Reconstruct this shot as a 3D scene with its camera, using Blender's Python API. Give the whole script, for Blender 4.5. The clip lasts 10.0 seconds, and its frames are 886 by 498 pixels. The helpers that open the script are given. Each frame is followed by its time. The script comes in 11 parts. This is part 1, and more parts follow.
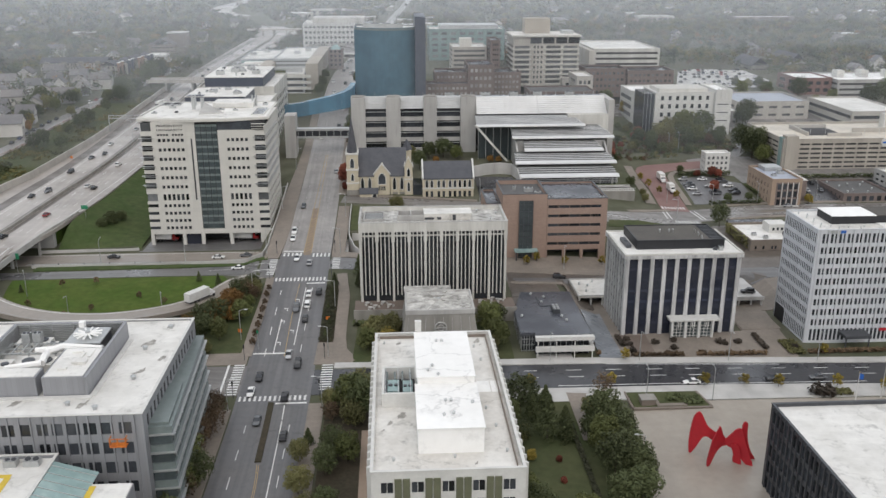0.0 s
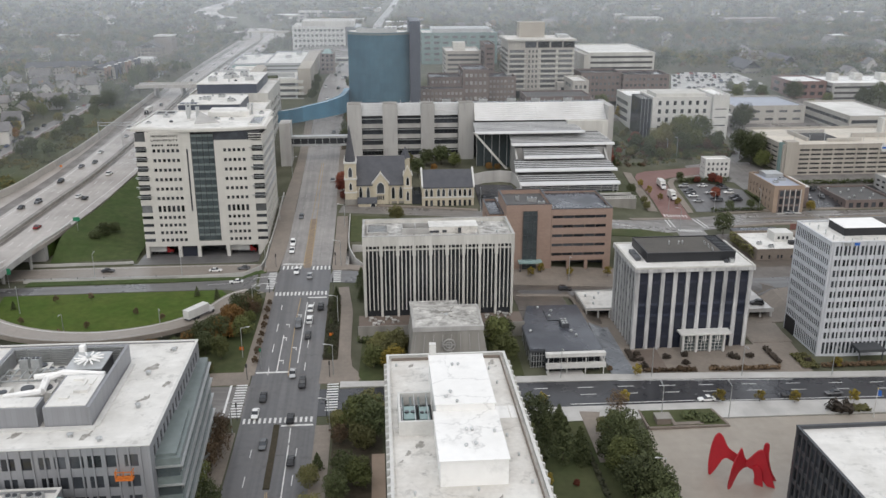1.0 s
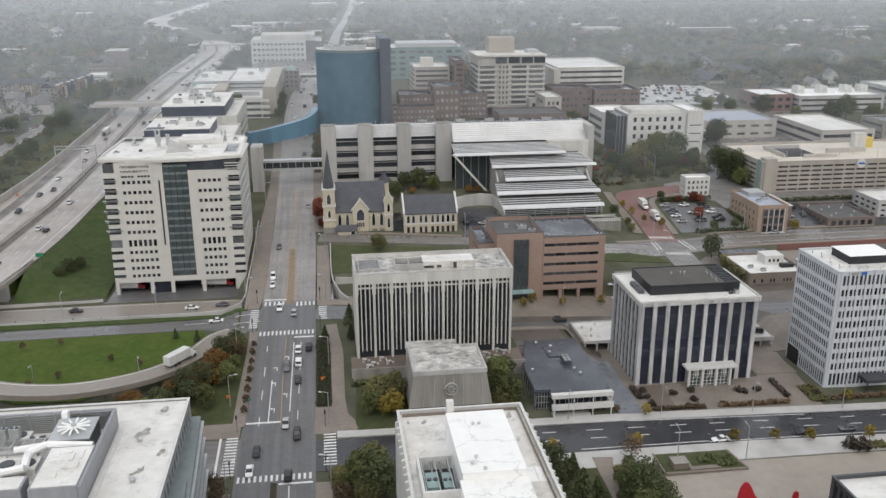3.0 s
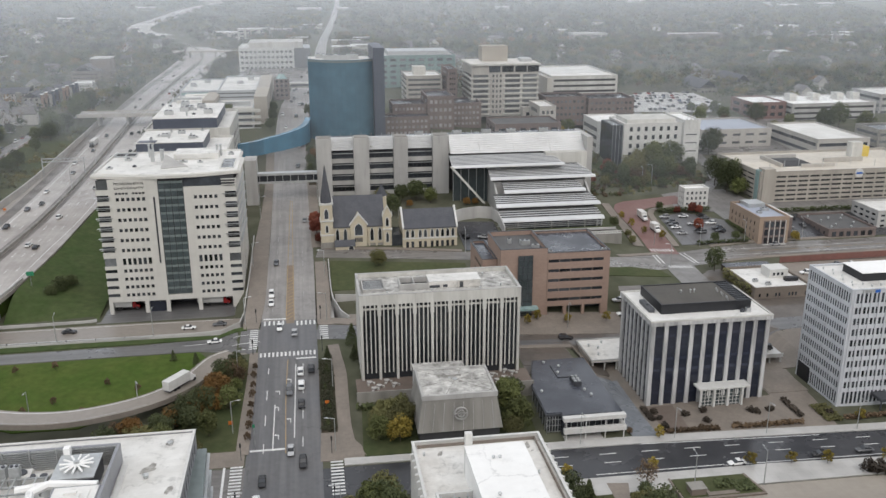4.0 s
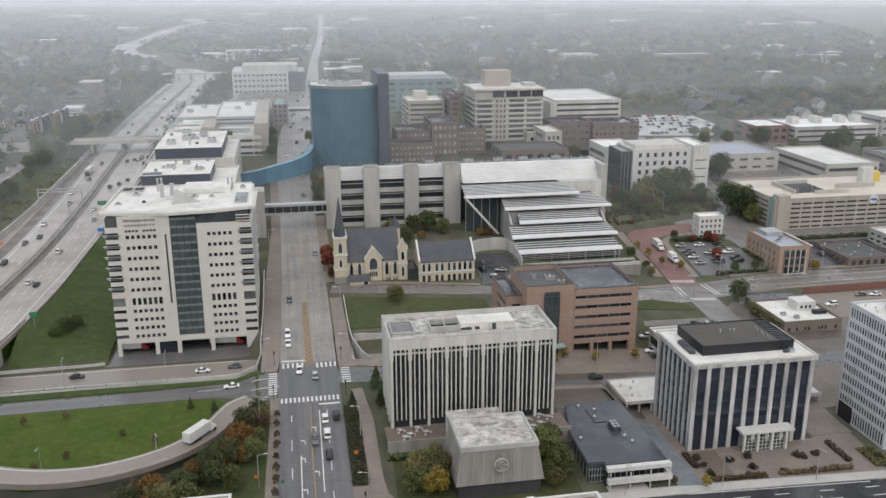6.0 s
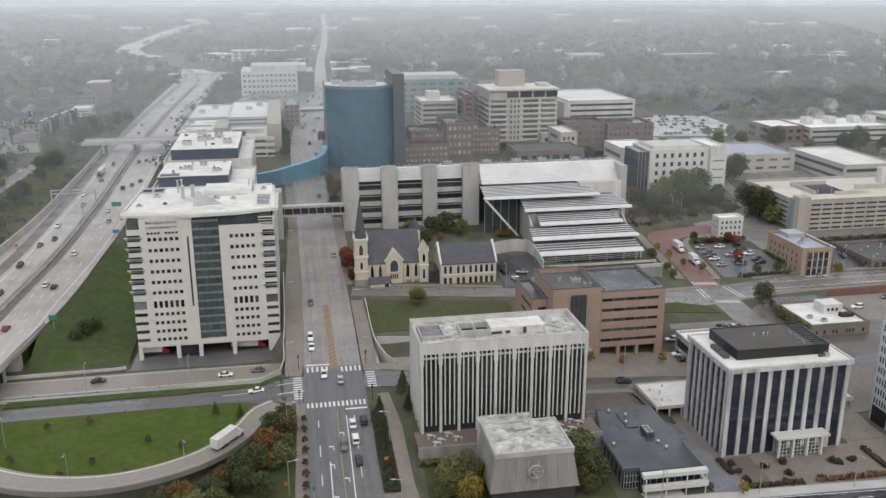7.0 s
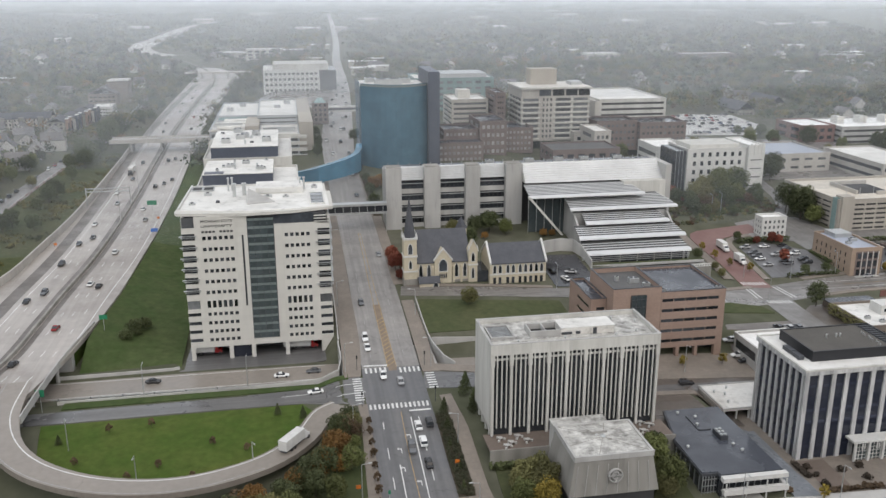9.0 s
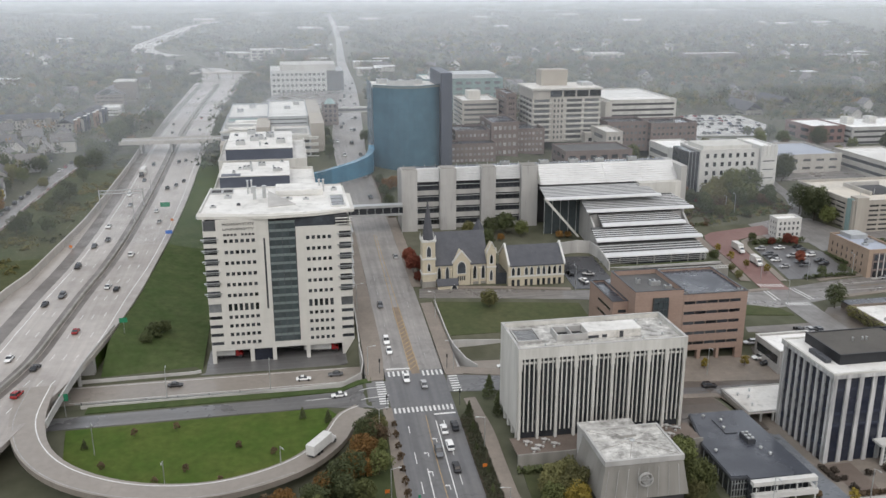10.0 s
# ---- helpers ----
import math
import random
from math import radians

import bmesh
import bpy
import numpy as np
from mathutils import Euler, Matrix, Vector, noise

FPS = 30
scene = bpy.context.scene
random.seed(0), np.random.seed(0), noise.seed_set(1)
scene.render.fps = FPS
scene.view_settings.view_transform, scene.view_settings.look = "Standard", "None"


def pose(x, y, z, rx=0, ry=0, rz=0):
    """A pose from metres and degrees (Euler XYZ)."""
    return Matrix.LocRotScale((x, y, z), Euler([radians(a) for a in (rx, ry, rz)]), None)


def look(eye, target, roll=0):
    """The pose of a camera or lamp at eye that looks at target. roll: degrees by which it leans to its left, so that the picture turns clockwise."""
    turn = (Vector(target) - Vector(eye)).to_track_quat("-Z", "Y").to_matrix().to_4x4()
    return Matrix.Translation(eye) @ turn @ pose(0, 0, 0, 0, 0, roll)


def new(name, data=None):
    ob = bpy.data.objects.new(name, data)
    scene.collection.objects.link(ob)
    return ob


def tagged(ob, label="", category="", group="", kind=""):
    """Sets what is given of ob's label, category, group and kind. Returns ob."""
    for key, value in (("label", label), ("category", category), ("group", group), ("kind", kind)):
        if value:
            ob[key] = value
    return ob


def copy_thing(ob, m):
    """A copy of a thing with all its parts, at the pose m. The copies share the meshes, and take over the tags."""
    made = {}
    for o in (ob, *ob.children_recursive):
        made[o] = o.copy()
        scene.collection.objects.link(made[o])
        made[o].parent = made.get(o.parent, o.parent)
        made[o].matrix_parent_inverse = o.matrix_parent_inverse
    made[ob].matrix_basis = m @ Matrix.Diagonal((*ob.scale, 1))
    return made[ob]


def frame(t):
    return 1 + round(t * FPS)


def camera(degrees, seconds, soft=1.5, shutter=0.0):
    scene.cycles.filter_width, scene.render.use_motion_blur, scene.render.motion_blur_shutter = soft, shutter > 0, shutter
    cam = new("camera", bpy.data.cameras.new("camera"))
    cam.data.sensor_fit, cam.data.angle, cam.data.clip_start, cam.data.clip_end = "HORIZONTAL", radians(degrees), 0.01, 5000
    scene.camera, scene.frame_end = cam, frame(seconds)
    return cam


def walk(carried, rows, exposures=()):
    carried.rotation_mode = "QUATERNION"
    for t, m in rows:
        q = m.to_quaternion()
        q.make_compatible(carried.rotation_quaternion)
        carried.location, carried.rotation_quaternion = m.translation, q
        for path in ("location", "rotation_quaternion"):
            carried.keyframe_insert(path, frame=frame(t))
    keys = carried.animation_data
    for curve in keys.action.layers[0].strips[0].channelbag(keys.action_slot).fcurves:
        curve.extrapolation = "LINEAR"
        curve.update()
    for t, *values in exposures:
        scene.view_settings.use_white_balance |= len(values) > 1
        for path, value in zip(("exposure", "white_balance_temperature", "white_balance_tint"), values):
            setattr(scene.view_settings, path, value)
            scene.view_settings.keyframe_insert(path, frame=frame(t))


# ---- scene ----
from mathutils import geometry

cam = camera(53.8, 10.0, 1.5)
METRES, EYE, TILT, LEAN, TURN = 94.0, 109.0, 0.0, 0.0, -3.3
ROWS = [
    (0.0, 0.0, 0.0, 0.0, -0.01, -18.3, 0.04),
    (0.5, -0.0345, 0.0384, 0.0111, -0.48, -18.3, 0.02),
    (1.0, -0.0676, 0.0767, 0.0236, -1.05, -18.32, 0.05),
    (1.5, -0.1009, 0.1155, 0.0374, -1.97, -18.24, 0.06),
    (2.0, -0.1342, 0.1541, 0.0501, -2.91, -18.12, 0.07),
    (2.5, -0.1667, 0.1933, 0.0616, -3.7, -17.98, 0.09),
    (4.0, -0.2636, 0.3126, 0.1005, -5.54, -17.71, 0.09),
    (4.5, -0.2958, 0.3517, 0.1167, -6.12, -17.09, 0.1),
    (5.0, -0.3281, 0.3897, 0.1276, -6.76, -16.61, 0.11),
    (5.5, -0.3627, 0.4234, 0.1347, -6.86, -16.6, 0.13),
    (7.0, -0.4826, 0.5011, 0.1316, -6.86, -16.59, 0.14),
    (7.5, -0.527, 0.5211, 0.1267, -6.86, -16.59, 0.13),
    (8.0, -0.5745, 0.5382, 0.1223, -6.86, -16.58, 0.09),
    (8.5, -0.6233, 0.5536, 0.1188, -6.84, -16.57, 0.07),
    (9.0, -0.6733, 0.5664, 0.1163, -6.81, -16.59, 0.07),
    (9.5, -0.7202, 0.5776, 0.1206, -6.83, -16.63, 0.09),
    (10.0, -0.7504, 0.5848, 0.1257, -6.91, -16.63, 0.1),
]
walk(cam, [(t, pose(0, 0, EYE, TILT, LEAN, TURN) @ pose(METRES * x, METRES * y, METRES * z, 90 + pitch, roll, yaw)) for t, x, y, z, yaw, pitch, roll in ROWS], exposures=[(0.0, 0.04), (8.5, 0.05), (9.3, 0.11), (10.0, 0.12)])

# ---- sky, sun ----
world = bpy.data.worlds.new("overcast_sky")
scene.world = world
world.use_nodes = True
wn = world.node_tree.nodes
wl = world.node_tree.links
sky = wn.new("ShaderNodeTexSky")
sky.sky_type = "NISHITA"
sky.sun_disc = False
sky.sun_elevation = radians(48)
sky.sun_rotation = radians(160)
sky.dust_density = 4.0
sky_bg = wn["Background"]
sky_bg.inputs["Strength"].default_value = 0.05
wl.new(sky.outputs[0], sky_bg.inputs["Color"])
cloud_bg = wn.new("ShaderNodeBackground")
cloud_bg.inputs["Color"].default_value = (0.96, 0.98, 1.0, 1)
cloud_bg.inputs["Strength"].default_value = 0.83
add = wn.new("ShaderNodeAddShader")
wl.new(sky_bg.outputs[0], add.inputs[0])
wl.new(cloud_bg.outputs[0], add.inputs[1])
wl.new(add.outputs[0], wn["World Output"].inputs["Surface"])
sun_data = bpy.data.lights.new("sun", "SUN")
sun_data.energy, sun_data.angle, sun_data.color = 0.55, radians(35), (1.0, 0.97, 0.93)
sun = new("sun", sun_data)
sun.matrix_world = look((-120, -60, 400), (40, 260, 0))


# ---- materials ----
def material(name, c, c2=None, rough=0.75, metal=0.0, big=0.08, fine=1.5, amount=0.5, grain=0.25, bump=0.0, streak=False, per=0.0, spec=0.5, spots=0.0, seams=None, wet=0.0, cracks=0.0, tracks=0.0):
    """Two colours mixed by a large stain pattern, a fine grain over it, an optional relief and a shade of its own for each piece."""
    m = bpy.data.materials.new(name)
    m.use_nodes = True
    n, l = m.node_tree.nodes, m.node_tree.links
    b = n["Principled BSDF"]
    b.inputs["Roughness"].default_value, b.inputs["Metallic"].default_value = rough, metal
    b.inputs["Specular IOR Level"].default_value = spec
    c2 = c2 or tuple(v * 0.7 for v in c)
    geo = n.new("ShaderNodeNewGeometry")
    mp = n.new("ShaderNodeMapping")
    mp.inputs["Scale"].default_value = (1, 1, 0.12) if streak else (1, 1, 1)
    l.new(geo.outputs["Position"], mp.inputs["Vector"])
    n1 = n.new("ShaderNodeTexNoise")
    n1.inputs["Scale"].default_value, n1.inputs["Detail"].default_value = big, 6
    n1.inputs["Roughness"].default_value = 0.65
    l.new(mp.outputs[0], n1.inputs["Vector"])
    n2 = n.new("ShaderNodeTexNoise")
    n2.inputs["Scale"].default_value, n2.inputs["Detail"].default_value = fine, 4
    l.new(mp.outputs[0], n2.inputs["Vector"])
    r = n.new("ShaderNodeMapRange")
    r.inputs["From Min"].default_value, r.inputs["From Max"].default_value = 0.35, 0.72
    r.inputs["To Max"].default_value = amount * 2
    r.clamp = True
    l.new(n1.outputs["Fac"], r.inputs["Value"])
    mx = n.new("ShaderNodeMix")
    mx.data_type = "RGBA"
    mx.inputs["A"].default_value, mx.inputs["B"].default_value = (*c, 1), (*c2, 1)
    l.new(r.outputs[0], mx.inputs["Factor"])
    hs = n.new("ShaderNodeHueSaturation")
    g = n.new("ShaderNodeMapRange")
    g.inputs["To Min"].default_value, g.inputs["To Max"].default_value = 1 - grain, 1 + grain
    l.new(n2.outputs["Fac"], g.inputs["Value"])
    value = g.outputs[0]
    if per:
        info = n.new("ShaderNodeObjectInfo")
        pr = n.new("ShaderNodeMapRange")
        pr.inputs["To Min"].default_value, pr.inputs["To Max"].default_value = 1 - per, 1 + per
        l.new(info.outputs["Random"], pr.inputs["Value"])
        mul = n.new("ShaderNodeMath")
        mul.operation = "MULTIPLY"
        l.new(value, mul.inputs[0])
        l.new(pr.outputs[0], mul.inputs[1])
        value = mul.outputs[0]
    if spots:
        n3 = n.new("ShaderNodeTexNoise")
        n3.inputs["Scale"].default_value, n3.inputs["Detail"].default_value, n3.inputs["Roughness"].default_value = big * 3.1, 9, 0.7
        l.new(mp.outputs[0], n3.inputs["Vector"])
        sp = n.new("ShaderNodeMapRange")
        sp.inputs["From Min"].default_value, sp.inputs["From Max"].default_value = 0.56, 0.74
        sp.inputs["To Min"].default_value, sp.inputs["To Max"].default_value = 1.0, 1.0 - spots
        l.new(n3.outputs["Fac"], sp.inputs["Value"])
        mul = n.new("ShaderNodeMath")
        mul.operation = "MULTIPLY"
        l.new(value, mul.inputs[0])
        l.new(sp.outputs[0], mul.inputs[1])
        value = mul.outputs[0]
    if seams:
        long, high, upright, dark = seams
        vec = geo.outputs["Position"]
        if upright:
            sep, com, plus = n.new("ShaderNodeSeparateXYZ"), n.new("ShaderNodeCombineXYZ"), n.new("ShaderNodeMath")
            l.new(vec, sep.inputs[0])
            l.new(sep.outputs["X"], plus.inputs[0])
            l.new(sep.outputs["Y"], plus.inputs[1])
            l.new(plus.outputs[0], com.inputs["X"])
            l.new(sep.outputs["Z"], com.inputs["Y"])
            vec = com.outputs[0]
        br = n.new("ShaderNodeTexBrick")
        br.offset = 0.5 if not upright else 0.0
        br.inputs["Scale"].default_value = 1.0
        br.inputs["Brick Width"].default_value, br.inputs["Row Height"].default_value = long, high
        br.inputs["Mortar Size"].default_value, br.inputs["Mortar Smooth"].default_value = 0.05, 0.3
        br.inputs["Color1"].default_value, br.inputs["Color2"].default_value, br.inputs["Mortar"].default_value = (1, 1, 1, 1), (0.94, 0.94, 0.94, 1), (1 - dark, 1 - dark, 1 - dark, 1)
        l.new(vec, br.inputs["Vector"])
        mul = n.new("ShaderNodeMath")
        mul.operation = "MULTIPLY"
        l.new(value, mul.inputs[0])
        l.new(br.outputs["Color"], mul.inputs[1])
        value = mul.outputs[0]
    if cracks:
        bent = n.new("ShaderNodeVectorMath")
        bent.operation = "MULTIPLY_ADD"
        bent.inputs[1].default_value = (3, 3, 3)
        l.new(n2.outputs["Color"], bent.inputs[0])
        l.new(geo.outputs["Position"], bent.inputs[2])
        vo = n.new("ShaderNodeTexVoronoi")
        vo.feature = "DISTANCE_TO_EDGE"
        vo.inputs["Scale"].default_value = 0.085
        l.new(bent.outputs[0], vo.inputs["Vector"])
        thin = n.new("ShaderNodeMapRange")
        thin.inputs["From Max"].default_value = 0.022
        thin.inputs["To Min"].default_value, thin.inputs["To Max"].default_value = cracks, 0.0
        l.new(vo.outputs["Distance"], thin.inputs["Value"])
        where = n.new("ShaderNodeMapRange")
        where.inputs["From Min"].default_value, where.inputs["From Max"].default_value = 0.46, 0.6
        l.new(n1.outputs["Fac"], where.inputs["Value"])
        both = n.new("ShaderNodeMath")
        both.operation = "MULTIPLY"
        l.new(thin.outputs[0], both.inputs[0])
        l.new(where.outputs[0], both.inputs[1])
        less = n.new("ShaderNodeMath")
        less.operation = "SUBTRACT"
        less.inputs[0].default_value = 1.0
        l.new(both.outputs[0], less.inputs[1])
        mul = n.new("ShaderNodeMath")
        mul.operation = "MULTIPLY"
        l.new(value, mul.inputs[0])
        l.new(less.outputs[0], mul.inputs[1])
        value = mul.outputs[0]
    if tracks:
        along_ = n.new("ShaderNodeMapping")
        along_.inputs["Scale"].default_value = (0.75, 0.012, 0.2) if tracks > 0 else (0.012, 0.75, 0.2)
        l.new(geo.outputs["Position"], along_.inputs["Vector"])
        n4 = n.new("ShaderNodeTexNoise")
        n4.inputs["Scale"].default_value, n4.inputs["Detail"].default_value = 1.0, 3
        l.new(along_.outputs[0], n4.inputs["Vector"])
        tr = n.new("ShaderNodeMapRange")
        tr.inputs["From Min"].default_value, tr.inputs["From Max"].default_value = 0.35, 0.65
        tr.inputs["To Min"].default_value, tr.inputs["To Max"].default_value = 1 - abs(tracks), 1 + abs(tracks)
        l.new(n4.outputs["Fac"], tr.inputs["Value"])
        mul = n.new("ShaderNodeMath")
        mul.operation = "MULTIPLY"
        l.new(value, mul.inputs[0])
        l.new(tr.outputs[0], mul.inputs[1])
        value = mul.outputs[0]
    if wet:
        wr = n.new("ShaderNodeMapRange")
        wr.inputs["From Min"].default_value, wr.inputs["From Max"].default_value = 0.4, 0.62
        wr.inputs["To Min"].default_value, wr.inputs["To Max"].default_value = wet, rough
        l.new(n1.outputs["Fac"], wr.inputs["Value"])
        l.new(wr.outputs[0], b.inputs["Roughness"])
    l.new(value, hs.inputs["Value"])
    l.new(mx.outputs["Result"], hs.inputs["Color"])
    l.new(hs.outputs[0], b.inputs["Base Color"])
    if bump:
        bp = n.new("ShaderNodeBump")
        bp.inputs["Strength"].default_value, bp.inputs["Distance"].default_value = bump, 0.1
        l.new(n2.outputs["Fac"], bp.inputs["Height"])
        l.new(bp.outputs[0], b.inputs["Normal"])
    return m


def leaf_material(name, c, c2, vary=0.35, single=0.5, patch=0.09, spread=0.2):
    """Foliage: each clump of the mesh has its own shade, and each tree another."""
    m = bpy.data.materials.new(name)
    m.use_nodes = True
    n, l = m.node_tree.nodes, m.node_tree.links
    b = n["Principled BSDF"]
    b.inputs["Roughness"].default_value = 0.75
    b.inputs["Specular IOR Level"].default_value = 0.25
    geo, info = n.new("ShaderNodeNewGeometry"), n.new("ShaderNodeObjectInfo")
    mx = n.new("ShaderNodeMix")
    mx.data_type = "RGBA"
    mx.inputs["A"].default_value, mx.inputs["B"].default_value = (*c, 1), (*c2, 1)
    spot = n.new("ShaderNodeTexNoise")
    spot.inputs["Scale"].default_value = patch
    l.new(geo.outputs["Position"], spot.inputs["Vector"])
    wide = n.new("ShaderNodeMapRange")
    wide.inputs["From Min"].default_value, wide.inputs["From Max"].default_value = 0.5 - spread, 0.5 + spread
    l.new(spot.outputs["Fac"], wide.inputs["Value"])
    half = n.new("ShaderNodeMath")
    half.operation = "MULTIPLY_ADD"
    half.inputs[1].default_value = single
    low = n.new("ShaderNodeMath")
    low.operation = "MULTIPLY"
    low.inputs[1].default_value = 1.0 - single
    l.new(wide.outputs[0], low.inputs[0])
    l.new(geo.outputs["Random Per Island"], half.inputs[0])
    l.new(low.outputs[0], half.inputs[2])
    l.new(half.outputs[0], mx.inputs["Factor"])
    hs = n.new("ShaderNodeHueSaturation")
    pr = n.new("ShaderNodeMapRange")
    pr.inputs["To Min"].default_value, pr.inputs["To Max"].default_value = 1 - vary, 1 + vary
    l.new(info.outputs["Random"], pr.inputs["Value"])
    l.new(pr.outputs[0], hs.inputs["Value"])
    l.new(mx.outputs["Result"], hs.inputs["Color"])
    l.new(hs.outputs[0], b.inputs["Base Color"])
    return m


ASPHALT = material("asphalt", (0.098, 0.098, 0.103), (0.142, 0.138, 0.136), 0.55, big=0.05, fine=0.7, amount=0.45, grain=0.18, wet=0.35, spots=0.18, cracks=0.3, tracks=0.14)
ASPHALT_NEW = material("fresh_asphalt", (0.03, 0.031, 0.035), (0.055, 0.055, 0.06), 0.42, big=0.045, fine=0.8, grain=0.2, wet=0.14)
ASPHALT_OLD = material("worn_asphalt", (0.20, 0.19, 0.182), (0.145, 0.138, 0.132), 0.5, big=0.07, fine=0.5, grain=0.16, wet=0.28, spots=0.18, cracks=0.3, tracks=0.12)
AVENUE_WORN = material("pale_worn_avenue", (0.27, 0.252, 0.236), (0.175, 0.166, 0.158), 0.45, big=0.06, fine=0.5, grain=0.18, wet=0.4, spots=0.22, cracks=0.3, tracks=0.14)
ASPHALT_CROSS = material("wet_worn_asphalt", (0.185, 0.172, 0.16), (0.125, 0.117, 0.11), 0.48, big=0.06, fine=0.5, grain=0.16, wet=0.22, spots=0.18, tracks=-0.22)
LAWN_DARK = material("shaded_grass", (0.044, 0.07, 0.022), (0.07, 0.088, 0.036), 0.9, big=0.09, fine=0.4, amount=0.6, grain=0.4, spec=0.15, spots=0.3)
ASPHALT_RAMP = material("ramp_asphalt", (0.215, 0.19, 0.165), (0.27, 0.24, 0.21), 0.52, big=0.06, fine=0.6, grain=0.18, wet=0.3, spots=0.2, cracks=0.2)
ASPHALT_DAMP = material("damp_asphalt", (0.105, 0.104, 0.106), (0.15, 0.146, 0.143), 0.5, big=0.06, fine=0.6, grain=0.18, wet=0.25, spots=0.2, tracks=-0.15)
TAUPE_STONE = material("taupe_brick", (0.215, 0.18, 0.15), (0.16, 0.135, 0.115), 0.85, big=0.12, fine=1.2, grain=0.2, spots=0.2, seams=(60, 0.6, True, 0.1))
RED_WALL = material("red_painted_wall", (0.19, 0.085, 0.07), (0.145, 0.072, 0.062), 0.8, big=0.15, fine=1.0, grain=0.2, spots=0.2)
DRIVE_BLUE = material("wet_blue_concrete", (0.20, 0.215, 0.235), (0.135, 0.145, 0.16), 0.5, big=0.09, fine=0.7, grain=0.15, wet=0.2, spots=0.2)
SPANDREL_PALE = material("pale_blue_grey_panels", (0.40, 0.42, 0.43), (0.33, 0.35, 0.36), 0.6, big=0.12, fine=0.8, grain=0.1, streak=True)
LAWN_DULL = material("dull_lawn", (0.058, 0.072, 0.032), (0.085, 0.088, 0.045), 0.9, big=0.07, fine=0.5, amount=0.5, grain=0.3, spec=0.15, spots=0.2)
FREEWAY = material("freeway_concrete", (0.365, 0.332, 0.303), (0.245, 0.223, 0.204), 0.5, big=0.03, fine=0.35, grain=0.16, wet=0.3, spots=0.15, tracks=0.08, seams=(4.0, 6.0, False, 0.12))
CONCRETE_WALK = material("pavement_concrete", (0.236, 0.202, 0.17), (0.172, 0.148, 0.125), 0.7, big=0.09, fine=0.9, grain=0.16, spots=0.15, seams=(1.8, 1.8, False, 0.16))
CONCRETE_PALE = material("pale_concrete", (0.50, 0.49, 0.47), (0.36, 0.35, 0.335), 0.6, big=0.1, fine=0.8, grain=0.12, wet=0.3, spots=0.12, seams=(3, 3, False, 0.18))
BRICK_PAVING = material("brick_paving", (0.125, 0.098, 0.08), (0.165, 0.13, 0.108), 0.7, big=0.12, fine=1.4, grain=0.2)
BRICK_ROAD = material("brick_road", (0.165, 0.085, 0.075), (0.21, 0.13, 0.115), 0.65, big=0.06, fine=0.8, grain=0.2)
PLAZA = material("plaza_paving", (0.33, 0.295, 0.25), (0.275, 0.245, 0.208), 0.55, big=0.04, fine=0.5, grain=0.12, wet=0.3, spots=0.12, seams=(6, 6, False, 0.1))
LAWN = material("lawn", (0.046, 0.083, 0.014), (0.08, 0.102, 0.024), 0.9, big=0.06, fine=0.5, amount=0.55, grain=0.35, spec=0.15, spots=0.22)
ROUGH_GRASS = material("rough_grass", (0.052, 0.066, 0.028), (0.078, 0.078, 0.042), 0.9, big=0.05, fine=0.4, grain=0.35, spec=0.15)
SOIL = material("planting_bed", (0.055, 0.05, 0.035), (0.075, 0.06, 0.045), 0.95, big=0.2, fine=1.2, grain=0.35, spec=0.1)
GROUND = material("ground_cover", (0.075, 0.082, 0.05), (0.115, 0.11, 0.085), 0.9, big=0.015, fine=0.12, grain=0.4, spec=0.15)
MARK_WHITE = material("road_paint_white", (0.72, 0.72, 0.70), (0.5, 0.5, 0.49), 0.6, big=0.5, fine=3, grain=0.2)
MARK_FADED = material("faded_road_paint", (0.36, 0.355, 0.34), (0.22, 0.215, 0.205), 0.6, big=0.5, fine=3, grain=0.3)
MARK_YELLOW = material("road_paint_yellow", (0.38, 0.265, 0.12), (0.27, 0.2, 0.12), 0.6, big=0.5, fine=3, grain=0.2)
STONE_WHITE = material("white_precast", (0.57, 0.56, 0.525), (0.39, 0.38, 0.35), 0.75, big=0.22, fine=1.1, amount=0.5, grain=0.14, streak=True, spots=0.2)
STONE_PALE = material("pale_stone_panels", (0.56, 0.545, 0.505), (0.49, 0.475, 0.44), 0.75, big=0.1, fine=0.7, amount=0.4, grain=0.08, streak=True, seams=(2.9, 1.65, True, 0.07))
STONE_GREY = material("grey_concrete", (0.46, 0.452, 0.435), (0.29, 0.284, 0.272), 0.8, big=0.2, fine=0.8, amount=0.5, grain=0.16, streak=True, spots=0.25, seams=(3.4, 3.6, True, 0.08))
STONE_DARKGREY = material("stained_concrete", (0.30, 0.287, 0.262), (0.165, 0.157, 0.142), 0.8, big=0.25, fine=1.0, grain=0.16, streak=True, spots=0.25)
MARBLE = material("white_marble_piers", (0.56, 0.56, 0.555), (0.25, 0.25, 0.25), 0.5, big=0.5, fine=2.2, amount=0.6, grain=0.28, streak=True)
BROWN_BRICK = material("tan_brick", (0.285, 0.20, 0.16), (0.33, 0.24, 0.195), 0.8, big=0.1, fine=1.5, grain=0.14, seams=(60, 0.57, True, 0.1))
RED_BRICK = material("dark_red_brick", (0.15, 0.118, 0.108), (0.19, 0.155, 0.142), 0.85, big=0.08, fine=0.9, grain=0.22)
ORANGE_BRICK = material("orange_brick", (0.345, 0.262, 0.2), (0.28, 0.21, 0.158), 0.85, big=0.15, fine=1.2, grain=0.16)
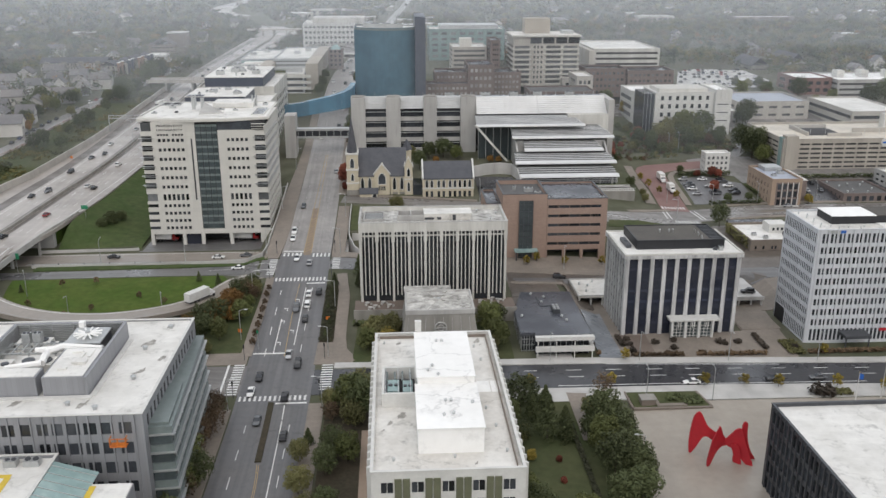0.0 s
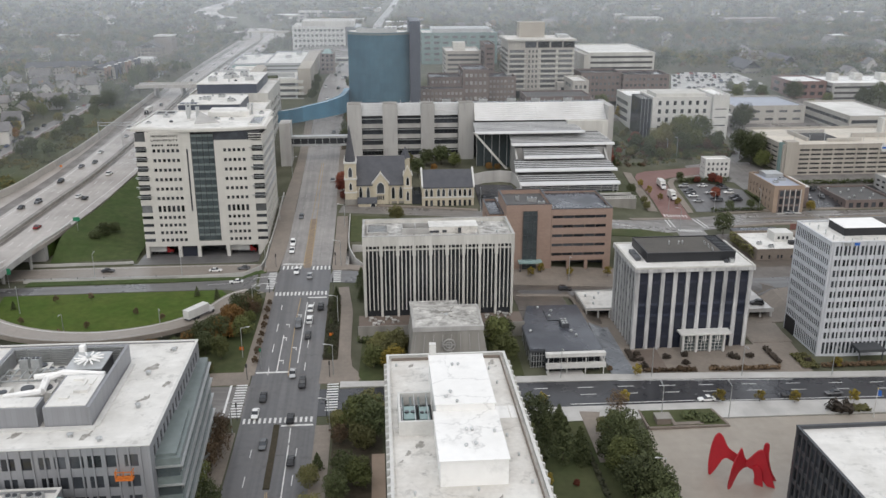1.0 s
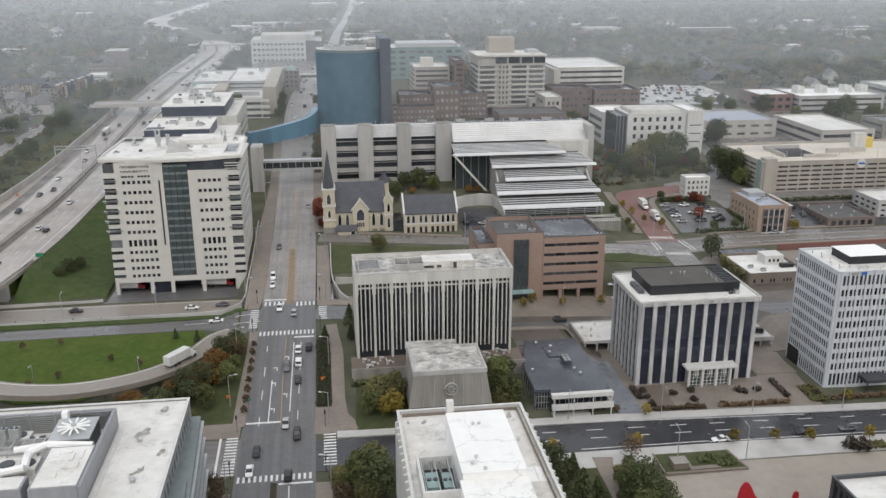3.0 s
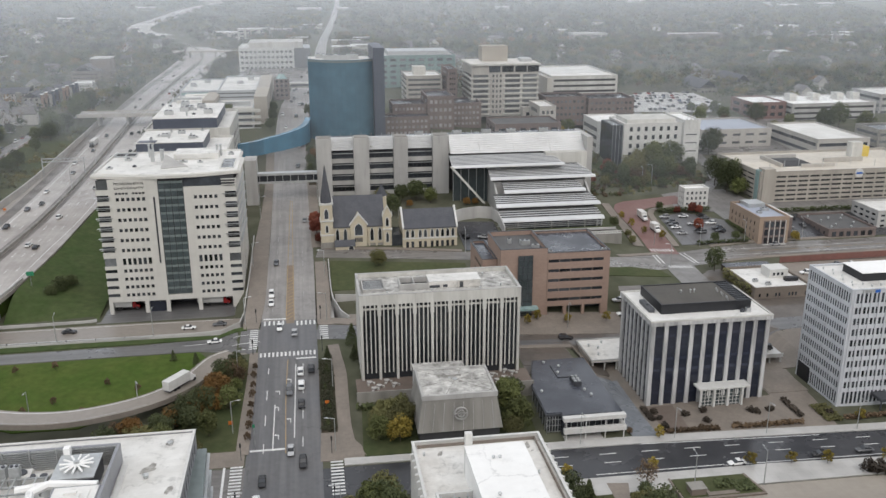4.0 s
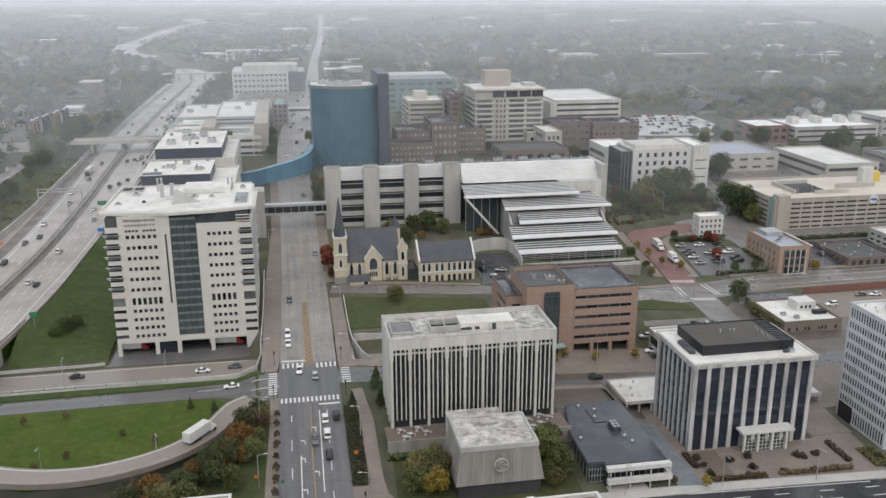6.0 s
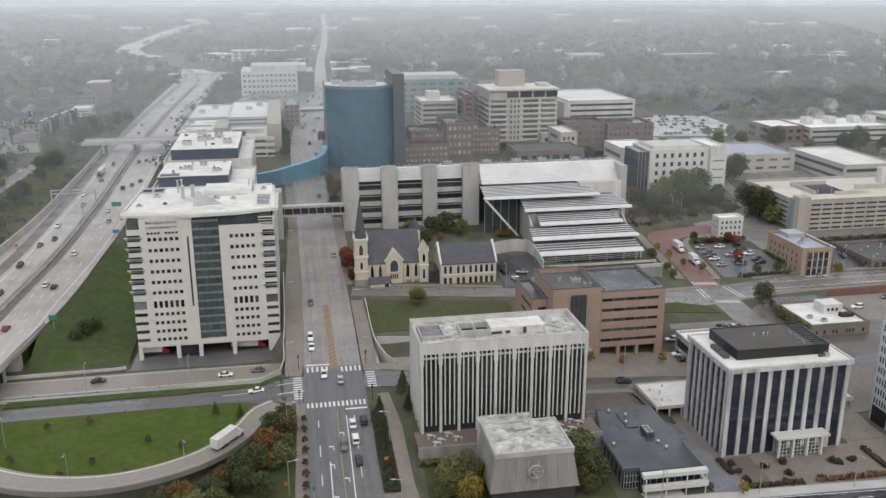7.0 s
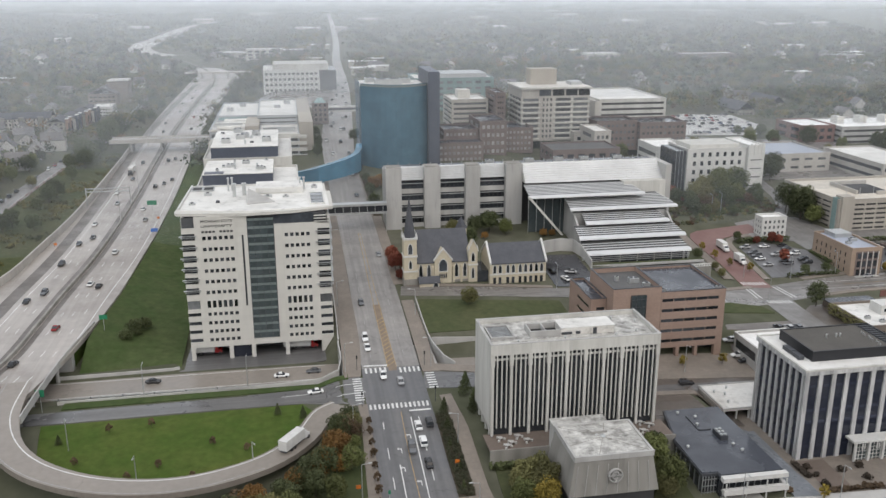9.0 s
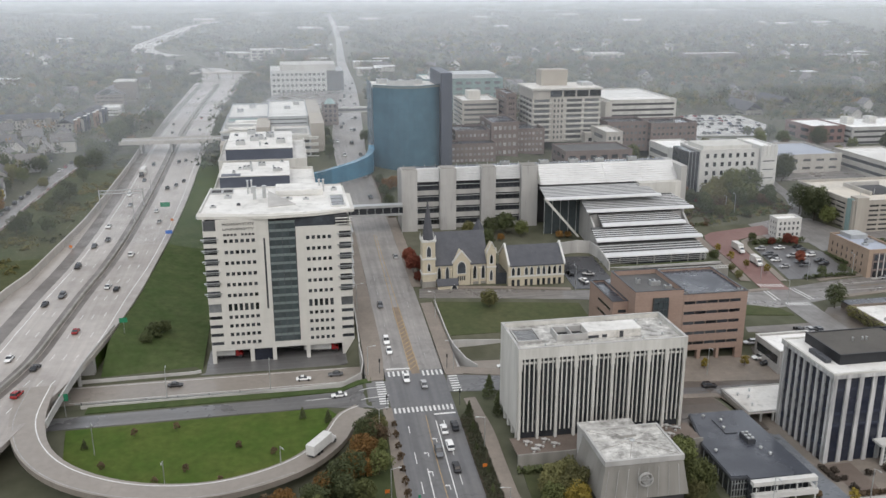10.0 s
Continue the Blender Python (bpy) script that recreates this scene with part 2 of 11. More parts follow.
CREAM_STONE = material("cream_stucco", (0.52, 0.465, 0.355), (0.45, 0.40, 0.30), 0.85, big=0.25, fine=1.5, grain=0.12)
WHITE_TRIM = material("white_trim", (0.60, 0.595, 0.57), (0.50, 0.495, 0.475), 0.6, big=0.4, fine=2, grain=0.08)
COOL_WHITE = material("cool_white_precast", (0.55, 0.565, 0.59), (0.44, 0.452, 0.475), 0.6, big=0.3, fine=1.6, grain=0.12, streak=True, spots=0.12)
TAN_PANEL = material("tan_panels", (0.385, 0.358, 0.315), (0.33, 0.305, 0.268), 0.75, big=0.12, fine=0.8, grain=0.1)
GARAGE_TAN = material("tan_garage_concrete", (0.385, 0.356, 0.312), (0.3, 0.277, 0.243), 0.8, big=0.12, fine=0.7, grain=0.14, streak=True, spots=0.2)
BEIGE = material("beige_concrete", (0.45, 0.428, 0.392), (0.35, 0.332, 0.302), 0.8, big=0.12, fine=0.7, grain=0.12, streak=True)
GREY_METAL = material("grey_metal_panels", (0.29, 0.295, 0.31), (0.235, 0.24, 0.255), 0.45, 0.2, big=0.12, fine=0.6, grain=0.14, streak=True, seams=(1.1, 40, True, 0.14))
DARK_METAL = material("dark_metal", (0.085, 0.09, 0.10), (0.06, 0.063, 0.07), 0.45, 0.4, big=0.2, fine=1.5, grain=0.15)
BLUE_METAL = material("blue_grey_metal", (0.092, 0.104, 0.135), (0.075, 0.085, 0.11), 0.45, 0.3, big=0.15, fine=1, grain=0.12)
STEEL = material("galvanised_steel", (0.50, 0.51, 0.51), (0.40, 0.41, 0.41), 0.4, 0.6, big=0.4, fine=2, grain=0.15)
LOUVRE = material("white_louvre_metal", (0.62, 0.625, 0.625), (0.50, 0.505, 0.505), 0.4, 0.15, big=0.1, fine=1, grain=0.08)
# Backing kept near black so the gaps between bright louvres read dark.
GAP_BACKING = material("dark_gap_backing", (0.085, 0.087, 0.086), (0.065, 0.066, 0.065), 0.6, 0.1, big=0.12, fine=1, grain=0.15)
BRICK_SCHOOL = material("red_school_brick", (0.165, 0.098, 0.085), (0.205, 0.125, 0.108), 0.85, big=0.08, fine=0.9, grain=0.22)
OLIVE = material("olive_panels", (0.13, 0.135, 0.085), (0.105, 0.11, 0.07), 0.6, big=0.3, fine=1.5, grain=0.15)
ROOF_WHITE = material("white_membrane_roof", (0.73, 0.72, 0.69), (0.48, 0.465, 0.43), 0.55, big=0.09, fine=0.5, amount=0.4, grain=0.1, spots=0.5, cracks=0.22, seams=(30, 2.4, False, 0.08))
ROOF_CLEAN = material("clean_white_roof", (0.83, 0.826, 0.808), (0.73, 0.72, 0.695), 0.5, big=0.06, fine=0.6, amount=0.4, grain=0.06, spots=0.2, cracks=0.25)
ROOF_STAINED = material("stained_white_roof", (0.6, 0.59, 0.56), (0.15, 0.143, 0.13), 0.6, big=0.34, fine=1.6, amount=0.55, grain=0.4, spots=0.5, cracks=0.4)
ROOF_GRIMY = material("grimy_white_roof", (0.68, 0.665, 0.63), (0.42, 0.39, 0.35), 0.6, big=0.1, fine=0.9, amount=0.4, grain=0.15, spots=0.55, cracks=0.35)
ROOF_GREY = material("grey_membrane_roof", (0.062, 0.068, 0.082), (0.042, 0.046, 0.058), 0.42, big=0.06, fine=0.8, grain=0.15, wet=0.12, cracks=0.2)
ROOF_DARK = material("dark_gravel_roof", (0.075, 0.075, 0.075), (0.115, 0.113, 0.11), 0.75, big=0.12, fine=2, grain=0.3)
ROOF_BLUE = material("blue_grey_roof", (0.33, 0.36, 0.43), (0.27, 0.295, 0.35), 0.4, big=0.05, fine=0.6, grain=0.12)
ROOF_BEIGE = material("beige_deck", (0.58, 0.535, 0.46), (0.45, 0.41, 0.35), 0.6, big=0.07, fine=0.6, grain=0.14)
SHINGLE = material("slate_shingles", (0.058, 0.061, 0.072), (0.082, 0.084, 0.094), 0.7, big=0.3, fine=2.2, grain=0.25)
SHINGLE_FAR = material("house_shingles", (0.105, 0.102, 0.105), (0.18, 0.168, 0.16), 0.8, big=0.02, fine=0.5, grain=0.2, per=0.4)
HOUSE_WALL = material("house_siding", (0.50, 0.485, 0.455), (0.32, 0.305, 0.285), 0.8, big=0.015, fine=0.3, grain=0.15, per=0.35)
GLASS_DARK = material("dark_window_glass", (0.028, 0.031, 0.036), (0.045, 0.05, 0.058), 0.12, big=0.25, fine=0.8, grain=0.3, per=0.7)
GLASS_NAVY = material("navy_window_glass", (0.022, 0.026, 0.042), (0.035, 0.04, 0.06), 0.1, big=0.2, fine=0.7, grain=0.25, per=0.4)
GLASS_GREEN = material("green_curtain_glass", (0.05, 0.064, 0.068), (0.075, 0.09, 0.094), 0.12, big=0.2, fine=0.7, grain=0.3, per=0.22)
GLASS_BLUE = material("blue_curtain_glass", (0.058, 0.122, 0.168), (0.074, 0.15, 0.2), 0.22, big=0.05, fine=0.3, grain=0.15, per=0.07, spec=0.35)
GLASS_SKYBLUE = material("sky_blue_bridge_glass", (0.06, 0.165, 0.25), (0.075, 0.195, 0.285), 0.2, big=0.08, fine=0.4, grain=0.2, per=0.2, spec=0.4)
GLASS_TEAL = material("pale_teal_glass", (0.20, 0.29, 0.285), (0.26, 0.35, 0.34), 0.25, big=0.15, fine=0.6, grain=0.15, per=0.2)
GLASS_PALE = material("pale_blinds_glass", (0.26, 0.255, 0.25), (0.36, 0.355, 0.345), 0.3, big=0.3, fine=0.9, grain=0.2, per=0.4)
GREEN_GREY = material("grey_green_spandrel", (0.13, 0.16, 0.157), (0.17, 0.20, 0.196), 0.35, big=0.2, fine=0.8, grain=0.12)
GLASS_GREY = material("grey_window_glass", (0.10, 0.105, 0.11), (0.15, 0.155, 0.16), 0.2, big=0.2, fine=0.7, grain=0.25, per=0.4)
RED_PAINT = material("red_steel_paint", (0.42, 0.012, 0.022), (0.34, 0.01, 0.02), 0.5, big=0.3, fine=1.5, grain=0.12)
ORANGE_PAINT = material("orange_safety_paint", (0.62, 0.18, 0.02), (0.5, 0.13, 0.02), 0.6, big=0.6, fine=2, grain=0.2)
YELLOW_PAINT = material("yellow_paint", (0.62, 0.45, 0.05), (0.5, 0.36, 0.05), 0.6, big=0.5, fine=2, grain=0.15)
GREEN_SIGN = material("green_sign_sheet", (0.02, 0.20, 0.10), (0.02, 0.17, 0.09), 0.5, grain=0.1)
BARK = material("bark", (0.075, 0.06, 0.045), (0.05, 0.04, 0.03), 0.9, big=0.8, fine=4, grain=0.3)
BLACK = material("black_rubber", (0.02, 0.02, 0.021), (0.03, 0.03, 0.031), 0.8, big=1, fine=4, grain=0.2)
# Near-black colour stands in for shade inside cores, wells, open decks and undercrofts.
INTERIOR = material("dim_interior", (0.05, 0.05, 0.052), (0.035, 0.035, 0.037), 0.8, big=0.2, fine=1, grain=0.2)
BLUE_PAINT = material("blue_sign_paint", (0.02, 0.11, 0.42), (0.03, 0.13, 0.45), 0.5, grain=0.1)
# Colour of the sheets that stand in for distant haze.
HAZE_COLOUR = (0.63, 0.675, 0.72)
BLACK_METAL = material("black_metal_cladding", (0.022, 0.023, 0.027), (0.032, 0.033, 0.037), 0.5, 0.3, big=0.2, fine=1.5, grain=0.15, seams=(2.4, 30, True, 0.15))
ROOF_BROWN = material("brown_gravel_roof", (0.085, 0.078, 0.068), (0.06, 0.055, 0.05), 0.8, big=0.12, fine=2.0, grain=0.25)
GRAFFITI = material("tagged_concrete", (0.56, 0.55, 0.54), (0.26, 0.12, 0.11), 0.8, big=0.35, fine=1.2, amount=0.5, grain=0.3)
MEDIAN_TINT = material("tinted_concrete_median", (0.22, 0.165, 0.115), (0.165, 0.13, 0.098), 0.6, big=0.2, fine=1.0, grain=0.2, spots=0.2)
BROWN_ASPHALT = material("brown_tinted_asphalt", (0.125, 0.106, 0.09), (0.088, 0.077, 0.068), 0.5, big=0.07, fine=0.7, grain=0.22, wet=0.28, spots=0.2, cracks=0.25)


# ---- mesh helpers ----
class Shape:
    """Collects boxes, prisms and faces in world places, then becomes one mesh."""

    def __init__(self):
        self.v, self.f = [], []

    def add(self, verts, faces):
        k = len(self.v)
        self.v.extend(verts)
        self.f.extend([tuple(i + k for i in f) for f in faces])
        return self

    def box(self, x0, x1, y0, y1, z0, z1):
        v = [(x, y, z) for z in (z0, z1) for y in (y0, y1) for x in (x0, x1)]
        return self.add(v, [(0, 2, 3, 1), (4, 5, 7, 6), (0, 1, 5, 4), (2, 6, 7, 3), (0, 4, 6, 2), (1, 3, 7, 5)])

    def ring(self, x0, x1, y0, y1, w, z0, z1):
        """A rectangular frame, w wide."""
        o = [(x0, y0), (x1, y0), (x1, y1), (x0, y1)]
        i_ = [(x0 + w, y0 + w), (x1 - w, y0 + w), (x1 - w, y1 - w), (x0 + w, y1 - w)]
        v = [(*p, z) for z in (z0, z1) for p in o + i_]
        f = []
        for k in range(4):
            m = (k + 1) % 4
            f += [(8 + k, 8 + m, 12 + m, 12 + k), (k, 4 + k, 4 + m, m), (k, m, 8 + m, 8 + k), (4 + k, 12 + k, 12 + m, 4 + m)]
        return self.add(v, f)

    def prism(self, poly, z0, z1):
        """A polygon, anticlockwise from above, drawn up from z0 to z1; z1 may be a list of heights."""
        n = len(poly)
        top = z1 if isinstance(z1, (list, tuple)) else [z1] * n
        bot = z0 if isinstance(z0, (list, tuple)) else [z0] * n
        v = [(x, y, bot[i]) for i, (x, y) in enumerate(poly)] + [(x, y, top[i]) for i, (x, y) in enumerate(poly)]
        f = [tuple(range(n - 1, -1, -1)), tuple(range(n, 2 * n))]
        f += [(i, (i + 1) % n, n + (i + 1) % n, n + i) for i in range(n)]
        return self.add(v, f)

    def side(self, poly, axis, a, b):
        """A polygon in the plane across an axis ('x': points are (y, z); 'y': points are (x, z)), drawn from a to b."""
        n = len(poly)
        put = (lambda p, s: (s, p[0], p[1])) if axis == "x" else (lambda p, s: (p[0], s, p[1]))
        v = [put(p, a) for p in poly] + [put(p, b) for p in poly]
        f = [tuple(range(n - 1, -1, -1)), tuple(range(n, 2 * n))]
        f += [(i, (i + 1) % n, n + (i + 1) % n, n + i) for i in range(n)]
        return self.add(v, f)

    def tube(self, a, b, r0, r1, n=8):
        a, b = Vector(a), Vector(b)
        q = (b - a).to_track_quat("Z", "Y")
        v = []
        for p, r in ((a, r0), (b, r1)):
            v += [tuple(p + q @ Vector((r * math.cos(2 * math.pi * i / n), r * math.sin(2 * math.pi * i / n), 0))) for i in range(n)]
        f = [tuple(range(n - 1, -1, -1)), tuple(range(n, 2 * n))] + [(i, (i + 1) % n, n + (i + 1) % n, n + i) for i in range(n)]
        return self.add(v, f)

    def mesh(self, name, mat, smooth=False):
        me = bpy.data.meshes.new(name)
        me.from_pydata(self.v, [], self.f)
        me.materials.append(mat)
        if smooth:
            me.polygons.foreach_set("use_smooth", [True] * len(me.polygons))
        me.update()
        bm = bmesh.new()
        bm.from_mesh(me)
        if len(bm.faces) < 60000:
            bmesh.ops.recalc_face_normals(bm, faces=bm.faces)
        bm.to_mesh(me)
        bm.free()
        return me


BASE = {}


def thing(name, x, y, z, label, category, group="", kind=""):
    """A thing: an Empty at its base."""
    ob = new(name)
    ob.location = (x, y, z)
    ob.empty_display_size = 0.5
    BASE[ob.name] = Matrix.Translation((-x, -y, -z))
    return tagged(ob, label, category, group, kind)


def part(name, shape, mat, parent, label="", at=None, smooth=False):
    """A mesh part under a thing or a part, from a shape or from shared mesh data."""
    me = shape.mesh(name, mat, smooth) if isinstance(shape, Shape) else shape
    ob = new(name, me)
    if at:
        ob.location = at
    ob.parent = parent
    ob.matrix_parent_inverse = BASE.get(parent.name, Matrix())
    if label:
        ob["label"] = label
    return ob


def solid(name, shape, mat, label, category, kind="", group="", smooth=False):
    """A thing of one mesh, or a piece of the setting."""
    return tagged(new(name, shape.mesh(name, mat, smooth)), label, category, group, kind)


def cells(a, b, n, share):
    """n openings, each the given share of its bay, between a and b."""
    w = (b - a) / n
    return [(a + w * (i + 0.5 - share / 2), a + w * (i + 0.5 + share / 2)) for i in range(n)]


def facade(parent, face, a, b, at, z0, z1, us, zs, wall, glass, deep=0.35, pane="window", skip=(), seen=True):
    """One wall of a building, looking to 'front' (-y), 'back' (+y), 'left' (-x) or 'right' (+x): piers and spandrels round real openings, and a pane in each."""
    s = Shape()
    inward = {"front": 1, "back": -1, "left": 1, "right": -1}[face]
    ub = sorted({a, b, *(v for p in us for v in p)}) if us and zs else [a, b]
    zb = sorted({z0, z1, *(v for p in zs for v in p)}) if us and zs else [z0, z1]
    gaps_u = {ub.index(p[0]) for p in us} if us and zs else set()
    gaps_z = {zb.index(p[0]) for p in zs} if us and zs else set()
    full = lambda i, j: 0 <= i < len(ub) - 1 and 0 <= j < len(zb) - 1 and not (i in gaps_u and j in gaps_z)
    seen_v = {}

    def vert(i, j, k):
        if (i, j, k) not in seen_v:
            e = at + inward * deep * k
            seen_v[i, j, k] = len(s.v)
            s.v.append((ub[i], e, zb[j]) if face in ("front", "back") else (e, ub[i], zb[j]))
        return seen_v[i, j, k]

    for i in range(len(ub) - 1):
        for j in range(len(zb) - 1):
            if not full(i, j):
                continue
            for k in (0, 1):
                s.f.append((vert(i, j, k), vert(i + 1, j, k), vert(i + 1, j + 1, k), vert(i, j + 1, k)))
            for di, dj, p, q in ((-1, 0, (i, j), (i, j + 1)), (1, 0, (i + 1, j), (i + 1, j + 1)), (0, -1, (i, j), (i + 1, j)), (0, 1, (i, j + 1), (i + 1, j + 1))):
                if not full(i + di, j + dj):
                    s.f.append((vert(*p, 0), vert(*q, 0), vert(*q, 1), vert(*p, 1)))
    part("wall", s, wall, parent)
    if us and zs and seen:
        shared = {}
        for i, (u0, u1) in enumerate(us):
            for j, (w0, w1) in enumerate(zs):
                if (i, j) in skip:
                    continue
                key = (round(u1 - u0, 2), round(w1 - w0, 2))
                if key not in shared:
                    hw, hh = (u1 - u0) / 2, (w1 - w0) / 2
                    q = Shape()
                    if face in ("front", "back"):
                        q.box(-hw, hw, -0.05, 0.05, -hh, hh)
                    else:
                        q.box(-0.05, 0.05, -hw, hw, -hh, hh)
                    shared[key] = q.mesh(pane, glass)
                d = at + inward * (deep - 0.12)
                c = ((u0 + u1) / 2, d, (w0 + w1) / 2) if face in ("front", "back") else (d, (u0 + u1) / 2, (w0 + w1) / 2)
                part(pane, shared[key], glass, parent, at=c)


def block(parent, x0, x1, y0, y1, z0, z1, wall, glass, roof, front=None, left=None, right=None, back=None, deep=0.35, parapet=0.7, coping=None, pane="window"):
    """A building's mass: four walls round a core, with openings where given as (us, zs), a sunken roof and a coping."""
    d = deep
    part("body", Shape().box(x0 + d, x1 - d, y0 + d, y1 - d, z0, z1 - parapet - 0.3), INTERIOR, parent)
    for face, spec, a, b, at in (("front", front, x0, x1, y0), ("back", back, x0, x1, y1), ("left", left, y0 + d, y1 - d, x0), ("right", right, y0 + d, y1 - d, x1)):
        us, zs = spec[:2] if spec else ((), ())
        facade(parent, face, a, b, at, z0, z1, us, zs, wall, spec[2] if spec and len(spec) > 2 else glass, d, pane)
    part("roof", Shape().box(x0 + d, x1 - d, y0 + d, y1 - d, z1 - parapet - 0.3, z1 - parapet), roof, parent)
    e = 0.12
    c = Shape().ring(x0 - e, x1 + e, y0 - e, y1 + e, d + 2 * e, z1, z1 + 0.18)
    part("coping", c, coping or wall, parent)


# ---- the lie of the land ----
PM = [(-400, -3), (200, -3), (230, -1), (283, 5), (302, 7), (365, 13), (424, 19.5), (504, 27), (600, 36), (700, 39), (1100, 39), (2000, 36), (6000, 30)]
PR = [(-400, -3), (240, -2), (260, 0), (300, 4), (366, 4.2), (388, 6.5), (430, 10), (500, 17), (600, 24), (800, 30), (1200, 32), (6000, 30)]
PF = [(-400, -3), (230, -1), (283, 4.8), (330, 4), (400, 8), (500, 16), (600, 22), (800, 24), (1130, 25), (1250, 29), (2000, 30), (6000, 30)]


def along(p, v):
    for (a, za), (b, zb) in zip(p, p[1:]):
        if v <= b:
            return za + (zb - za) * (v - a) / (b - a)
    return p[-1][1]


def ease(a, b, v):
    t = min(1.0, max(0.0, (v - a) / (b - a)))
    return t * t * (3 - 2 * t)


def hill(x, y):
    """The height of the ground, without cuttings."""
    m = along(PM, y)
    m += (along(PR, y) - m) * ease(40, 135, x)
    s = ease(380, 440, y)
    m += (along(PF, y) - m) * ease(48 + 17 * s, 54 + 51 * s, -x)
    m -= 4.0 * ease(268, 292, y) * (1 - ease(309, 318, y)) * ease(30, 40, x) * (1 - ease(84, 110, x))
    m += (-1.6 - m) * ease(58, 62, x) * (1 - ease(124, 132, x)) * ease(229, 240, y) * (1 - ease(283.5, 287, y))
    return m


def land(x, y):
    """The height of the ground, with the cutting of the low road that passes under the avenue."""
    z = hill(x, y)
    w = ease(302, 305.5, y) * (1 - ease(321, 325, y)) * ease(-148, -140, x) * (1 - ease(26, 44, x))
    w = max(w, ease(302, 305.5, y) * (1 - ease(344, 348, y)) * ease(-100, -98, x) * (1 - ease(-50.5, -48.5, x)))
    return z + (3.2 - z) * w


# ---- ground, roads, pavements ----
def spans(*parts_):
    out = []
    for a, b, step in parts_:
        n = max(1, round((b - a) / step))
        out += [a + (b - a) * i / n for i in range(n)]
    return out


GX = spans((-4200, -800, 240), (-800, -260, 40), (-260, 300, 4), (300, 900, 40), (900, 4200, 240)) + [4200]
GY = spans((-700, 60, 60), (60, 296, 4), (296, 330, 2), (330, 720, 4), (720, 1400, 20), (1400, 2000, 60), (2000, 8000, 200)) + [8000]
gs = Shape()
gs.v = [(x, y, land(x, y)) for y in GY for x in GX]
gs.f = [(j * len(GX) + i, j * len(GX) + i + 1, (j + 1) * len(GX) + i + 1, (j + 1) * len(GX) + i) for j in range(len(GY) - 1) for i in range(len(GX) - 1)]
solid("ground", gs, GROUND, "grass and bare earth of the city's hillside", "ground", "structure", smooth=True)


def smooth_line(pts, step=4.0):
    """A line through the points, rounded and cut into short steps. Points have any number of coordinates."""
    out = []
    P = [pts[0]] + list(pts) + [pts[-1]]
    for i in range(1, len(P) - 2):
        p0, p1, p2, p3 = (np.array(p, float) for p in P[i - 1:i + 3])
        n = max(1, int(np.linalg.norm((p2 - p1)[:2]) / step))
        for k in range(n):
            t = k / n
            out.append(0.5 * (2 * p1 + (p2 - p0) * t + (2 * p0 - 5 * p1 + 4 * p2 - p3) * t * t + (3 * p1 - p0 - 3 * p2 + p3) * t ** 3))
    out.append(np.array(pts[-1], float))
    return out


def ribbon(pts, off=0.12, base=hill, thick=0.5, cross=5, straight=False, step=4.0):
    """A band along points (x, y, left, right[, z]): left and right are the distances of its edges. Lies on the land unless z is given."""
    line = smooth_line(pts, step) if not straight else [np.array(p, float) for p in pts]
    s = Shape()
    rows_ = []
    for i, p in enumerate(line):
        q = line[min(i + 1, len(line) - 1)] - line[max(i - 1, 0)]
        t = q[:2] / np.linalg.norm(q[:2])
        nrm = np.array((-t[1], t[0]))
        row = []
        for k in range(cross + 1):
            u = p[2] + (-p[3] - p[2]) * k / cross
            xy = p[:2] + nrm * u
            z = (p[4] if len(p) > 4 else base(xy[0], xy[1])) + off
            row.append((xy[0], xy[1], z))
        rows_.append(row)
    w = cross + 1
    for row in rows_:
        s.v += row
    n = len(rows_)
    s.f += [(j * w + k, (j + 1) * w + k, (j + 1) * w + k + 1, j * w + k + 1) for j in range(n - 1) for k in range(cross)]
    k0 = len(s.v)
    for row in rows_:
        for p in (row[0], row[-1]):
            s.v.append((p[0], p[1], p[2] - thick))
    for j in range(n - 1):
        a, b = j * w, (j + 1) * w
        s.f.append((a, k0 + 2 * j, k0 + 2 * j + 2, b))
        s.f.append((a + cross, b + cross, k0 + 2 * j + 3, k0 + 2 * j + 1))
    return s


def drape(poly, off, base=land, step=5.0, thick=0.35):
    """A polygon laid over the land, with a small kerb round it."""
    bm = bmesh.new()
    bm.faces.new([bm.verts.new((x, y, 0)) for x, y in poly])
    xs, ys = [p[0] for p in poly], [p[1] for p in poly]
    for axis, lo, hi in ((0, min(xs), max(xs)), (1, min(ys), max(ys))):
        k = math.ceil(lo / step) * step
        while k < hi:
            co, no = ((k, 0, 0), (1, 0, 0)) if axis == 0 else ((0, k, 0), (0, 1, 0))
            bmesh.ops.bisect_plane(bm, geom=bm.verts[:] + bm.edges[:] + bm.faces[:], plane_co=co, plane_no=no)
            k += step
    for v in bm.verts:
        v.co.z = base(v.co.x, v.co.y) + off
    bm.normal_update()
    bm.verts.index_update()
    s = Shape()
    s.v = [tuple(v.co) for v in bm.verts]
    up = [tuple(v.index for v in f.verts) if f.normal.z > 0 else tuple(v.index for v in reversed(f.verts)) for f in bm.faces]
    s.f = up
    k = len(s.v)
    rim = {}
    for e in bm.edges:
        if len(e.link_faces) == 1:
            a, b = e.verts[0].index, e.verts[1].index
            for i in (a, b):
                if i not in rim:
                    rim[i] = len(s.v)
                    x, y, z = s.v[i]
                    s.v.append((x, y, z - thick))
            s.f.append((a, b, rim[b], rim[a]))
    bm.free()
    return s


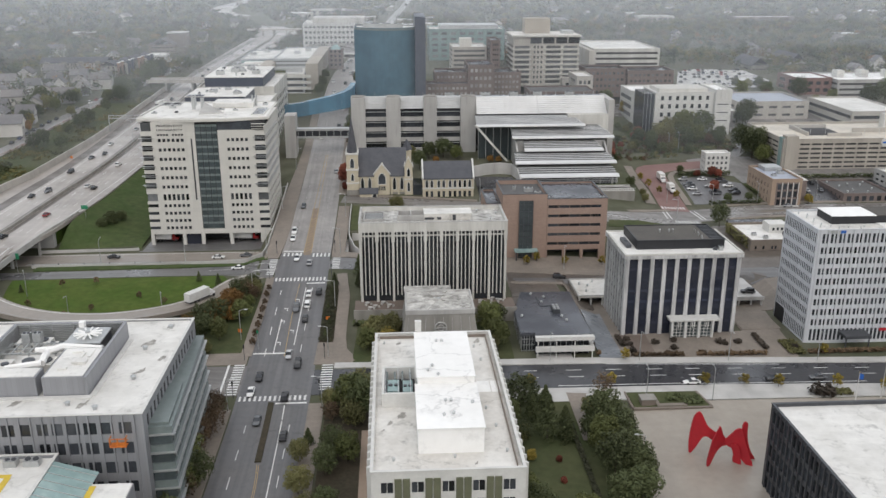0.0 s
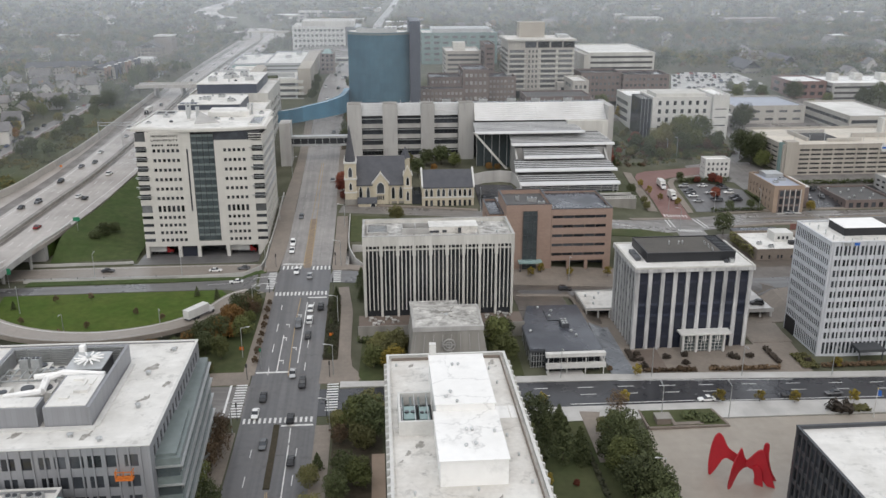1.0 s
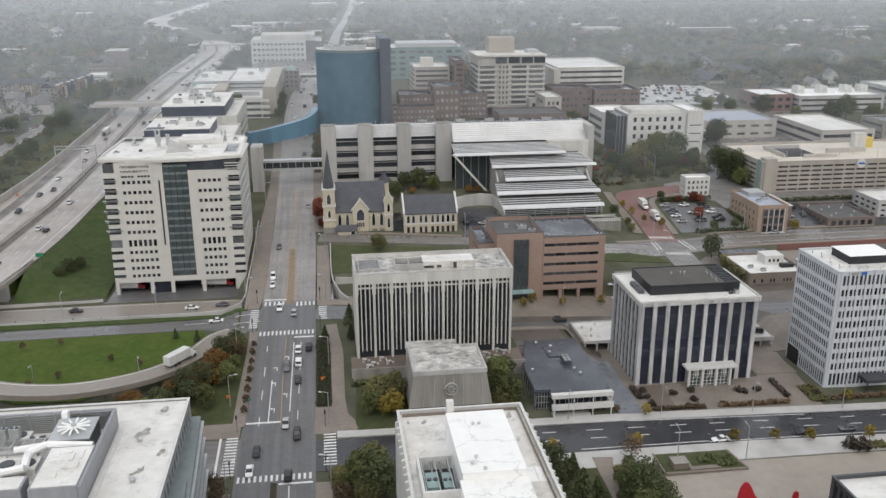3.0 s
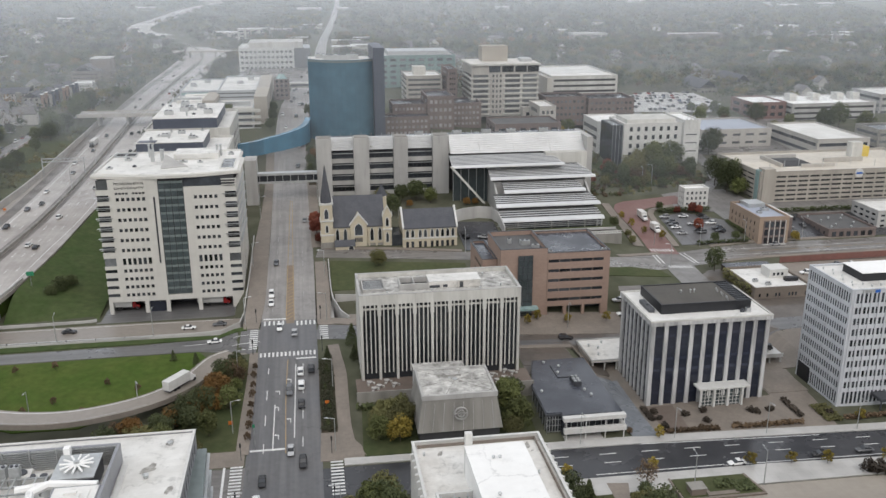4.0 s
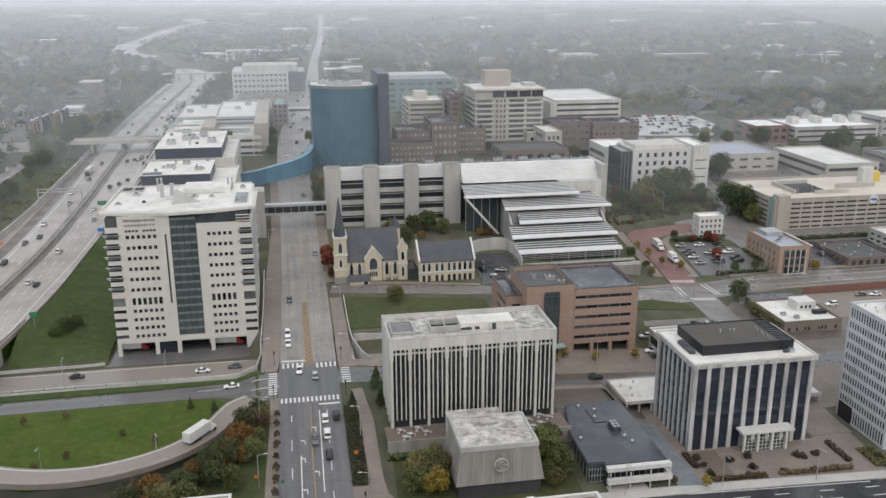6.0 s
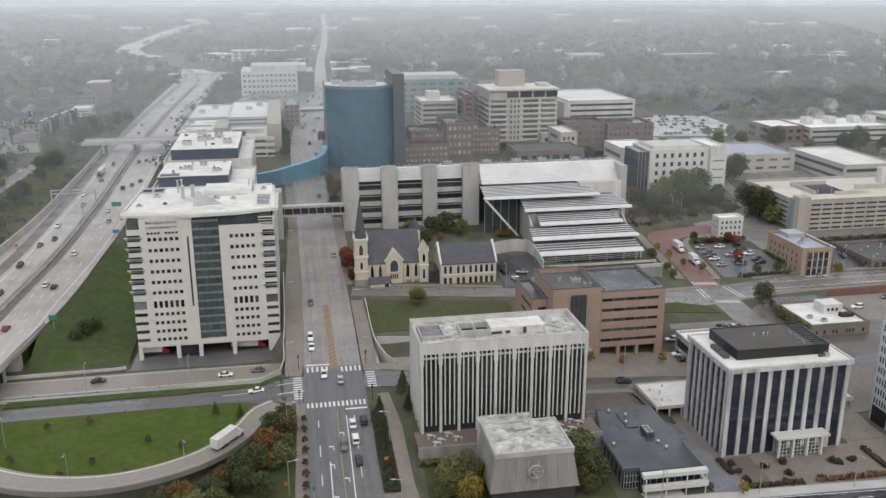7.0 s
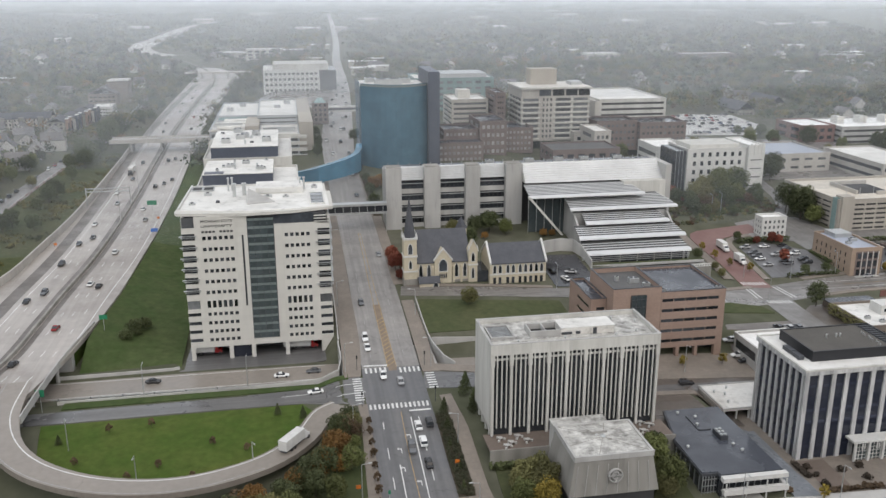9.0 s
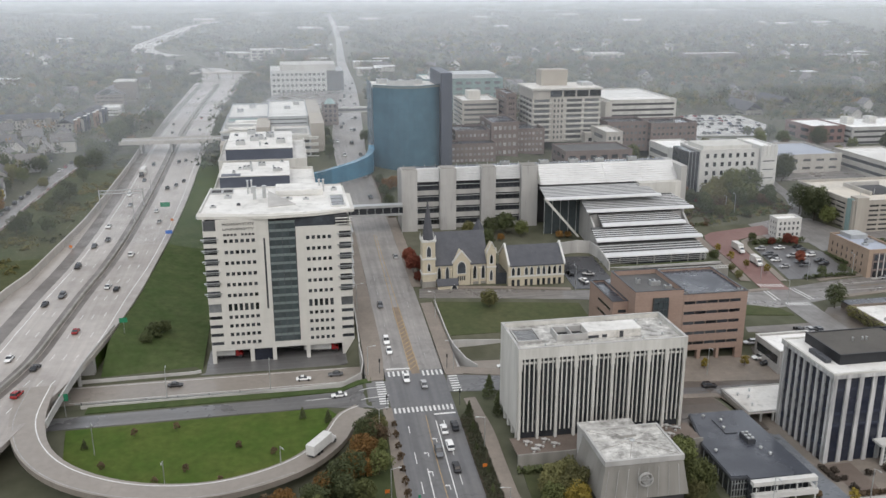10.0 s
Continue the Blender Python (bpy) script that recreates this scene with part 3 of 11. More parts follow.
def marks(road, name, lines, width, mat, off, base=hill, dash=None, joined=False):
    """Painted lines on a road: each line or dash is a part of it; a joined line of dashes is one."""
    for pts in lines:
        line = smooth_line(pts, 2.0)
        if dash:
            on, gap = dash
            pieces, cur, dist, drawing = [], [], 0.0, True
            for a, b in zip(line, line[1:]):
                if drawing:
                    cur.append(a)
                dist += float(np.linalg.norm((b - a)[:2]))
                if drawing and dist >= on:
                    pieces.append(cur + [b])
                    cur, dist, drawing = [], 0.0, False
                elif not drawing and dist >= gap:
                    dist, drawing = 0.0, True
        else:
            pieces = [line]
        whole = Shape()
        for piece in pieces:
            if len(piece) < 2:
                continue
            rows_ = [(p[0], p[1], width / 2, width / 2, *p[2:3]) for p in piece]
            bit = ribbon(rows_, off, base, 0.02, 1, straight=True)
            if joined:
                whole.add(bit.v, bit.f)
            else:
                part(name, bit, mat, road)
        if joined:
            part(name, whole, mat, road)


def road_thing(name, shape, mat, label, category="road"):
    return solid(name, shape, mat, label, category, "structure")


# the avenue that climbs the hill
AVENUE = [(-33, 60, 10, 10), (-33.5, 170, 9.6, 10), (-33.5, 213, 9.6, 10), (-33, 260, 9.4, 9.6), (-32.5, 300, 9, 9), (-32, 360, 8.5, 8.5), (-32.5, 430, 8, 8), (-33.5, 520, 8, 9), (-31, 590, 9, 10), (-24, 680, 8, 9), (-11, 855, 6.2, 6.2), (1, 1127, 5, 5), (28, 1600, 5, 5), (70, 2500, 6, 6), (105, 3400, 6, 6)]
avenue = road_thing("road_avenue", ribbon(AVENUE[:4] + [(-32.5, 305, 9, 9)], 0.16, thick=1.2, cross=6), ASPHALT, "wide grey asphalt avenue at the foot of the hill")
upper = road_thing("road_avenue_upper", ribbon([(-32.5, 305, 9, 9)] + AVENUE[5:], 0.16, thick=1.2, cross=6), AVENUE_WORN, "pale worn avenue climbing the hill to the hospitals")
marks(avenue, "centre_line", [[(-32.8, 233.5), (-33, 260), (-32.6, 280)], [(-30.7, 305), (-31.2, 345), (-31.8, 420)], [(-33.4, 305), (-33.2, 345), (-32.6, 420)]], 0.22, MARK_YELLOW, 0.19)
marks(avenue, "centre_line", [[(-32.1, 120), (-32.5, 167), (-33.2, 180)], [(-31.7, 120), (-32.1, 167), (-32.8, 180)]], 0.18, MARK_YELLOW, 0.19)
marks(avenue, "lane_line", [[(-38.6, 234), (-38.2, 278)], [(-28.4, 236), (-28, 278)], [(-38.5, 120), (-38.6, 205)], [(-27.4, 120), (-27.6, 205)]], 0.22, MARK_WHITE, 0.19, dash=(3, 7))
marks(avenue, "lane_line", [[(-38, 312), (-36.6, 420)], [(-27.4, 312), (-27.8, 420)]], 0.22, MARK_FADED, 0.19, dash=(3, 7))
marks(avenue, "turn_lane_line", [[(-29.2, 120), (-29.3, 167), (-29.9, 207.6)], [(-36.2, 235), (-36, 256)], [(-30.6, 240), (-30.2, 277)]], 0.28, MARK_WHITE, 0.19)
marks(avenue, "stop_line", [[(-42.0, 235.5), (-32.8, 235.5)], [(-40.8, 306.8), (-33.4, 306.4)], [(-30.2, 280.2), (-24, 280.2)], [(-32.4, 208.6), (-24.2, 208.6)]], 0.7, MARK_WHITE, 0.19)
marks(upper, "tinted_median", [[(-32.0, 303), (-32.1, 325), (-32.3, 350)]], 2.6, MEDIAN_TINT, 0.175)
hatch = [[(-33.2, 306 + 2.6 * i), (-31.0, 308.4 + 2.6 * i)] for i in range(13)]
marks(avenue, "hatching", hatch, 0.3, MARK_YELLOW, 0.19)


def crosswalk(road, x0, x1, y0, y1, along_x, base=hill, off=0.19):
    """Zebra bars between the corners; the bars run across the walking way."""
    n = int((x1 - x0 if along_x else y1 - y0) / 1.25)
    for i in range(n):
        if along_x:
            x = x0 + (x1 - x0) * (i + 0.5) / n
            rows_ = [(x, y0, 0.3, 0.3), (x, y1, 0.3, 0.3)]
        else:
            y = y0 + (y1 - y0) * (i + 0.5) / n
            rows_ = [(x0, y, 0.3, 0.3), (x1, y, 0.3, 0.3)]
        part("crosswalk_bar", ribbon(rows_, off, base, 0.02, 1, straight=True), MARK_WHITE, road)


crosswalk(avenue, -41.5, -23.8, 282, 284.6, True)
crosswalk(avenue, -41.0, -33.6, 302.2, 305.2, True)
crosswalk(avenue, -30.4, -23.4, 301.4, 304.4, True)
crosswalk(avenue, -42.8, -24.2, 210, 212.4, True)


def turn_arrow(x, y, flip):
    """A painted turn arrow on the avenue."""
    s = Shape()
    pts = [(-0.15, -1.6), (0.15, -1.6), (0.15, 0.6), (0.9, 0.6), (0.9, 0.2), (1.7, 0.9), (0.9, 1.6), (0.9, 1.1), (-0.15, 1.1)]
    pts = [(x + 0.72 * a * flip, y + 0.72 * b) for a, b in (pts if flip > 0 else pts[::-1])]
    s.add([(a, b, hill(a, b) + 0.2) for a, b in pts], [tuple(range(len(pts)))])
    part("turn_arrow", s, MARK_WHITE, avenue)


for x, y, f in ((-34.8, 241, -1), (-34.8, 262, -1), (-35, 254, -1), (-31.6, 248, -1), (-31.6, 268, -1)):
    turn_arrow(x, y, f)

# the cross street at the foot of the hill, dark and wet
cross_st = road_thing("road_cross_street", ribbon([(-24, 219.5, 6.3, 7), (30, 219.3, 6.2, 6.6), (90, 218.4, 6, 6.4), (150, 216, 6, 6.4), (260, 212, 6, 6)], 0.14), ASPHALT_NEW, "dark wet asphalt cross street with fresh white lane lines")
marks(cross_st, "lane_line", [[(24, 222.2), (90, 221.2), (150, 219), (200, 217)], [(24, 218.4), (90, 217.6), (150, 215.2), (200, 213)]], 0.24, MARK_WHITE, 0.18, dash=(2.4, 6.6))
marks(cross_st, "solid_line", [[(44, 213.6), (78, 213.2)], [(78, 212.8), (130, 211.4)], [(60, 225), (110, 223)]], 0.24, MARK_WHITE, 0.18)
cross_w = road_thing("road_cross_street_west", ribbon([(-42.5, 221, 8, 8), (-60, 221, 8, 8), (-110, 221, 8, 8), (-200, 222, 8, 8)], 0.13), ASPHALT_CROSS, "pale worn asphalt street west of the avenue")
crosswalk(cross_st, -21.5, -18.3, 214.5, 229, False)
crosswalk(cross_w, -46.5, -43.5, 213, 230, False)
marks(cross_w, "stop_line", [[(-48, 213), (-48, 230)]], 0.6, MARK_WHITE, 0.18)

# the low road in its cutting, and the street above it
low_road = road_thing("road_cutting", ribbon([(-215, 314, 6, 6, 3.2), (-140, 314, 6.2, 6.2, 3.2), (-90, 314.5, 6.4, 6.4, 3.2), (-40, 313.5, 6, 6, 3.2), (10, 311, 5, 5, 3.2), (40, 306, 4.5, 4.5, 3.6)], 0.12), ASPHALT_RAMP, "wet pale concrete road running low in a cutting")
marks(low_road, "edge_line", [[(-135, 319.4, 3.2), (-52, 319.6, 3.2)], [(-135, 309, 3.2), (-52, 309.4, 3.2)]], 0.25, MARK_WHITE, 0.15)
ramp_st = road_thing("road_ramp_street", ribbon([(-210, 293, 4, 4), (-136, 293.3, 3.8, 3.8), (-95, 294, 3.8, 3.8), (-62, 294.5, 4, 4.4), (-41, 295, 5, 6)], 0.13), ASPHALT_DAMP, "dark asphalt street leading from the crossing under the freeway")
marks(ramp_st, "lane_line", [[(-66, 295.5), (-42, 297)], [(-50, 291), (-41.5, 292)]], 0.25, MARK_WHITE, 0.17)
crosswalk(ramp_st, -44.8, -42.2, 287, 300, False)
LOOP = [(-46, 288, 4, 3, 5.2), (-54, 283, 3.6, 3.4, 5.1), (-60.5, 268, 3.4, 3.6, 5.6), (-71, 255.5, 3.4, 3.6, 6.4), (-88, 247.5, 3.4, 3.6, 7.4), (-106, 247.8, 3.6, 3.6, 8.4), (-122, 255, 3.8, 3.6, 9.4), (-133, 267, 4, 3.6, 10.2), (-139.5, 284, 5, 4, 10.8), (-140.5, 305, 4, 6, 11.2)]
loop = road_thing("road_loop_ramp", ribbon([(x, y, l, r, z) for x, y, r, l, z in LOOP], 0.14, thick=1.5, cross=4), ASPHALT_RAMP, "pale curved freeway ramp round the lawn")


def shifted(pts, d):
    """A line beside another: d metres to its left."""
    out = []
    for i, p in enumerate(pts):
        q = np.array(pts[min(i + 1, len(pts) - 1)][:2], float) - np.array(pts[max(i - 1, 0)][:2], float)
        q /= np.linalg.norm(q)
        out.append((p[0] - q[1] * d, p[1] + q[0] * d, *p[4:]))
    return out


marks(loop, "edge_line", [shifted(LOOP, -2.6)], 0.3, MARK_WHITE, 0.18)
marks(loop, "edge_line", [shifted(LOOP[3:], 2.9)], 0.25, MARK_FADED, 0.18)

# the freeway
FWY = [(-176, 190, 10.2), (-166, 240, 10.4), (-156, 285, 10.8), (-148.2, 320, 11.2), (-145.9, 349, 11.9), (-144, 379, 12.7), (-140.9, 415, 13.9), (-139, 459, 15.7), (-137.8, 518, 18.5), (-137.8, 583, 21.5), (-138.8, 671, 23.6), (-138.2, 817, 24.3), (-134.7, 1010, 25.1), (-141, 1100, 25.8), (-166, 1200, 27), (-223, 1365, 29), (-262, 1440, 29.5), (-290, 1580, 30.2), (-287, 1774, 31), (-284, 2051, 32), (-282, 2261, 32), (-240, 2700, 32)]
EAST_WIDE = [(190, 17), (285, 17), (320, 16.8), (349, 18.8), (379, 20), (415, 18.8), (459, 19), (583, 19.3), (671, 20), (880, 18), (1010, 22), (1100, 26), (1200, 18), (2700, 17)]
WEST_WIDE = [(190, 19.5), (320, 24), (349, 26.5), (379, 27.4), (415, 25.4), (459, 22.4), (518, 20.6), (583, 19.6), (671, 19.4), (817, 21.6), (1010, 25), (1200, 19), (2700, 17)]
east = road_thing("road_freeway_east", ribbon([(x, y, 0, along(EAST_WIDE, y), z) for x, y, z in FWY], 0.1, thick=1.4, cross=4, step=8), FREEWAY, "pale concrete freeway carriageway with tyre-worn lanes")
west = road_thing("road_freeway_west", ribbon([(x, y, along(WEST_WIDE, y), 0, z) for x, y, z in FWY], 0.1, thick=1.4, cross=4, step=8), FREEWAY, "pale concrete freeway carriageway with a brown gravel edge")
NEARF = [p for p in FWY if p[1] <= 700]
for d in (5.2, 8.9, 12.6):
    marks(east, "lane_line", [shifted([(x, y, 0, 0, z) for x, y, z in NEARF], -d)], 0.22, MARK_WHITE, 0.14, dash=(3, 12), joined=True)
    marks(west, "lane_line", [shifted([(x, y, 0, 0, z) for x, y, z in NEARF], d)], 0.22, MARK_WHITE, 0.14, dash=(3, 12), joined=True)
for road, d, w in ((east, -1.9, 1.9), (west, 1.9, 1.9), (west, 17.0, 5.0)):
    marks(road, "shoulder_strip", [shifted([(x, y, 0, 0, z) for x, y, z in FWY[1:13]], d)], w, BROWN_ASPHALT, 0.125)
marks(east, "edge_line", [shifted([(x, y, 0, 0, z) for x, y, z in FWY[3:12]], -16.4)], 0.3, MARK_WHITE, 0.14)
marks(west, "edge_line", [shifted([(x, y, 0, 0, z) for x, y, z in FWY[1:12]], 12.4)], 0.3, MARK_WHITE, 0.14)


def barrier(pts, wide, high, mat, name, label, category, down=0.3, step=5.0):
    """A wall along points (x, y, z)."""
    line = smooth_line(pts, step)
    s = Shape()
    for i, p in enumerate(line):
        q = line[min(i + 1, len(line) - 1)] - line[max(i - 1, 0)]
        n = np.array((-q[1], q[0])) / np.linalg.norm(q[:2])
        for sgn, z in ((-1, -down), (-0.7, high), (0.7, high), (1, -down)):
            s.v.append((p[0] + n[0] * sgn * wide / 2, p[1] + n[1] * sgn * wide / 2, p[2] + z))
    m = len(line)
    s.f += [(4 * i + k, 4 * i + (k + 1) % 4, 4 * i + 4 + (k + 1) % 4, 4 * i + 4 + k) for i in range(m - 1) for k in range(4)]
    s.f += [(0, 1, 2, 3), (4 * m - 1, 4 * m - 2, 4 * m - 3, 4 * m - 4)]
    return solid(name, s, mat, label, category, "structure")


barrier([(x, y, z) for x, y, z in FWY[:16]], 1.2, 1.2, STONE_DARKGREY, "median_barrier", "stained concrete median barrier of the freeway", "barrier")
barrier([(x, y, z) for x, y, z in ((-174.5, 345, 11.4), (-172, 380, 12.5), (-167.5, 402, 13.3), (-164.3, 434, 14.6), (-160.6, 475, 16.5), (-158.7, 530, 19.1), (-157.6, 583, 21.4), (-158, 622, 22.6))], 0.9, 3.2, BEIGE, "retaining_wall_freeway", "long beige concrete retaining wall beside the freeway", "wall", down=2)
barrier([(-127.6, 348, 11.9), (-129.4, 336, 11.6), (-131.3, 323, 11.4), (-132.8, 305, 11.1), (-133.6, 290, 10.9), (-133.9, 282, 10.6)], 0.5, 1.0, STONE_GREY, "bridge_parapet", "grey concrete parapet of the freeway bridge", "parapet", down=1.2)
for i in range(4):
    s = Shape().tube((-134 - 8 * i, 321 - 1.5 * i, 2.8), (-134 - 8 * i, 321 - 1.5 * i, 10), 0.6, 0.6, 10)
    solid("bridge_pier", s, STONE_GREY, "round grey concrete pier under the freeway bridge", "pier", "structure")
    s = Shape().tube((-137 - 8 * i, 303.5 - 1.5 * i, 2.8), (-137 - 8 * i, 303.5 - 1.5 * i, 9.9), 0.6, 0.6, 10)
    solid("bridge_pier", s, STONE_GREY, "round grey concrete pier under the freeway bridge", "pier", "structure")
solid("bridge_abutment", Shape().prism([(-170, 327), (-130.8, 327), (-130.8, 330), (-170, 330)], 2, 10.2), STONE_GREY, "grey concrete abutment of the freeway bridge", "abutment", "structure")
# embankments under the freeway and the ramp
emb = Shape()
for a, b in zip(FWY[3:10], FWY[4:11]):
    emb.prism([(a[0] - 22, a[1] + (10 if a is FWY[3] else 0)), (a[0] + 17, a[1] + (10 if a is FWY[3] else 0)), (b[0] + 17, b[1]), (b[0] - 22, b[1])], [hill(a[0], a[1]) - 6] * 2 + [hill(b[0], b[1]) - 6] * 2, [a[2] - 1.8, a[2] - 2.2, b[2] - 2.2, b[2] - 1.8])
solid("embankment", emb, LAWN, "green grass embankment beside the freeway", "embankment", "structure")
# the far road bridge over the freeway
ovp = thing("road_bridge", -136, 624, 22, "beige concrete road bridge spanning the freeway on round piers", "bridge", kind="structure")
part("deck", Shape().box(-169, -103, 618, 630, 29.0, 30.0), STONE_GREY, ovp)
part("parapet", Shape().box(-169, -103, 617.6, 618.1, 28.6, 31.0), BEIGE, ovp)
part("parapet", Shape().box(-169, -103, 629.9, 630.4, 28.6, 31.0), BEIGE, ovp)
for x in (-156.4, -138.3, -119.4):
    part("pier", Shape().box(x - 0.7, x + 0.7, 619, 629, 20, 29.0), STONE_GREY, ovp)
ovp2 = thing("road_bridge", -135, 1062, 24, "pale concrete road bridge far along the freeway", "bridge", kind="structure")
part("deck", Shape().box(-168, -98, 1058, 1068, 31.2, 32.8), BEIGE, ovp2)
for x in (-150, -137.5, -122):
    part("pier", Shape().box(x - 0.8, x + 0.8, 1059, 1067, 22, 31.2), STONE_GREY, ovp2)

# streets on the hillside to the east
mid_st = road_thing("road_mid_street", ribbon([(-23.5, 296.5, 5, 5), (-4, 293.5, 4.2, 4.2), (40, 289, 4, 4), (80, 286.5, 4, 4), (125, 287, 4, 4), (240, 290, 4, 4)], 0.13), ASPHALT_DAMP, "wet grey side street behind the office blocks")
crosswalk(mid_st, -22.5, -19.8, 291, 302, False)
back_st = road_thing("road_back_street", ribbon([(-22, 360.5, 4, 4), (10, 355.5, 4, 4), (38, 350.5, 4, 4), (70, 347, 6, 6), (98, 346, 8, 8), (130, 355, 8.5, 8.5), (170, 362, 7.5, 7.5), (225, 362.5, 7, 7), (400, 366, 7, 7)], 0.13), ASPHALT_CROSS, "worn grey asphalt street curving below the terraced building")
n_st = road_thing("road_link_street", ribbon([(122.6, 349, 6.2, 6.2), (121, 330, 6, 6), (119, 292, 6, 6)], 0.15), ASPHALT_OLD, "worn asphalt street running down from the crossing")
brick_st = road_thing("road_brick_street", ribbon([(123, 361, 6, 6), (124.8, 385, 6.1, 6.1), (125.6, 405, 6.6, 6.6), (128.4, 419, 7.6, 6.6), (140, 424.6, 5.6, 5.6), (158, 428, 5.6, 5.2)], 0.16), BRICK_ROAD, "red brick-paved street climbing past the car park")
hill_st = road_thing("road_hill_street", ribbon([(157, 428.4, 3.4, 3.4), (170, 434, 3.2, 3.2), (190, 460, 3, 3), (198, 500, 3, 3), (206, 560, 3.4, 3.4), (200, 606, 3.6, 3.6)], 0.16), ASPHALT_OLD, "narrow grey street winding up past the white institute")
for pts in ([(114.4, 370, 2.2, 2.2), (115.8, 390, 2.2, 2.2), (116.4, 408, 2.2, 2.0), (117.4, 424, 2, 2)], [(131.4, 370, 1.4, 1.4), (132.6, 386, 1.4, 1.4), (134, 404, 1.4, 1.4), (137.6, 414.6, 1.4, 1.4), (150, 419.6, 1.4, 1.4)]):
    solid("pavement_brick_street", ribbon(pts, 0.3, thick=0.5, cross=2), CONCRETE_WALK, "tan concrete footway beside the brick street", "pavement", "structure")
for pts in ([(-19, 365.4, 1, 1.2), (10, 361, 1, 1), (35, 356, 1, 1)], [(100, 356, 1.2, 1.4), (120, 362, 1.2, 1.4)], [(146, 369, 1.2, 1.2), (170, 371.4, 1.2, 1), (225, 371.5, 1.2, 1)], [(142, 349.6, 1.2, 1.2), (170, 352.6, 1.2, 1.2), (225, 353.4, 1.2, 1.2)]):
    solid("pavement_back_street", ribbon(pts, 0.3, thick=0.5, cross=2), CONCRETE_WALK, "pale footway along the back street", "pavement", "structure")
crosswalk(back_st, 117.6, 128.6, 364.4, 367.4, True)
crosswalk(n_st, 117.2, 127.4, 343, 346, True)
marks(back_st, "stop_line", [[(115.4, 348.5), (116.6, 362)], [(117.2, 348.5), (118.2, 362)], [(130.4, 349), (129.4, 362)], [(132, 349), (131.2, 362)]], 0.5, MARK_WHITE, 0.17)
marks(back_st, "lane_line", [[(150, 356.5), (220, 357.5)], [(46, 350), (98, 346.5)], [(150, 364), (220, 364.5)]], 0.25, MARK_WHITE, 0.17)
marks(back_st, "lane_line", [[(160, 360.4), (225, 361.4)]], 0.25, MARK_YELLOW, 0.17)

# pavements beside the avenue
for name, pts in (("pavement_avenue_west", [(-43.8, 234, 1.8, 1.5), (-43.5, 250, 1.7, 1.5), (-43.0, 270, 1.4, 1.3), (-42.9, 285, 1.4, 1.2)]), ("pavement_avenue_west", [(-44.6, 304, 2.6, 2.8), (-43.6, 325, 3.2, 3), (-43.6, 365, 3, 3), (-42.5, 430, 2, 2), (-44, 520, 2, 2)]),
                  ("pavement_avenue_east", [(-21, 304, 2.2, 2.4), (-20.6, 325, 2.4, 2.4), (-20.6, 352, 2.4, 2)]), ("pavement_avenue_east", [(-21.5, 366, 2.4, 1.8), (-22.4, 430, 2.2, 2), (-23, 500, 2, 2)]), ("pavement_avenue_west", [(-45.6, 120, 2, 2), (-45.6, 206, 2, 2)]), ("pavement_avenue_east", [(-21.6, 120, 2, 2), (-21.6, 208, 2, 2)]),
                  ("pavement_crossing", [(-16.6, 230, 2.6, 4.4), (-16.9, 236, 2.3, 2.2), (-17.1, 243, 1.9, 1.8), (-17.1, 256, 1.9, 1.8), (-17.1, 270, 1.9, 1.9), (-17.8, 279, 1.7, 1.7), (-18.6, 287, 1.7, 1.8)])):
    solid(name, ribbon(pts, 0.3, thick=0.6, cross=2), CONCRETE_WALK, "tan concrete pavement beside the avenue", "pavement", "structure")
solid("pavement_cross_street", ribbon([(-18, 227.6, 1.8, 1.2), (0, 227.4, 1.6, 1.2), (60, 227, 1.6, 1.8), (112, 225.6, 1.6, 1.8), (200, 222, 1.6, 1.8)], 0.3, thick=0.6, cross=2), CONCRETE_PALE, "pale new concrete pavement along the wet street", "pavement", "structure")
solid("pavement_plaza_edge", drape([(29, 205.5), (60, 205.5), (82, 204), (140, 202.5), (140, 209.3), (90, 211.8), (29, 212.5)], 0.28, hill), CONCRETE_PALE, "pale concrete pavement along the plaza", "pavement", "structure")
solid("plaza_paving", drape([(60, 120), (130, 120), (130, 202), (82, 203.5), (62, 204.5), (55, 165)], 0.2, hill), PLAZA, "smooth tan concrete plaza, slightly wet", "plaza", "structure")
solid("pavement_mid_street", ribbon([(-18, 303, 2, 2), (0, 299.5, 2, 2.4), (40, 297, 4.5, 3.6), (82, 295, 4.5, 4), (116, 293, 2, 2)], 0.3, thick=0.6, cross=2), CONCRETE_WALK, "tan paved footway in front of the brick office block", "pavement", "structure")
solid("pavement_mid_street_south", ribbon([(40, 283.4, 1.2, 2.2), (80, 280.8, 1.2, 2.2), (116, 281.2, 1.2, 2)], 0.28, thick=0.6, cross=2), CONCRETE_WALK, "tan concrete footway with planters", "pavement", "structure")
solid("parking_court", drape([(38.5, 267.4), (60.6, 267.6), (60.6, 281), (38.5, 281)], 0.12, hill), BROWN_ASPHALT, "brown-tinted concrete parking court", "parking", "structure")
solid("forecourt", drape([(62.5, 227.6), (118, 226.8), (122, 262), (108, 262), (108, 246), (62.5, 246)], 0.2, hill), CONCRETE_WALK, "grey-brown paved forecourt of the dark glass office", "forecourt", "structure")
solid("forecourt_brick_band", drape([(69, 229), (76, 229), (77, 244.5), (69, 244.5)], 0.25, hill), BRICK_PAVING, "reddish brick paving band of the forecourt", "paving", "structure")
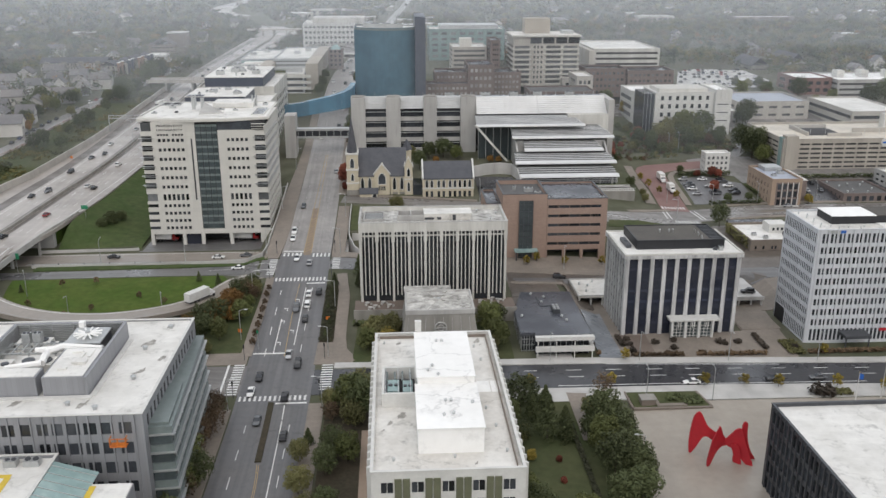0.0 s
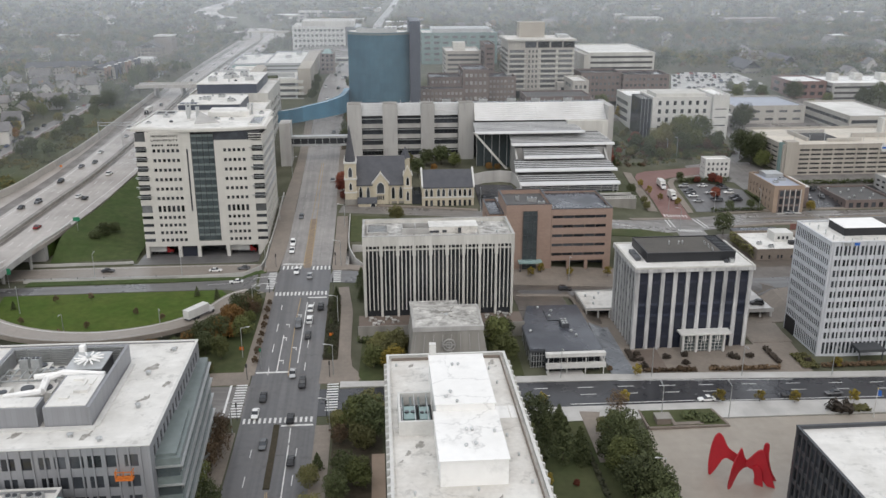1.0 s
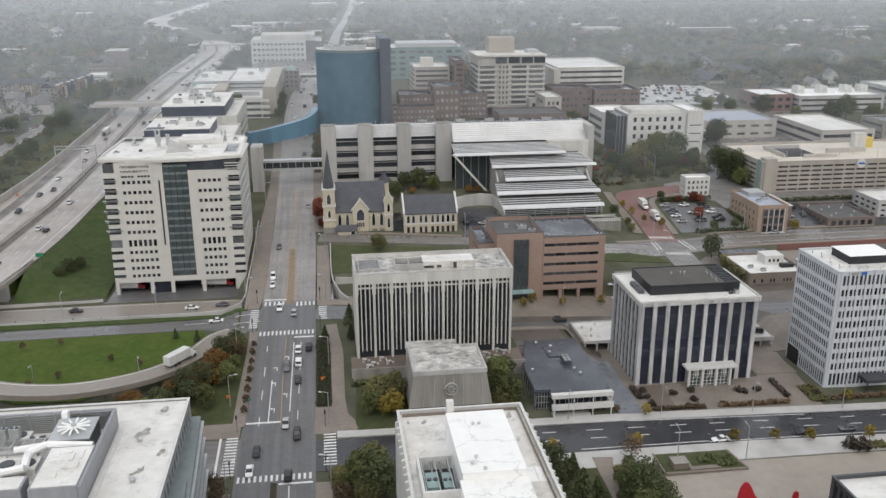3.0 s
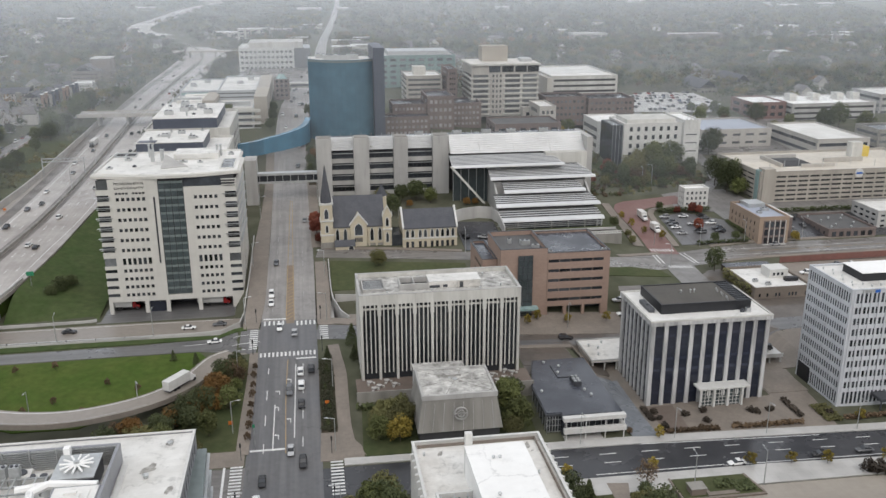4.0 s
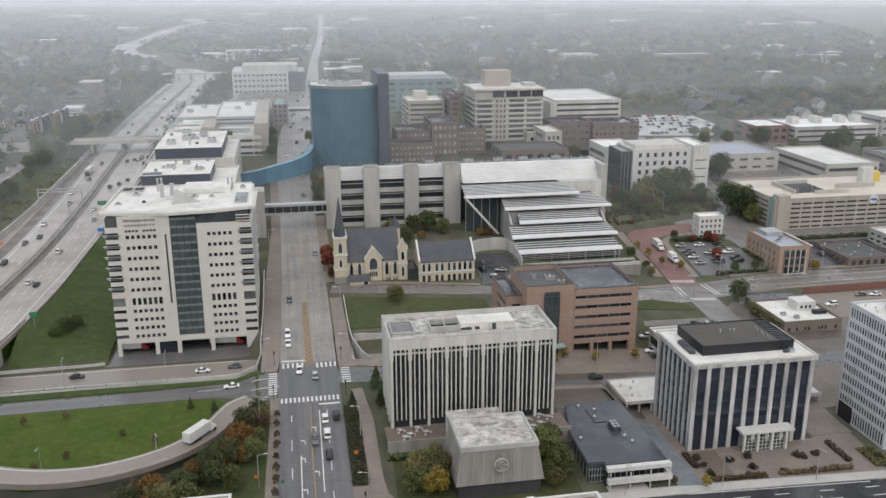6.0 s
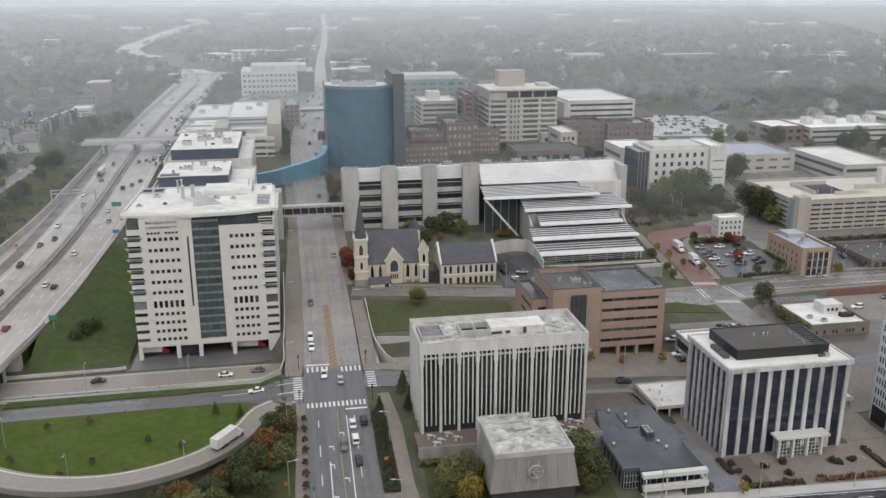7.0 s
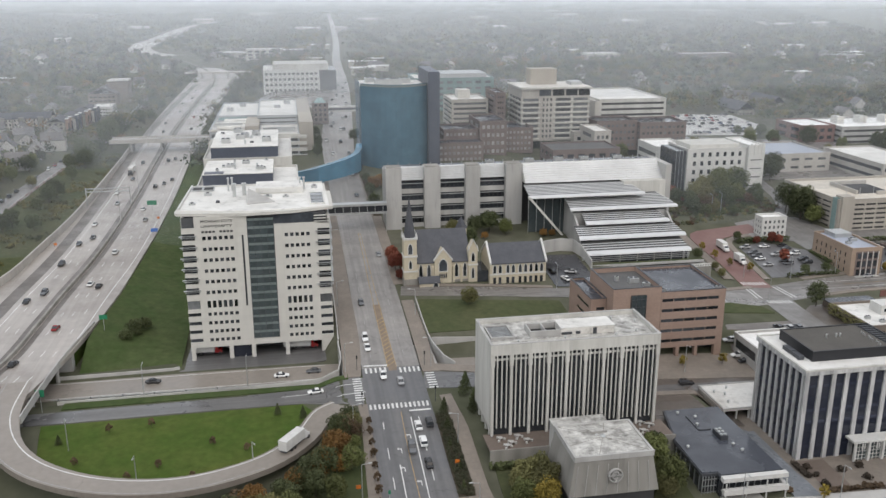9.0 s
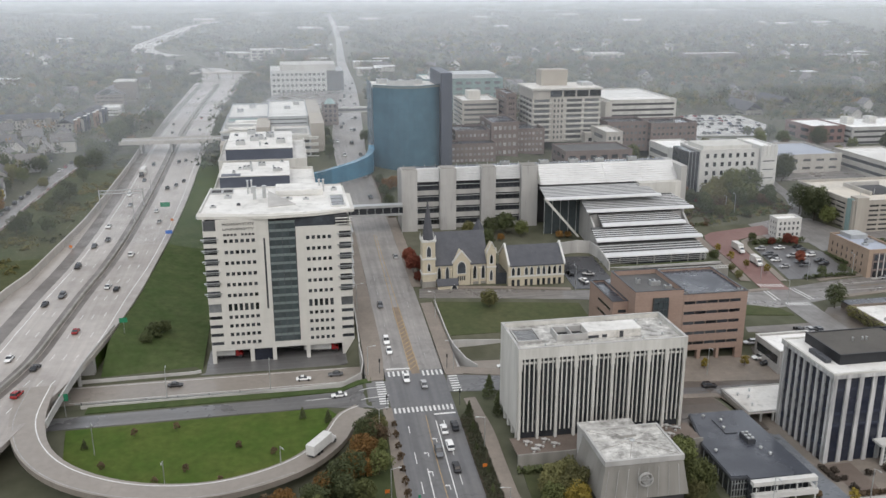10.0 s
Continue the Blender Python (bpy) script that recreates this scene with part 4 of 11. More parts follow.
solid("driveway", drape([(59, 228.5), (66, 228), (66.5, 262), (60, 262)], 0.36, hill), DRIVE_BLUE, "blue-grey concrete driveway between the offices", "driveway", "structure")
solid("deck_behind", drape([(108.5, 247), (121, 247), (121, 282), (108.5, 282)], 0.32, hill), CONCRETE_WALK, "grey concrete service deck", "deck", "structure")
solid("terrace_paving", drape([(-13, 252), (37.5, 252), (37.5, 261.5), (-13, 261.5)], 0.9, lambda x, y: 4.6), BRICK_PAVING, "brown brick terrace with round tables", "terrace", "structure")
solid("car_park_east", drape([(134.6, 371.4), (164, 370.6), (166, 398), (151, 410), (137.4, 405)], 0.12, hill), ASPHALT, "grey asphalt car park with parked cars", "car park", "structure")
solid("car_park_far_east", drape([(186, 372), (236, 372), (240, 400), (190, 402)], 0.12, hill), ASPHALT_NEW, "dark asphalt car park", "car park", "structure")
solid("car_park_hill", drape([(200, 610), (254, 603), (276, 632), (276, 680), (240, 690), (222, 676)], 0.25, hill), CONCRETE_PALE, "pale wet car park on the hill", "car park", "structure")
solid("yard_church", drape([(36.5, 356), (54, 354), (54, 386), (36.5, 386)], 0.2, hill), ASPHALT_NEW, "dark asphalt yard beside the stone annex", "yard", "structure")
solid("verge_hospital", drape([(-24, 440), (-20.5, 440), (-20, 505), (-24, 505)], 0.4, hill), SOIL, "planted verge along the avenue", "verge", "structure")
# neighbourhood street west of the freeway, with its low wall
west_st = road_thing("road_west_street", ribbon([(-226, 400, 4.4, 4.4), (-211, 445, 4.4, 4.4), (-203.6, 476, 4.4, 4.4), (-200.8, 510, 4.4, 4.4), (-196, 554, 4.4, 4.4), (-189.6, 597, 4.6, 4.6), (-184.4, 646, 4.8, 4.8), (-182, 694, 4.8, 4.8), (-181, 780, 4, 4), (-184, 960, 4, 4)], 0.35), ASPHALT_OLD, "pale neighbourhood street with parked cars beside the freeway")
WEST_WALL = [(-206.4, 444, 11.6), (-198.9, 476, 14), (-196, 508, 16.4), (-191.2, 554, 19.2), (-184.6, 597, 21.6), (-179.2, 646, 22.5)]
barrier(WEST_WALL, 0.5, 1.5, GRAFFITI, "retaining_wall_west", "low pale concrete wall with red and white scrawls", "wall", down=2)
for k in range(16):
    y = 462 + 5.2 * k + (k % 3)
    y1 = y + (3.4, 2.2, 4.0, 2.8)[k % 4]
    line = [(q[1], q[0]) for q in WEST_WALL], [(q[1], q[2]) for q in WEST_WALL]
    xa, xb, z = along(line[0], y), along(line[0], y1), along(line[1], y)
    solid("scrawl_band", Shape().prism([(xa + 0.26, y), (xa + 0.32, y), (xb + 0.32, y1), (xb + 0.26, y1)], [z - 0.9 + 0.2 * (k % 3)] * 2 + [z - 0.9 + 0.2 * (k % 2)] * 2, z + 0.75 + 0.2 * (k % 2)), (MARK_WHITE, RED_BRICK, MARK_WHITE, STONE_DARKGREY)[(k * 5 // 3) % 4], "plain painted patch on the wall", "paint patch", "structure")
solid("paved_block", drape([(38.4, 262.5), (58, 262.5), (108, 283), (240, 284), (240, 348), (132, 340), (118, 326), (88, 322), (82, 302), (38.4, 302)], 0.06, hill, 6.0), BROWN_ASPHALT, "brown-grey paved ground between the office blocks", "paving", "structure")
solid("service_paving", drape([(57.6, 246.2), (69.6, 246.2), (69.6, 281), (57.6, 281)], 0.1, hill), CONCRETE_WALK, "grey-brown service paving beside the dark office", "paving", "structure")
solid("service_paving", drape([(106.8, 262.2), (142, 262.2), (142, 283), (106.8, 283)], 0.34, hill), CONCRETE_WALK, "grey-brown concrete paving behind the offices", "paving", "structure")
solid("yard_east", drape([(150, 415), (166.5, 409), (167, 398.5), (192, 402.5), (240, 401), (262, 402), (262, 419.5), (193.5, 419), (186, 440), (168, 441), (151, 436)], 0.1, hill), ASPHALT_OLD, "worn asphalt yard between the garage and the small white building", "yard", "structure")
solid("yard_school", drape([(190, 498), (258, 498), (258, 560), (300, 563), (300, 577), (206, 602), (190, 560)], 0.1, hill), ASPHALT_CROSS, "grey asphalt yard between the school halls", "yard", "structure")
solid("yard_hospital", drape([(82, 528), (190, 520), (204, 604), (186, 604), (186, 556), (122, 556), (122, 531), (82, 533)], 0.1, hill), ASPHALT_CROSS, "grey asphalt yard behind the white institute", "yard", "structure")
solid("yard_clinic", drape([(-98, 322.5), (-49.4, 322.5), (-49.4, 343.4), (-98, 343.4)], 0.12, land), ASPHALT_DAMP, "damp dark asphalt yard under the clinic tower", "yard", "structure")
solid("yard_medical", drape([(-100, 690), (-24, 690), (-16, 796), (-98, 796)], 0.12, hill), ASPHALT_CROSS, "worn asphalt yard before the white medical building", "yard", "structure")
solid("pavement_corner_north", drape([(-47, 300.6), (-42.2, 300.6), (-41.6, 305), (-47.4, 305)], 0.28, hill), CONCRETE_WALK, "tan concrete pavement at the crossing corner", "pavement", "structure")
solid("pavement_corner_north", drape([(-23, 300.8), (-17.6, 300.4), (-17.8, 305), (-23.2, 305)], 0.28, hill), CONCRETE_WALK, "tan concrete pavement at the crossing corner", "pavement", "structure")
solid("junction_west", drape([(-42.4, 284), (-48, 286.5), (-60, 290.2), (-76, 290.4), (-76, 298.6), (-60, 299.6), (-42.4, 303)], 0.11, hill), ASPHALT_DAMP, "damp asphalt mouth of the side street", "junction", "structure")
solid("pavement_corner_west", drape([(-66, 229.6), (-43.2, 229.6), (-43.2, 236), (-66, 236)], 0.22, hill), CONCRETE_WALK, "tan concrete pavement at the street corner", "pavement", "structure")
solid("pavement_corner_east", drape([(-24, 228.8), (-12.6, 228.8), (-13, 234), (-17, 241), (-23.6, 241)], 0.22, hill), CONCRETE_WALK, "tan concrete pavement at the street corner", "pavement", "structure")
solid("parking_lot_tan", drape([(158, 318), (250, 318), (250, 343), (164, 343.4)], 0.14, hill), CONCRETE_WALK, "tan concrete parking lot below a red wall", "parking lot", "structure")
barrier([(165, 344.6, 4.2), (200, 345.2, 4.3), (250, 346.4, 4.3)], 0.5, 2.4, RED_WALL, "retaining_wall_red", "red painted retaining wall along the street", "wall", down=1)
solid("pavement_arcade", drape([(33, 299.5), (82, 298), (82, 307.5), (33, 309)], 0.26, hill), CONCRETE_WALK, "tan paving in front of the brick arcade", "pavement", "structure")
solid("lawn_west_strip", drape([(-60, 120), (-47.8, 120), (-47.8, 208), (-60, 208)], 0.15, hill), ROUGH_GRASS, "dark grass strip under bare trees", "lawn", "structure")
solid("lawn_garden", drape([(29, 140), (42, 140), (43, 178), (41.8, 188), (36, 184), (30, 178)], 0.26, hill), LAWN_DULL, "small green garden lawn", "lawn", "structure")
# lawns
solid("lawn_loop", drape([(-131, 288.5), (-60, 289.5), (-57, 284), (-64, 270), (-74, 259.5), (-88, 251.5), (-105, 251.8), (-119, 258.5), (-128, 270)], 0.25, hill), LAWN, "mown green lawn inside the ramp loop", "lawn", "structure")
solid("lawn_strip", drape([(-128, 298.4), (-46, 300), (-46, 302.5), (-128, 303)], 0.3, hill), LAWN_DARK, "green grass strip beside the low road", "lawn", "structure")
solid("lawn_church", drape([(-17.5, 326), (6, 326), (34, 326), (34, 344), (10, 348), (-17.5, 352.5)], 0.2, land), LAWN_DULL, "dull green lawn below the church", "lawn", "structure")
slope = Shape()
for j in range(70):
    y = 325.0 + 4.0 * j
    fx, fz = along([(q[1], q[0]) for q in FWY], y) + 19.2, along([(q[1], q[2]) for q in FWY], y) - 0.35
    ex = -97.6 - 8 * ease(440, 460, y)
    for i in range(9):
        u = i / 8
        x = fx + (ex - fx) * u
        zl = hill(x, y) + 0.3 - 0.9 * (1 - ease(324, 330, y))
        slope.v.append((x, y, zl + max(0, fz - hill(fx, y) - 0.3) * ease(322, 340, y) * (1 - u) ** 1.6 + 0.12 * noise.noise(Vector((x * 0.3, y * 0.3, 0)))))
slope.f = [(9 * j + i, 9 * j + i + 1, 9 * j + i + 10, 9 * j + i + 9) for j in range(69) for i in range(8)]
solid("grass_slope", slope, LAWN_DARK, "green grass slope falling from the freeway", "grass bank", "structure", smooth=True)
solid("lawn_slope", drape([(-66, 236), (-45.2, 236), (-45.0, 250), (-44.2, 270), (-44.0, 281), (-48, 281), (-52, 278), (-57, 264)], 0.22, hill), ROUGH_GRASS, "green slope between the ramp and the avenue", "lawn", "structure")
solid("bank_freeway", drape([(-214, 400), (-176, 356), (-168, 405), (-161.4, 475), (-158.6, 620), (-180, 620), (-192, 556), (-199, 480)], 0.2, hill), ROUGH_GRASS, "rough olive grass bank above the freeway", "grass bank", "structure")
solid("lawn_wooded_hill", drape([(137, 446), (165, 451), (184, 466), (184, 492), (130, 492)], 0.2, hill), ROUGH_GRASS, "grassy wooded bank", "lawn", "structure")
solid("lawn_triangle", drape([(86, 332.6), (113.6, 333), (112, 340), (101, 343), (88, 340.6)], 0.25, hill), LAWN_DULL, "small green lawn beside the crossing", "lawn", "structure")
solid("bed_avenue", ribbon([(-21.3, 241, 2.1, 2.1), (-21.3, 258, 2.2, 2.1), (-21.3, 277, 2.0, 2.0)], 0.3, thick=0.5, cross=2), SOIL, "planted bed along the avenue", "planting bed", "structure")
solid("garden_plaza", drape([(28, 130), (54, 130), (58, 206), (46, 206), (28, 206)], 0.18, hill), ROUGH_GRASS, "planted garden with paths beside the plaza", "garden", "structure")
solid("garden_path", ribbon([(48.2, 209.5, 2.6, 2.8), (47.4, 203, 1.7, 1.9), (46.9, 195.6, 1.2, 1.4), (46, 186, 0.8, 0.8)], 0.3, thick=0.4, cross=2), CONCRETE_WALK, "grey concrete garden path", "path", "structure")
solid("garden_avenue", drape([(-19, 120), (-6.5, 120), (-6.5, 211), (-19, 211)], 0.18, hill), SOIL, "dark planted garden under trees", "garden", "structure")
solid("path_brown", drape([(-9.2, 120), (-6.0, 120), (-6.0, 194), (-9.2, 194)], 0.32, hill), ORANGE_BRICK, "brown brick path beside the white office", "path", "structure")
solid("garden_corner", drape([(-13, 229.5), (34, 229.5), (34, 251), (-12, 251)], 0.2, hill), ROUGH_GRASS, "dark garden under trees at the corner", "garden", "structure")
solid("planted_median", drape([(-33.9, 181), (-32.4, 181), (-32.8, 208.8), (-34.3, 209)], 0.45, hill), SOIL, "raised planted median of the avenue", "median", "structure")
# walls along the cutting and the avenue
for pts, lab in (([(-47.6, 324, 8.6), (-47.4, 312, 7.6), (-48.6, 306, 6.6), (-54, 303.6, 5.2), (-80, 303.2, 4.4), (-130, 302.6, 4.4)], "pale concrete parapet wall curving from the avenue"), ([(-17.8, 352, 12), (-17.8, 330, 9.8), (-17.2, 318, 8.6), (-15, 309, 7.6), (-12.4, 304, 7.2)], "pale concrete parapet wall curving along the avenue"), ([(-16.5, 323.2, 8), (4, 323.6, 6.5), (18, 325, 5)], "white concrete retaining wall of the cutting"), ([(-47.4, 325, 8.8), (-47, 345, 11), (-47, 380, 14.5)], "pale concrete wall below the clinic tower")):
    barrier(pts, 0.5, 1.0, CONCRETE_PALE, "retaining_wall", lab, "wall", down=5)
barrier([(-134, 322.4, 3.4), (-100, 323.2, 3.4), (-98, 324, 3.4)], 0.6, 1.1, CONCRETE_PALE, "retaining_wall", "low pale concrete wall at the foot of the grass bank", "wall", down=1)
solid("deck_avenue", Shape().box(-47.4, -42, 303, 324, 1.5, 6.4).box(-23, -17.4, 303, 324, 1.5, 6.6), STONE_GREY, "concrete side of the underpass", "underpass", "structure")


# ---- near and middle buildings ----
def rooftop_unit(x, y, z, w=3.0, d=2.2, h=1.6, mat=None, fans=2):
    t = thing("rooftop_unit", x, y, z, "pale metal air-handling unit standing on the roof", "air conditioner", "roof plant")
    part("casing", Shape().box(x - w / 2, x + w / 2, y - d / 2, y + d / 2, z, z + h), mat or STEEL, t)
    for i in range(fans):
        fx = x - w / 2 + w * (i + 0.5) / fans
        part("fan", Shape().tube((fx, y, z + h), (fx, y, z + h + 0.25), min(w / fans, d) * 0.38, min(w / fans, d) * 0.36, 12), DARK_METAL, t)
    return t


def vent(x, y, z, r=0.3, h=1.0):
    t = thing("roof_vent", x, y, z, "small metal vent pipe with a cap on the roof", "vent", "roof plant")
    part("pipe", Shape().tube((x, y, z), (x, y, z + h), r, r, 8), STEEL, t)
    part("cap", Shape().tube((x, y, z + h), (x, y, z + h + 0.25), r * 1.5, r * 0.6, 8), STEEL, t)


def roof_stain(parent, x, y, z, r, seed, mat=None):
    """Thin silt round a roof drain, with ragged arms."""
    r_ = random.Random(seed)
    pts, k = [], 0.5
    for i in range(34):
        a = 2 * math.pi * i / 34
        k = min(0.8, max(0.22, k + r_.uniform(-0.2, 0.2)))
        pts.append((x + r * k * 0.6 * math.cos(a) + 0.25 * r * math.sin(a), y + r * k * 1.3 * math.sin(a)))
    part("silt_patch", Shape().prism(pts, z, z + 0.012), mat or SILT, parent, "thin dark silt round a roof drain")


SILT = material("roof_silt", (0.20, 0.19, 0.17), (0.42, 0.405, 0.375), 0.7, big=0.9, fine=3.0, amount=0.6, grain=0.35)


# white office block in the foreground
t = thing("office_block", 8.5, 160, -3, "white concrete office block with olive panels and a white roof", "building")
rows_ = [(21.0 - 3.7 * i, 23.2 - 3.7 * i) for i in range(6)][::-1]
us = []
for i in range(5):
    c = -2.2 + i * 5.35
    us += [(c - 1.0 - 0.05, c - 0.05), (c + 0.05, c + 1.05)]
block(t, -5, 22, 131, 190, -3, 25.3, WHITE_TRIM, GLASS_DARK, ROOF_GRIMY, front=(us, rows_), left=(cells(133, 188, 22, 0.5), rows_[2:]), coping=WHITE_TRIM, parapet=0.9)
for i in range(4):
    c = 0.45 + i * 5.35
    part("olive_panel", Shape().box(c - 1.35, c - 0.1, 130.75, 131, -3, 23.9).box(c + 0.1, c + 1.35, 130.75, 131, -3, 23.9), OLIVE, t, "dark olive ribbed panel")
for i in range(22):
    y = 133 + 2.5 * (i + 0.0)
    for x, sx in ((-5, -1), (22, 1)):
        part("fin", Shape().prism([(x, y), (x + sx * 0.75, y - 0.15), (x + sx * 0.75, y + 0.25), (x, y + 0.9)][::-sx], -3, 25.1), WHITE_TRIM, t)
part("penthouse", Shape().box(3.5, 15.4, 138, 155.4, 24.4, 29.4), ROOF_CLEAN, t, "clean white rooftop block")
part("penthouse", Shape().box(3.9, 15.2, 155.4, 177, 24.4, 30.9), ROOF_CLEAN, t, "higher clean white rooftop block")
part("penthouse_lip", Shape().box(3.3, 15.6, 137.8, 155.4, 29.4, 29.6), ROOF_CLEAN, t)
part("penthouse_lip", Shape().box(3.7, 15.4, 155.2, 177.2, 30.9, 31.1), ROOF_CLEAN, t)
part("stair_pipe", Shape().box(4.0, 5.4, 177.4, 178.6, 24.4, 33.4), WHITE_TRIM, t)
part("plant_well", Shape().box(-3.2, 3.6, 155.6, 156.2, 24.4, 27.4).box(-3.2, -2.7, 156.2, 167.4, 24.4, 27.4).box(-3.2, 3.6, 167.4, 168, 24.4, 27.4), WHITE_TRIM, t)
part("well_floor", Shape().box(-2.7, 3.6, 156.2, 167.4, 24.42, 24.6), INTERIOR, t)
for i in range(3):
    part("well_beam", Shape().box(-2.5 + 2.5 * i, -2.35 + 2.5 * i, 156.2, 167.4, 27.0, 27.2), STEEL, t)
rooftop_unit(-0.9, 161, 24.6, 2.4, 5, 1.9, GLASS_TEAL, 2)
rooftop_unit(2.0, 161, 24.6, 2.0, 5, 1.7, GLASS_TEAL, 2)
for i in range(4):
    part("well_pipe", Shape().tube((-2.2 + 1.6 * i, 163.6, 26.2), (-2.2 + 1.6 * i, 166.8, 26.6), 0.22, 0.22, 8), GREEN_GREY, t)
part("parapet_lining", Shape().box(-4.0, 21.0, 188.7, 188.9, 24.42, 25.1).box(20.7, 20.9, 133, 188.7, 24.42, 25.1), TAUPE_STONE, t, "rust-stained inner face of the parapet")
part("roof_patch", Shape().box(16.6, 19.2, 161, 166, 24.42, 24.47).box(19.4, 21.3, 161, 166, 24.42, 24.46), ROOF_CLEAN, t)
for x, y, r, k in ((0.8, 152.6, 2.0, 3), (-1.8, 149, 1.3, 5), (2.4, 148.4, 1.0, 8), (-3, 146.5, 0.8, 11), (0.4, 186.6, 1.4, 13), (18.6, 186.4, 1.6, 15), (19.4, 184.6, 0.9, 16), (13.6, 134.4, 0.8, 19)):
    roof_stain(t, x, y, 24.425, r, k)
for x, y in ((17.4, 154), (18.6, 147), (19.6, 138), (-1, 136), (10, 136.5), (17.6, 183), (-3, 186), (18.5, 176)):
    vent(x, y, 24.4, 0.22, 0.5)
for x, y in ((8.4, 172), (9.6, 172), (6, 158), (8, 156), (7, 160), (9, 148), (10, 148), (8.4, 142.5), (10.2, 143), (14, 147)):
    vent(x, y, 29.6 if y < 155.4 else 31.1, 0.25, 0.35)

# grey office with glass terraces, near left
t = thing("office_block", -80, 180, -3, "grey metal-panelled office with a white roof and glazed terraces", "building")
zs = [(-1.4 + 4.4 * i, 1.2 + 4.4 * i) for i in range(6)]
us, u = [], -123.0
rng = random.Random(4)
while u < -53:
    w = rng.choice((0.9, 2.1, 2.5, 2.1))
    us.append((u, u + w))
    u += w + rng.choice((0.7, 0.8, 1.1))
block(t, -125, -50, 155, 203, -3, 24.9, GREY_METAL, GLASS_DARK, ROOF_WHITE, front=(us, zs), right=(cells(157, 201, 16, 0.5), zs), coping=WHITE_TRIM, parapet=0.35)
for i in range(34):
    part("rib", Shape().box(-124.5 + 2.2 * i, -124.2 + 2.2 * i, 154.75, 155, -3, 24.8), GREY_METAL, t)
for i in range(5):
    z = 20.3 - 4.15 * i
    def bay(k):
        return [(-50, 157.6 - k), (-45.4 + k, 158 - k), (-48.0 + k, 203 + k), (-50, 203 + k)]
    part("spandrel", Shape().prism(bay(0), z - 1.5, z), GREEN_GREY, t, "grey-green glass spandrel")
    part("sunshade", Shape().prism(bay(0.55), z - 1.72, z - 1.5), STEEL, t, "pale projecting sunshade")
    part("ribbon_window", Shape().prism(bay(-0.35), z - 4.15, z - 1.8), GLASS_GREEN, t, "dark green ribbon window")
    for k in range(9):
        x, y = -45.4 - 2.6 * (k + 0.5) / 9, 158 + 45 * (k + 0.5) / 9
        part("mullion", Shape().box(x - 0.32, x - 0.1, y - 0.1, y + 0.1, z - 4.15, z - 1.8), STEEL, t)
part("terrace_floor", Shape().prism([(-50, 158.4), (-46.2, 158.8), (-47.2, 176), (-50, 176)], 20.3, 20.9), GREEN_GREY, t)
part("screen", Shape().box(-88, -63.0, 192.2, 192.8, 24.5, 28.9).box(-63.6, -63.0, 163.6, 192.2, 24.5, 28.9), GREY_METAL, t, "blue-grey louvred plant screen")
part("screen", Shape().box(-88.6, -88.0, 168.6, 192.8, 24.5, 28.9), GREY_METAL, t, "blue-grey louvred plant screen")
part("plant_room", Shape().box(-125, -73.2, 163.8, 168.4, 24.5, 29.0).box(-72.0, -63.7, 163.8, 178, 24.5, 28.9), GREY_METAL, t)
part("plant_roof", Shape().box(-124.6, -73.6, 164.2, 168.1, 29.0, 29.12).box(-71.6, -63.9, 164.2, 177.6, 28.9, 29.02), ROOF_WHITE, t)
part("roof_kerb", Shape().box(-100, -62.2, 162.4, 163.6, 24.5, 24.9).box(-62.6, -61.6, 163.6, 191, 24.5, 24.9), WHITE_TRIM, t)
for i in range(9):
    part("screen_slat", Shape().box(-88, -63.6, 191.9, 192.2, 24.8 + 0.46 * i, 25.05 + 0.46 * i), STEEL, t)
    part("screen_slat", Shape().box(-88.0, -87.7, 168.6, 191.9, 24.8 + 0.46 * i, 25.05 + 0.46 * i), STEEL, t)
for x in (-85, -80, -75, -70):
    part("screen_post", Shape().box(x - 0.1, x + 0.1, 191.7, 191.9, 24.6, 29.2), STEEL, t)
cool = thing("cooling_tower", -69.6, 186, 24.6, "dark cooling tower with a pale pipe cross on its roof", "cooling tower", "roof plant")
part("casing", Shape().box(-73.4, -66.0, 181.6, 190, 24.6, 28.2), DARK_METAL, cool)
part("deck", Shape().box(-73.6, -65.8, 181.4, 190.2, 28.2, 28.5), STEEL, cool)
for k in range(6):
    a = math.pi * k / 6
    part("pipe_arm", Shape().tube((-69.7 - 3.1 * math.cos(a), 185.8 - 3.3 * math.sin(a), 29.0), (-69.7 + 3.1 * math.cos(a), 185.8 + 3.3 * math.sin(a), 29.0), 0.22, 0.22, 6), ROOF_CLEAN, cool)
part("hub", Shape().tube((-69.7, 185.8, 28.5), (-69.7, 185.8, 29.6), 0.7, 0.5, 10), STEEL, cool)
part("riser", Shape().box(-73.2, -72.0, 190.2, 191.6, 24.6, 29.8), ROOF_CLEAN, cool)
for x, y, w, d, h in ((-82.5, 188, 7.5, 3.0, 2.0), (-83.6, 186.6, 1.8, 1.6, 4.4), (-81.2, 186.6, 1.8, 1.6, 4.4), (-77.4, 187, 4.4, 2.0, 1.6), (-77.6, 176.2, 7.4, 4.6, 2.4), (-85.6, 176, 4.6, 5, 1.8), (-80.6, 171.2, 9, 3.0, 2.0)):
    rooftop_unit(x, y, 24.6, w, d, h, ROOF_WHITE if w > 4 else None, 2)
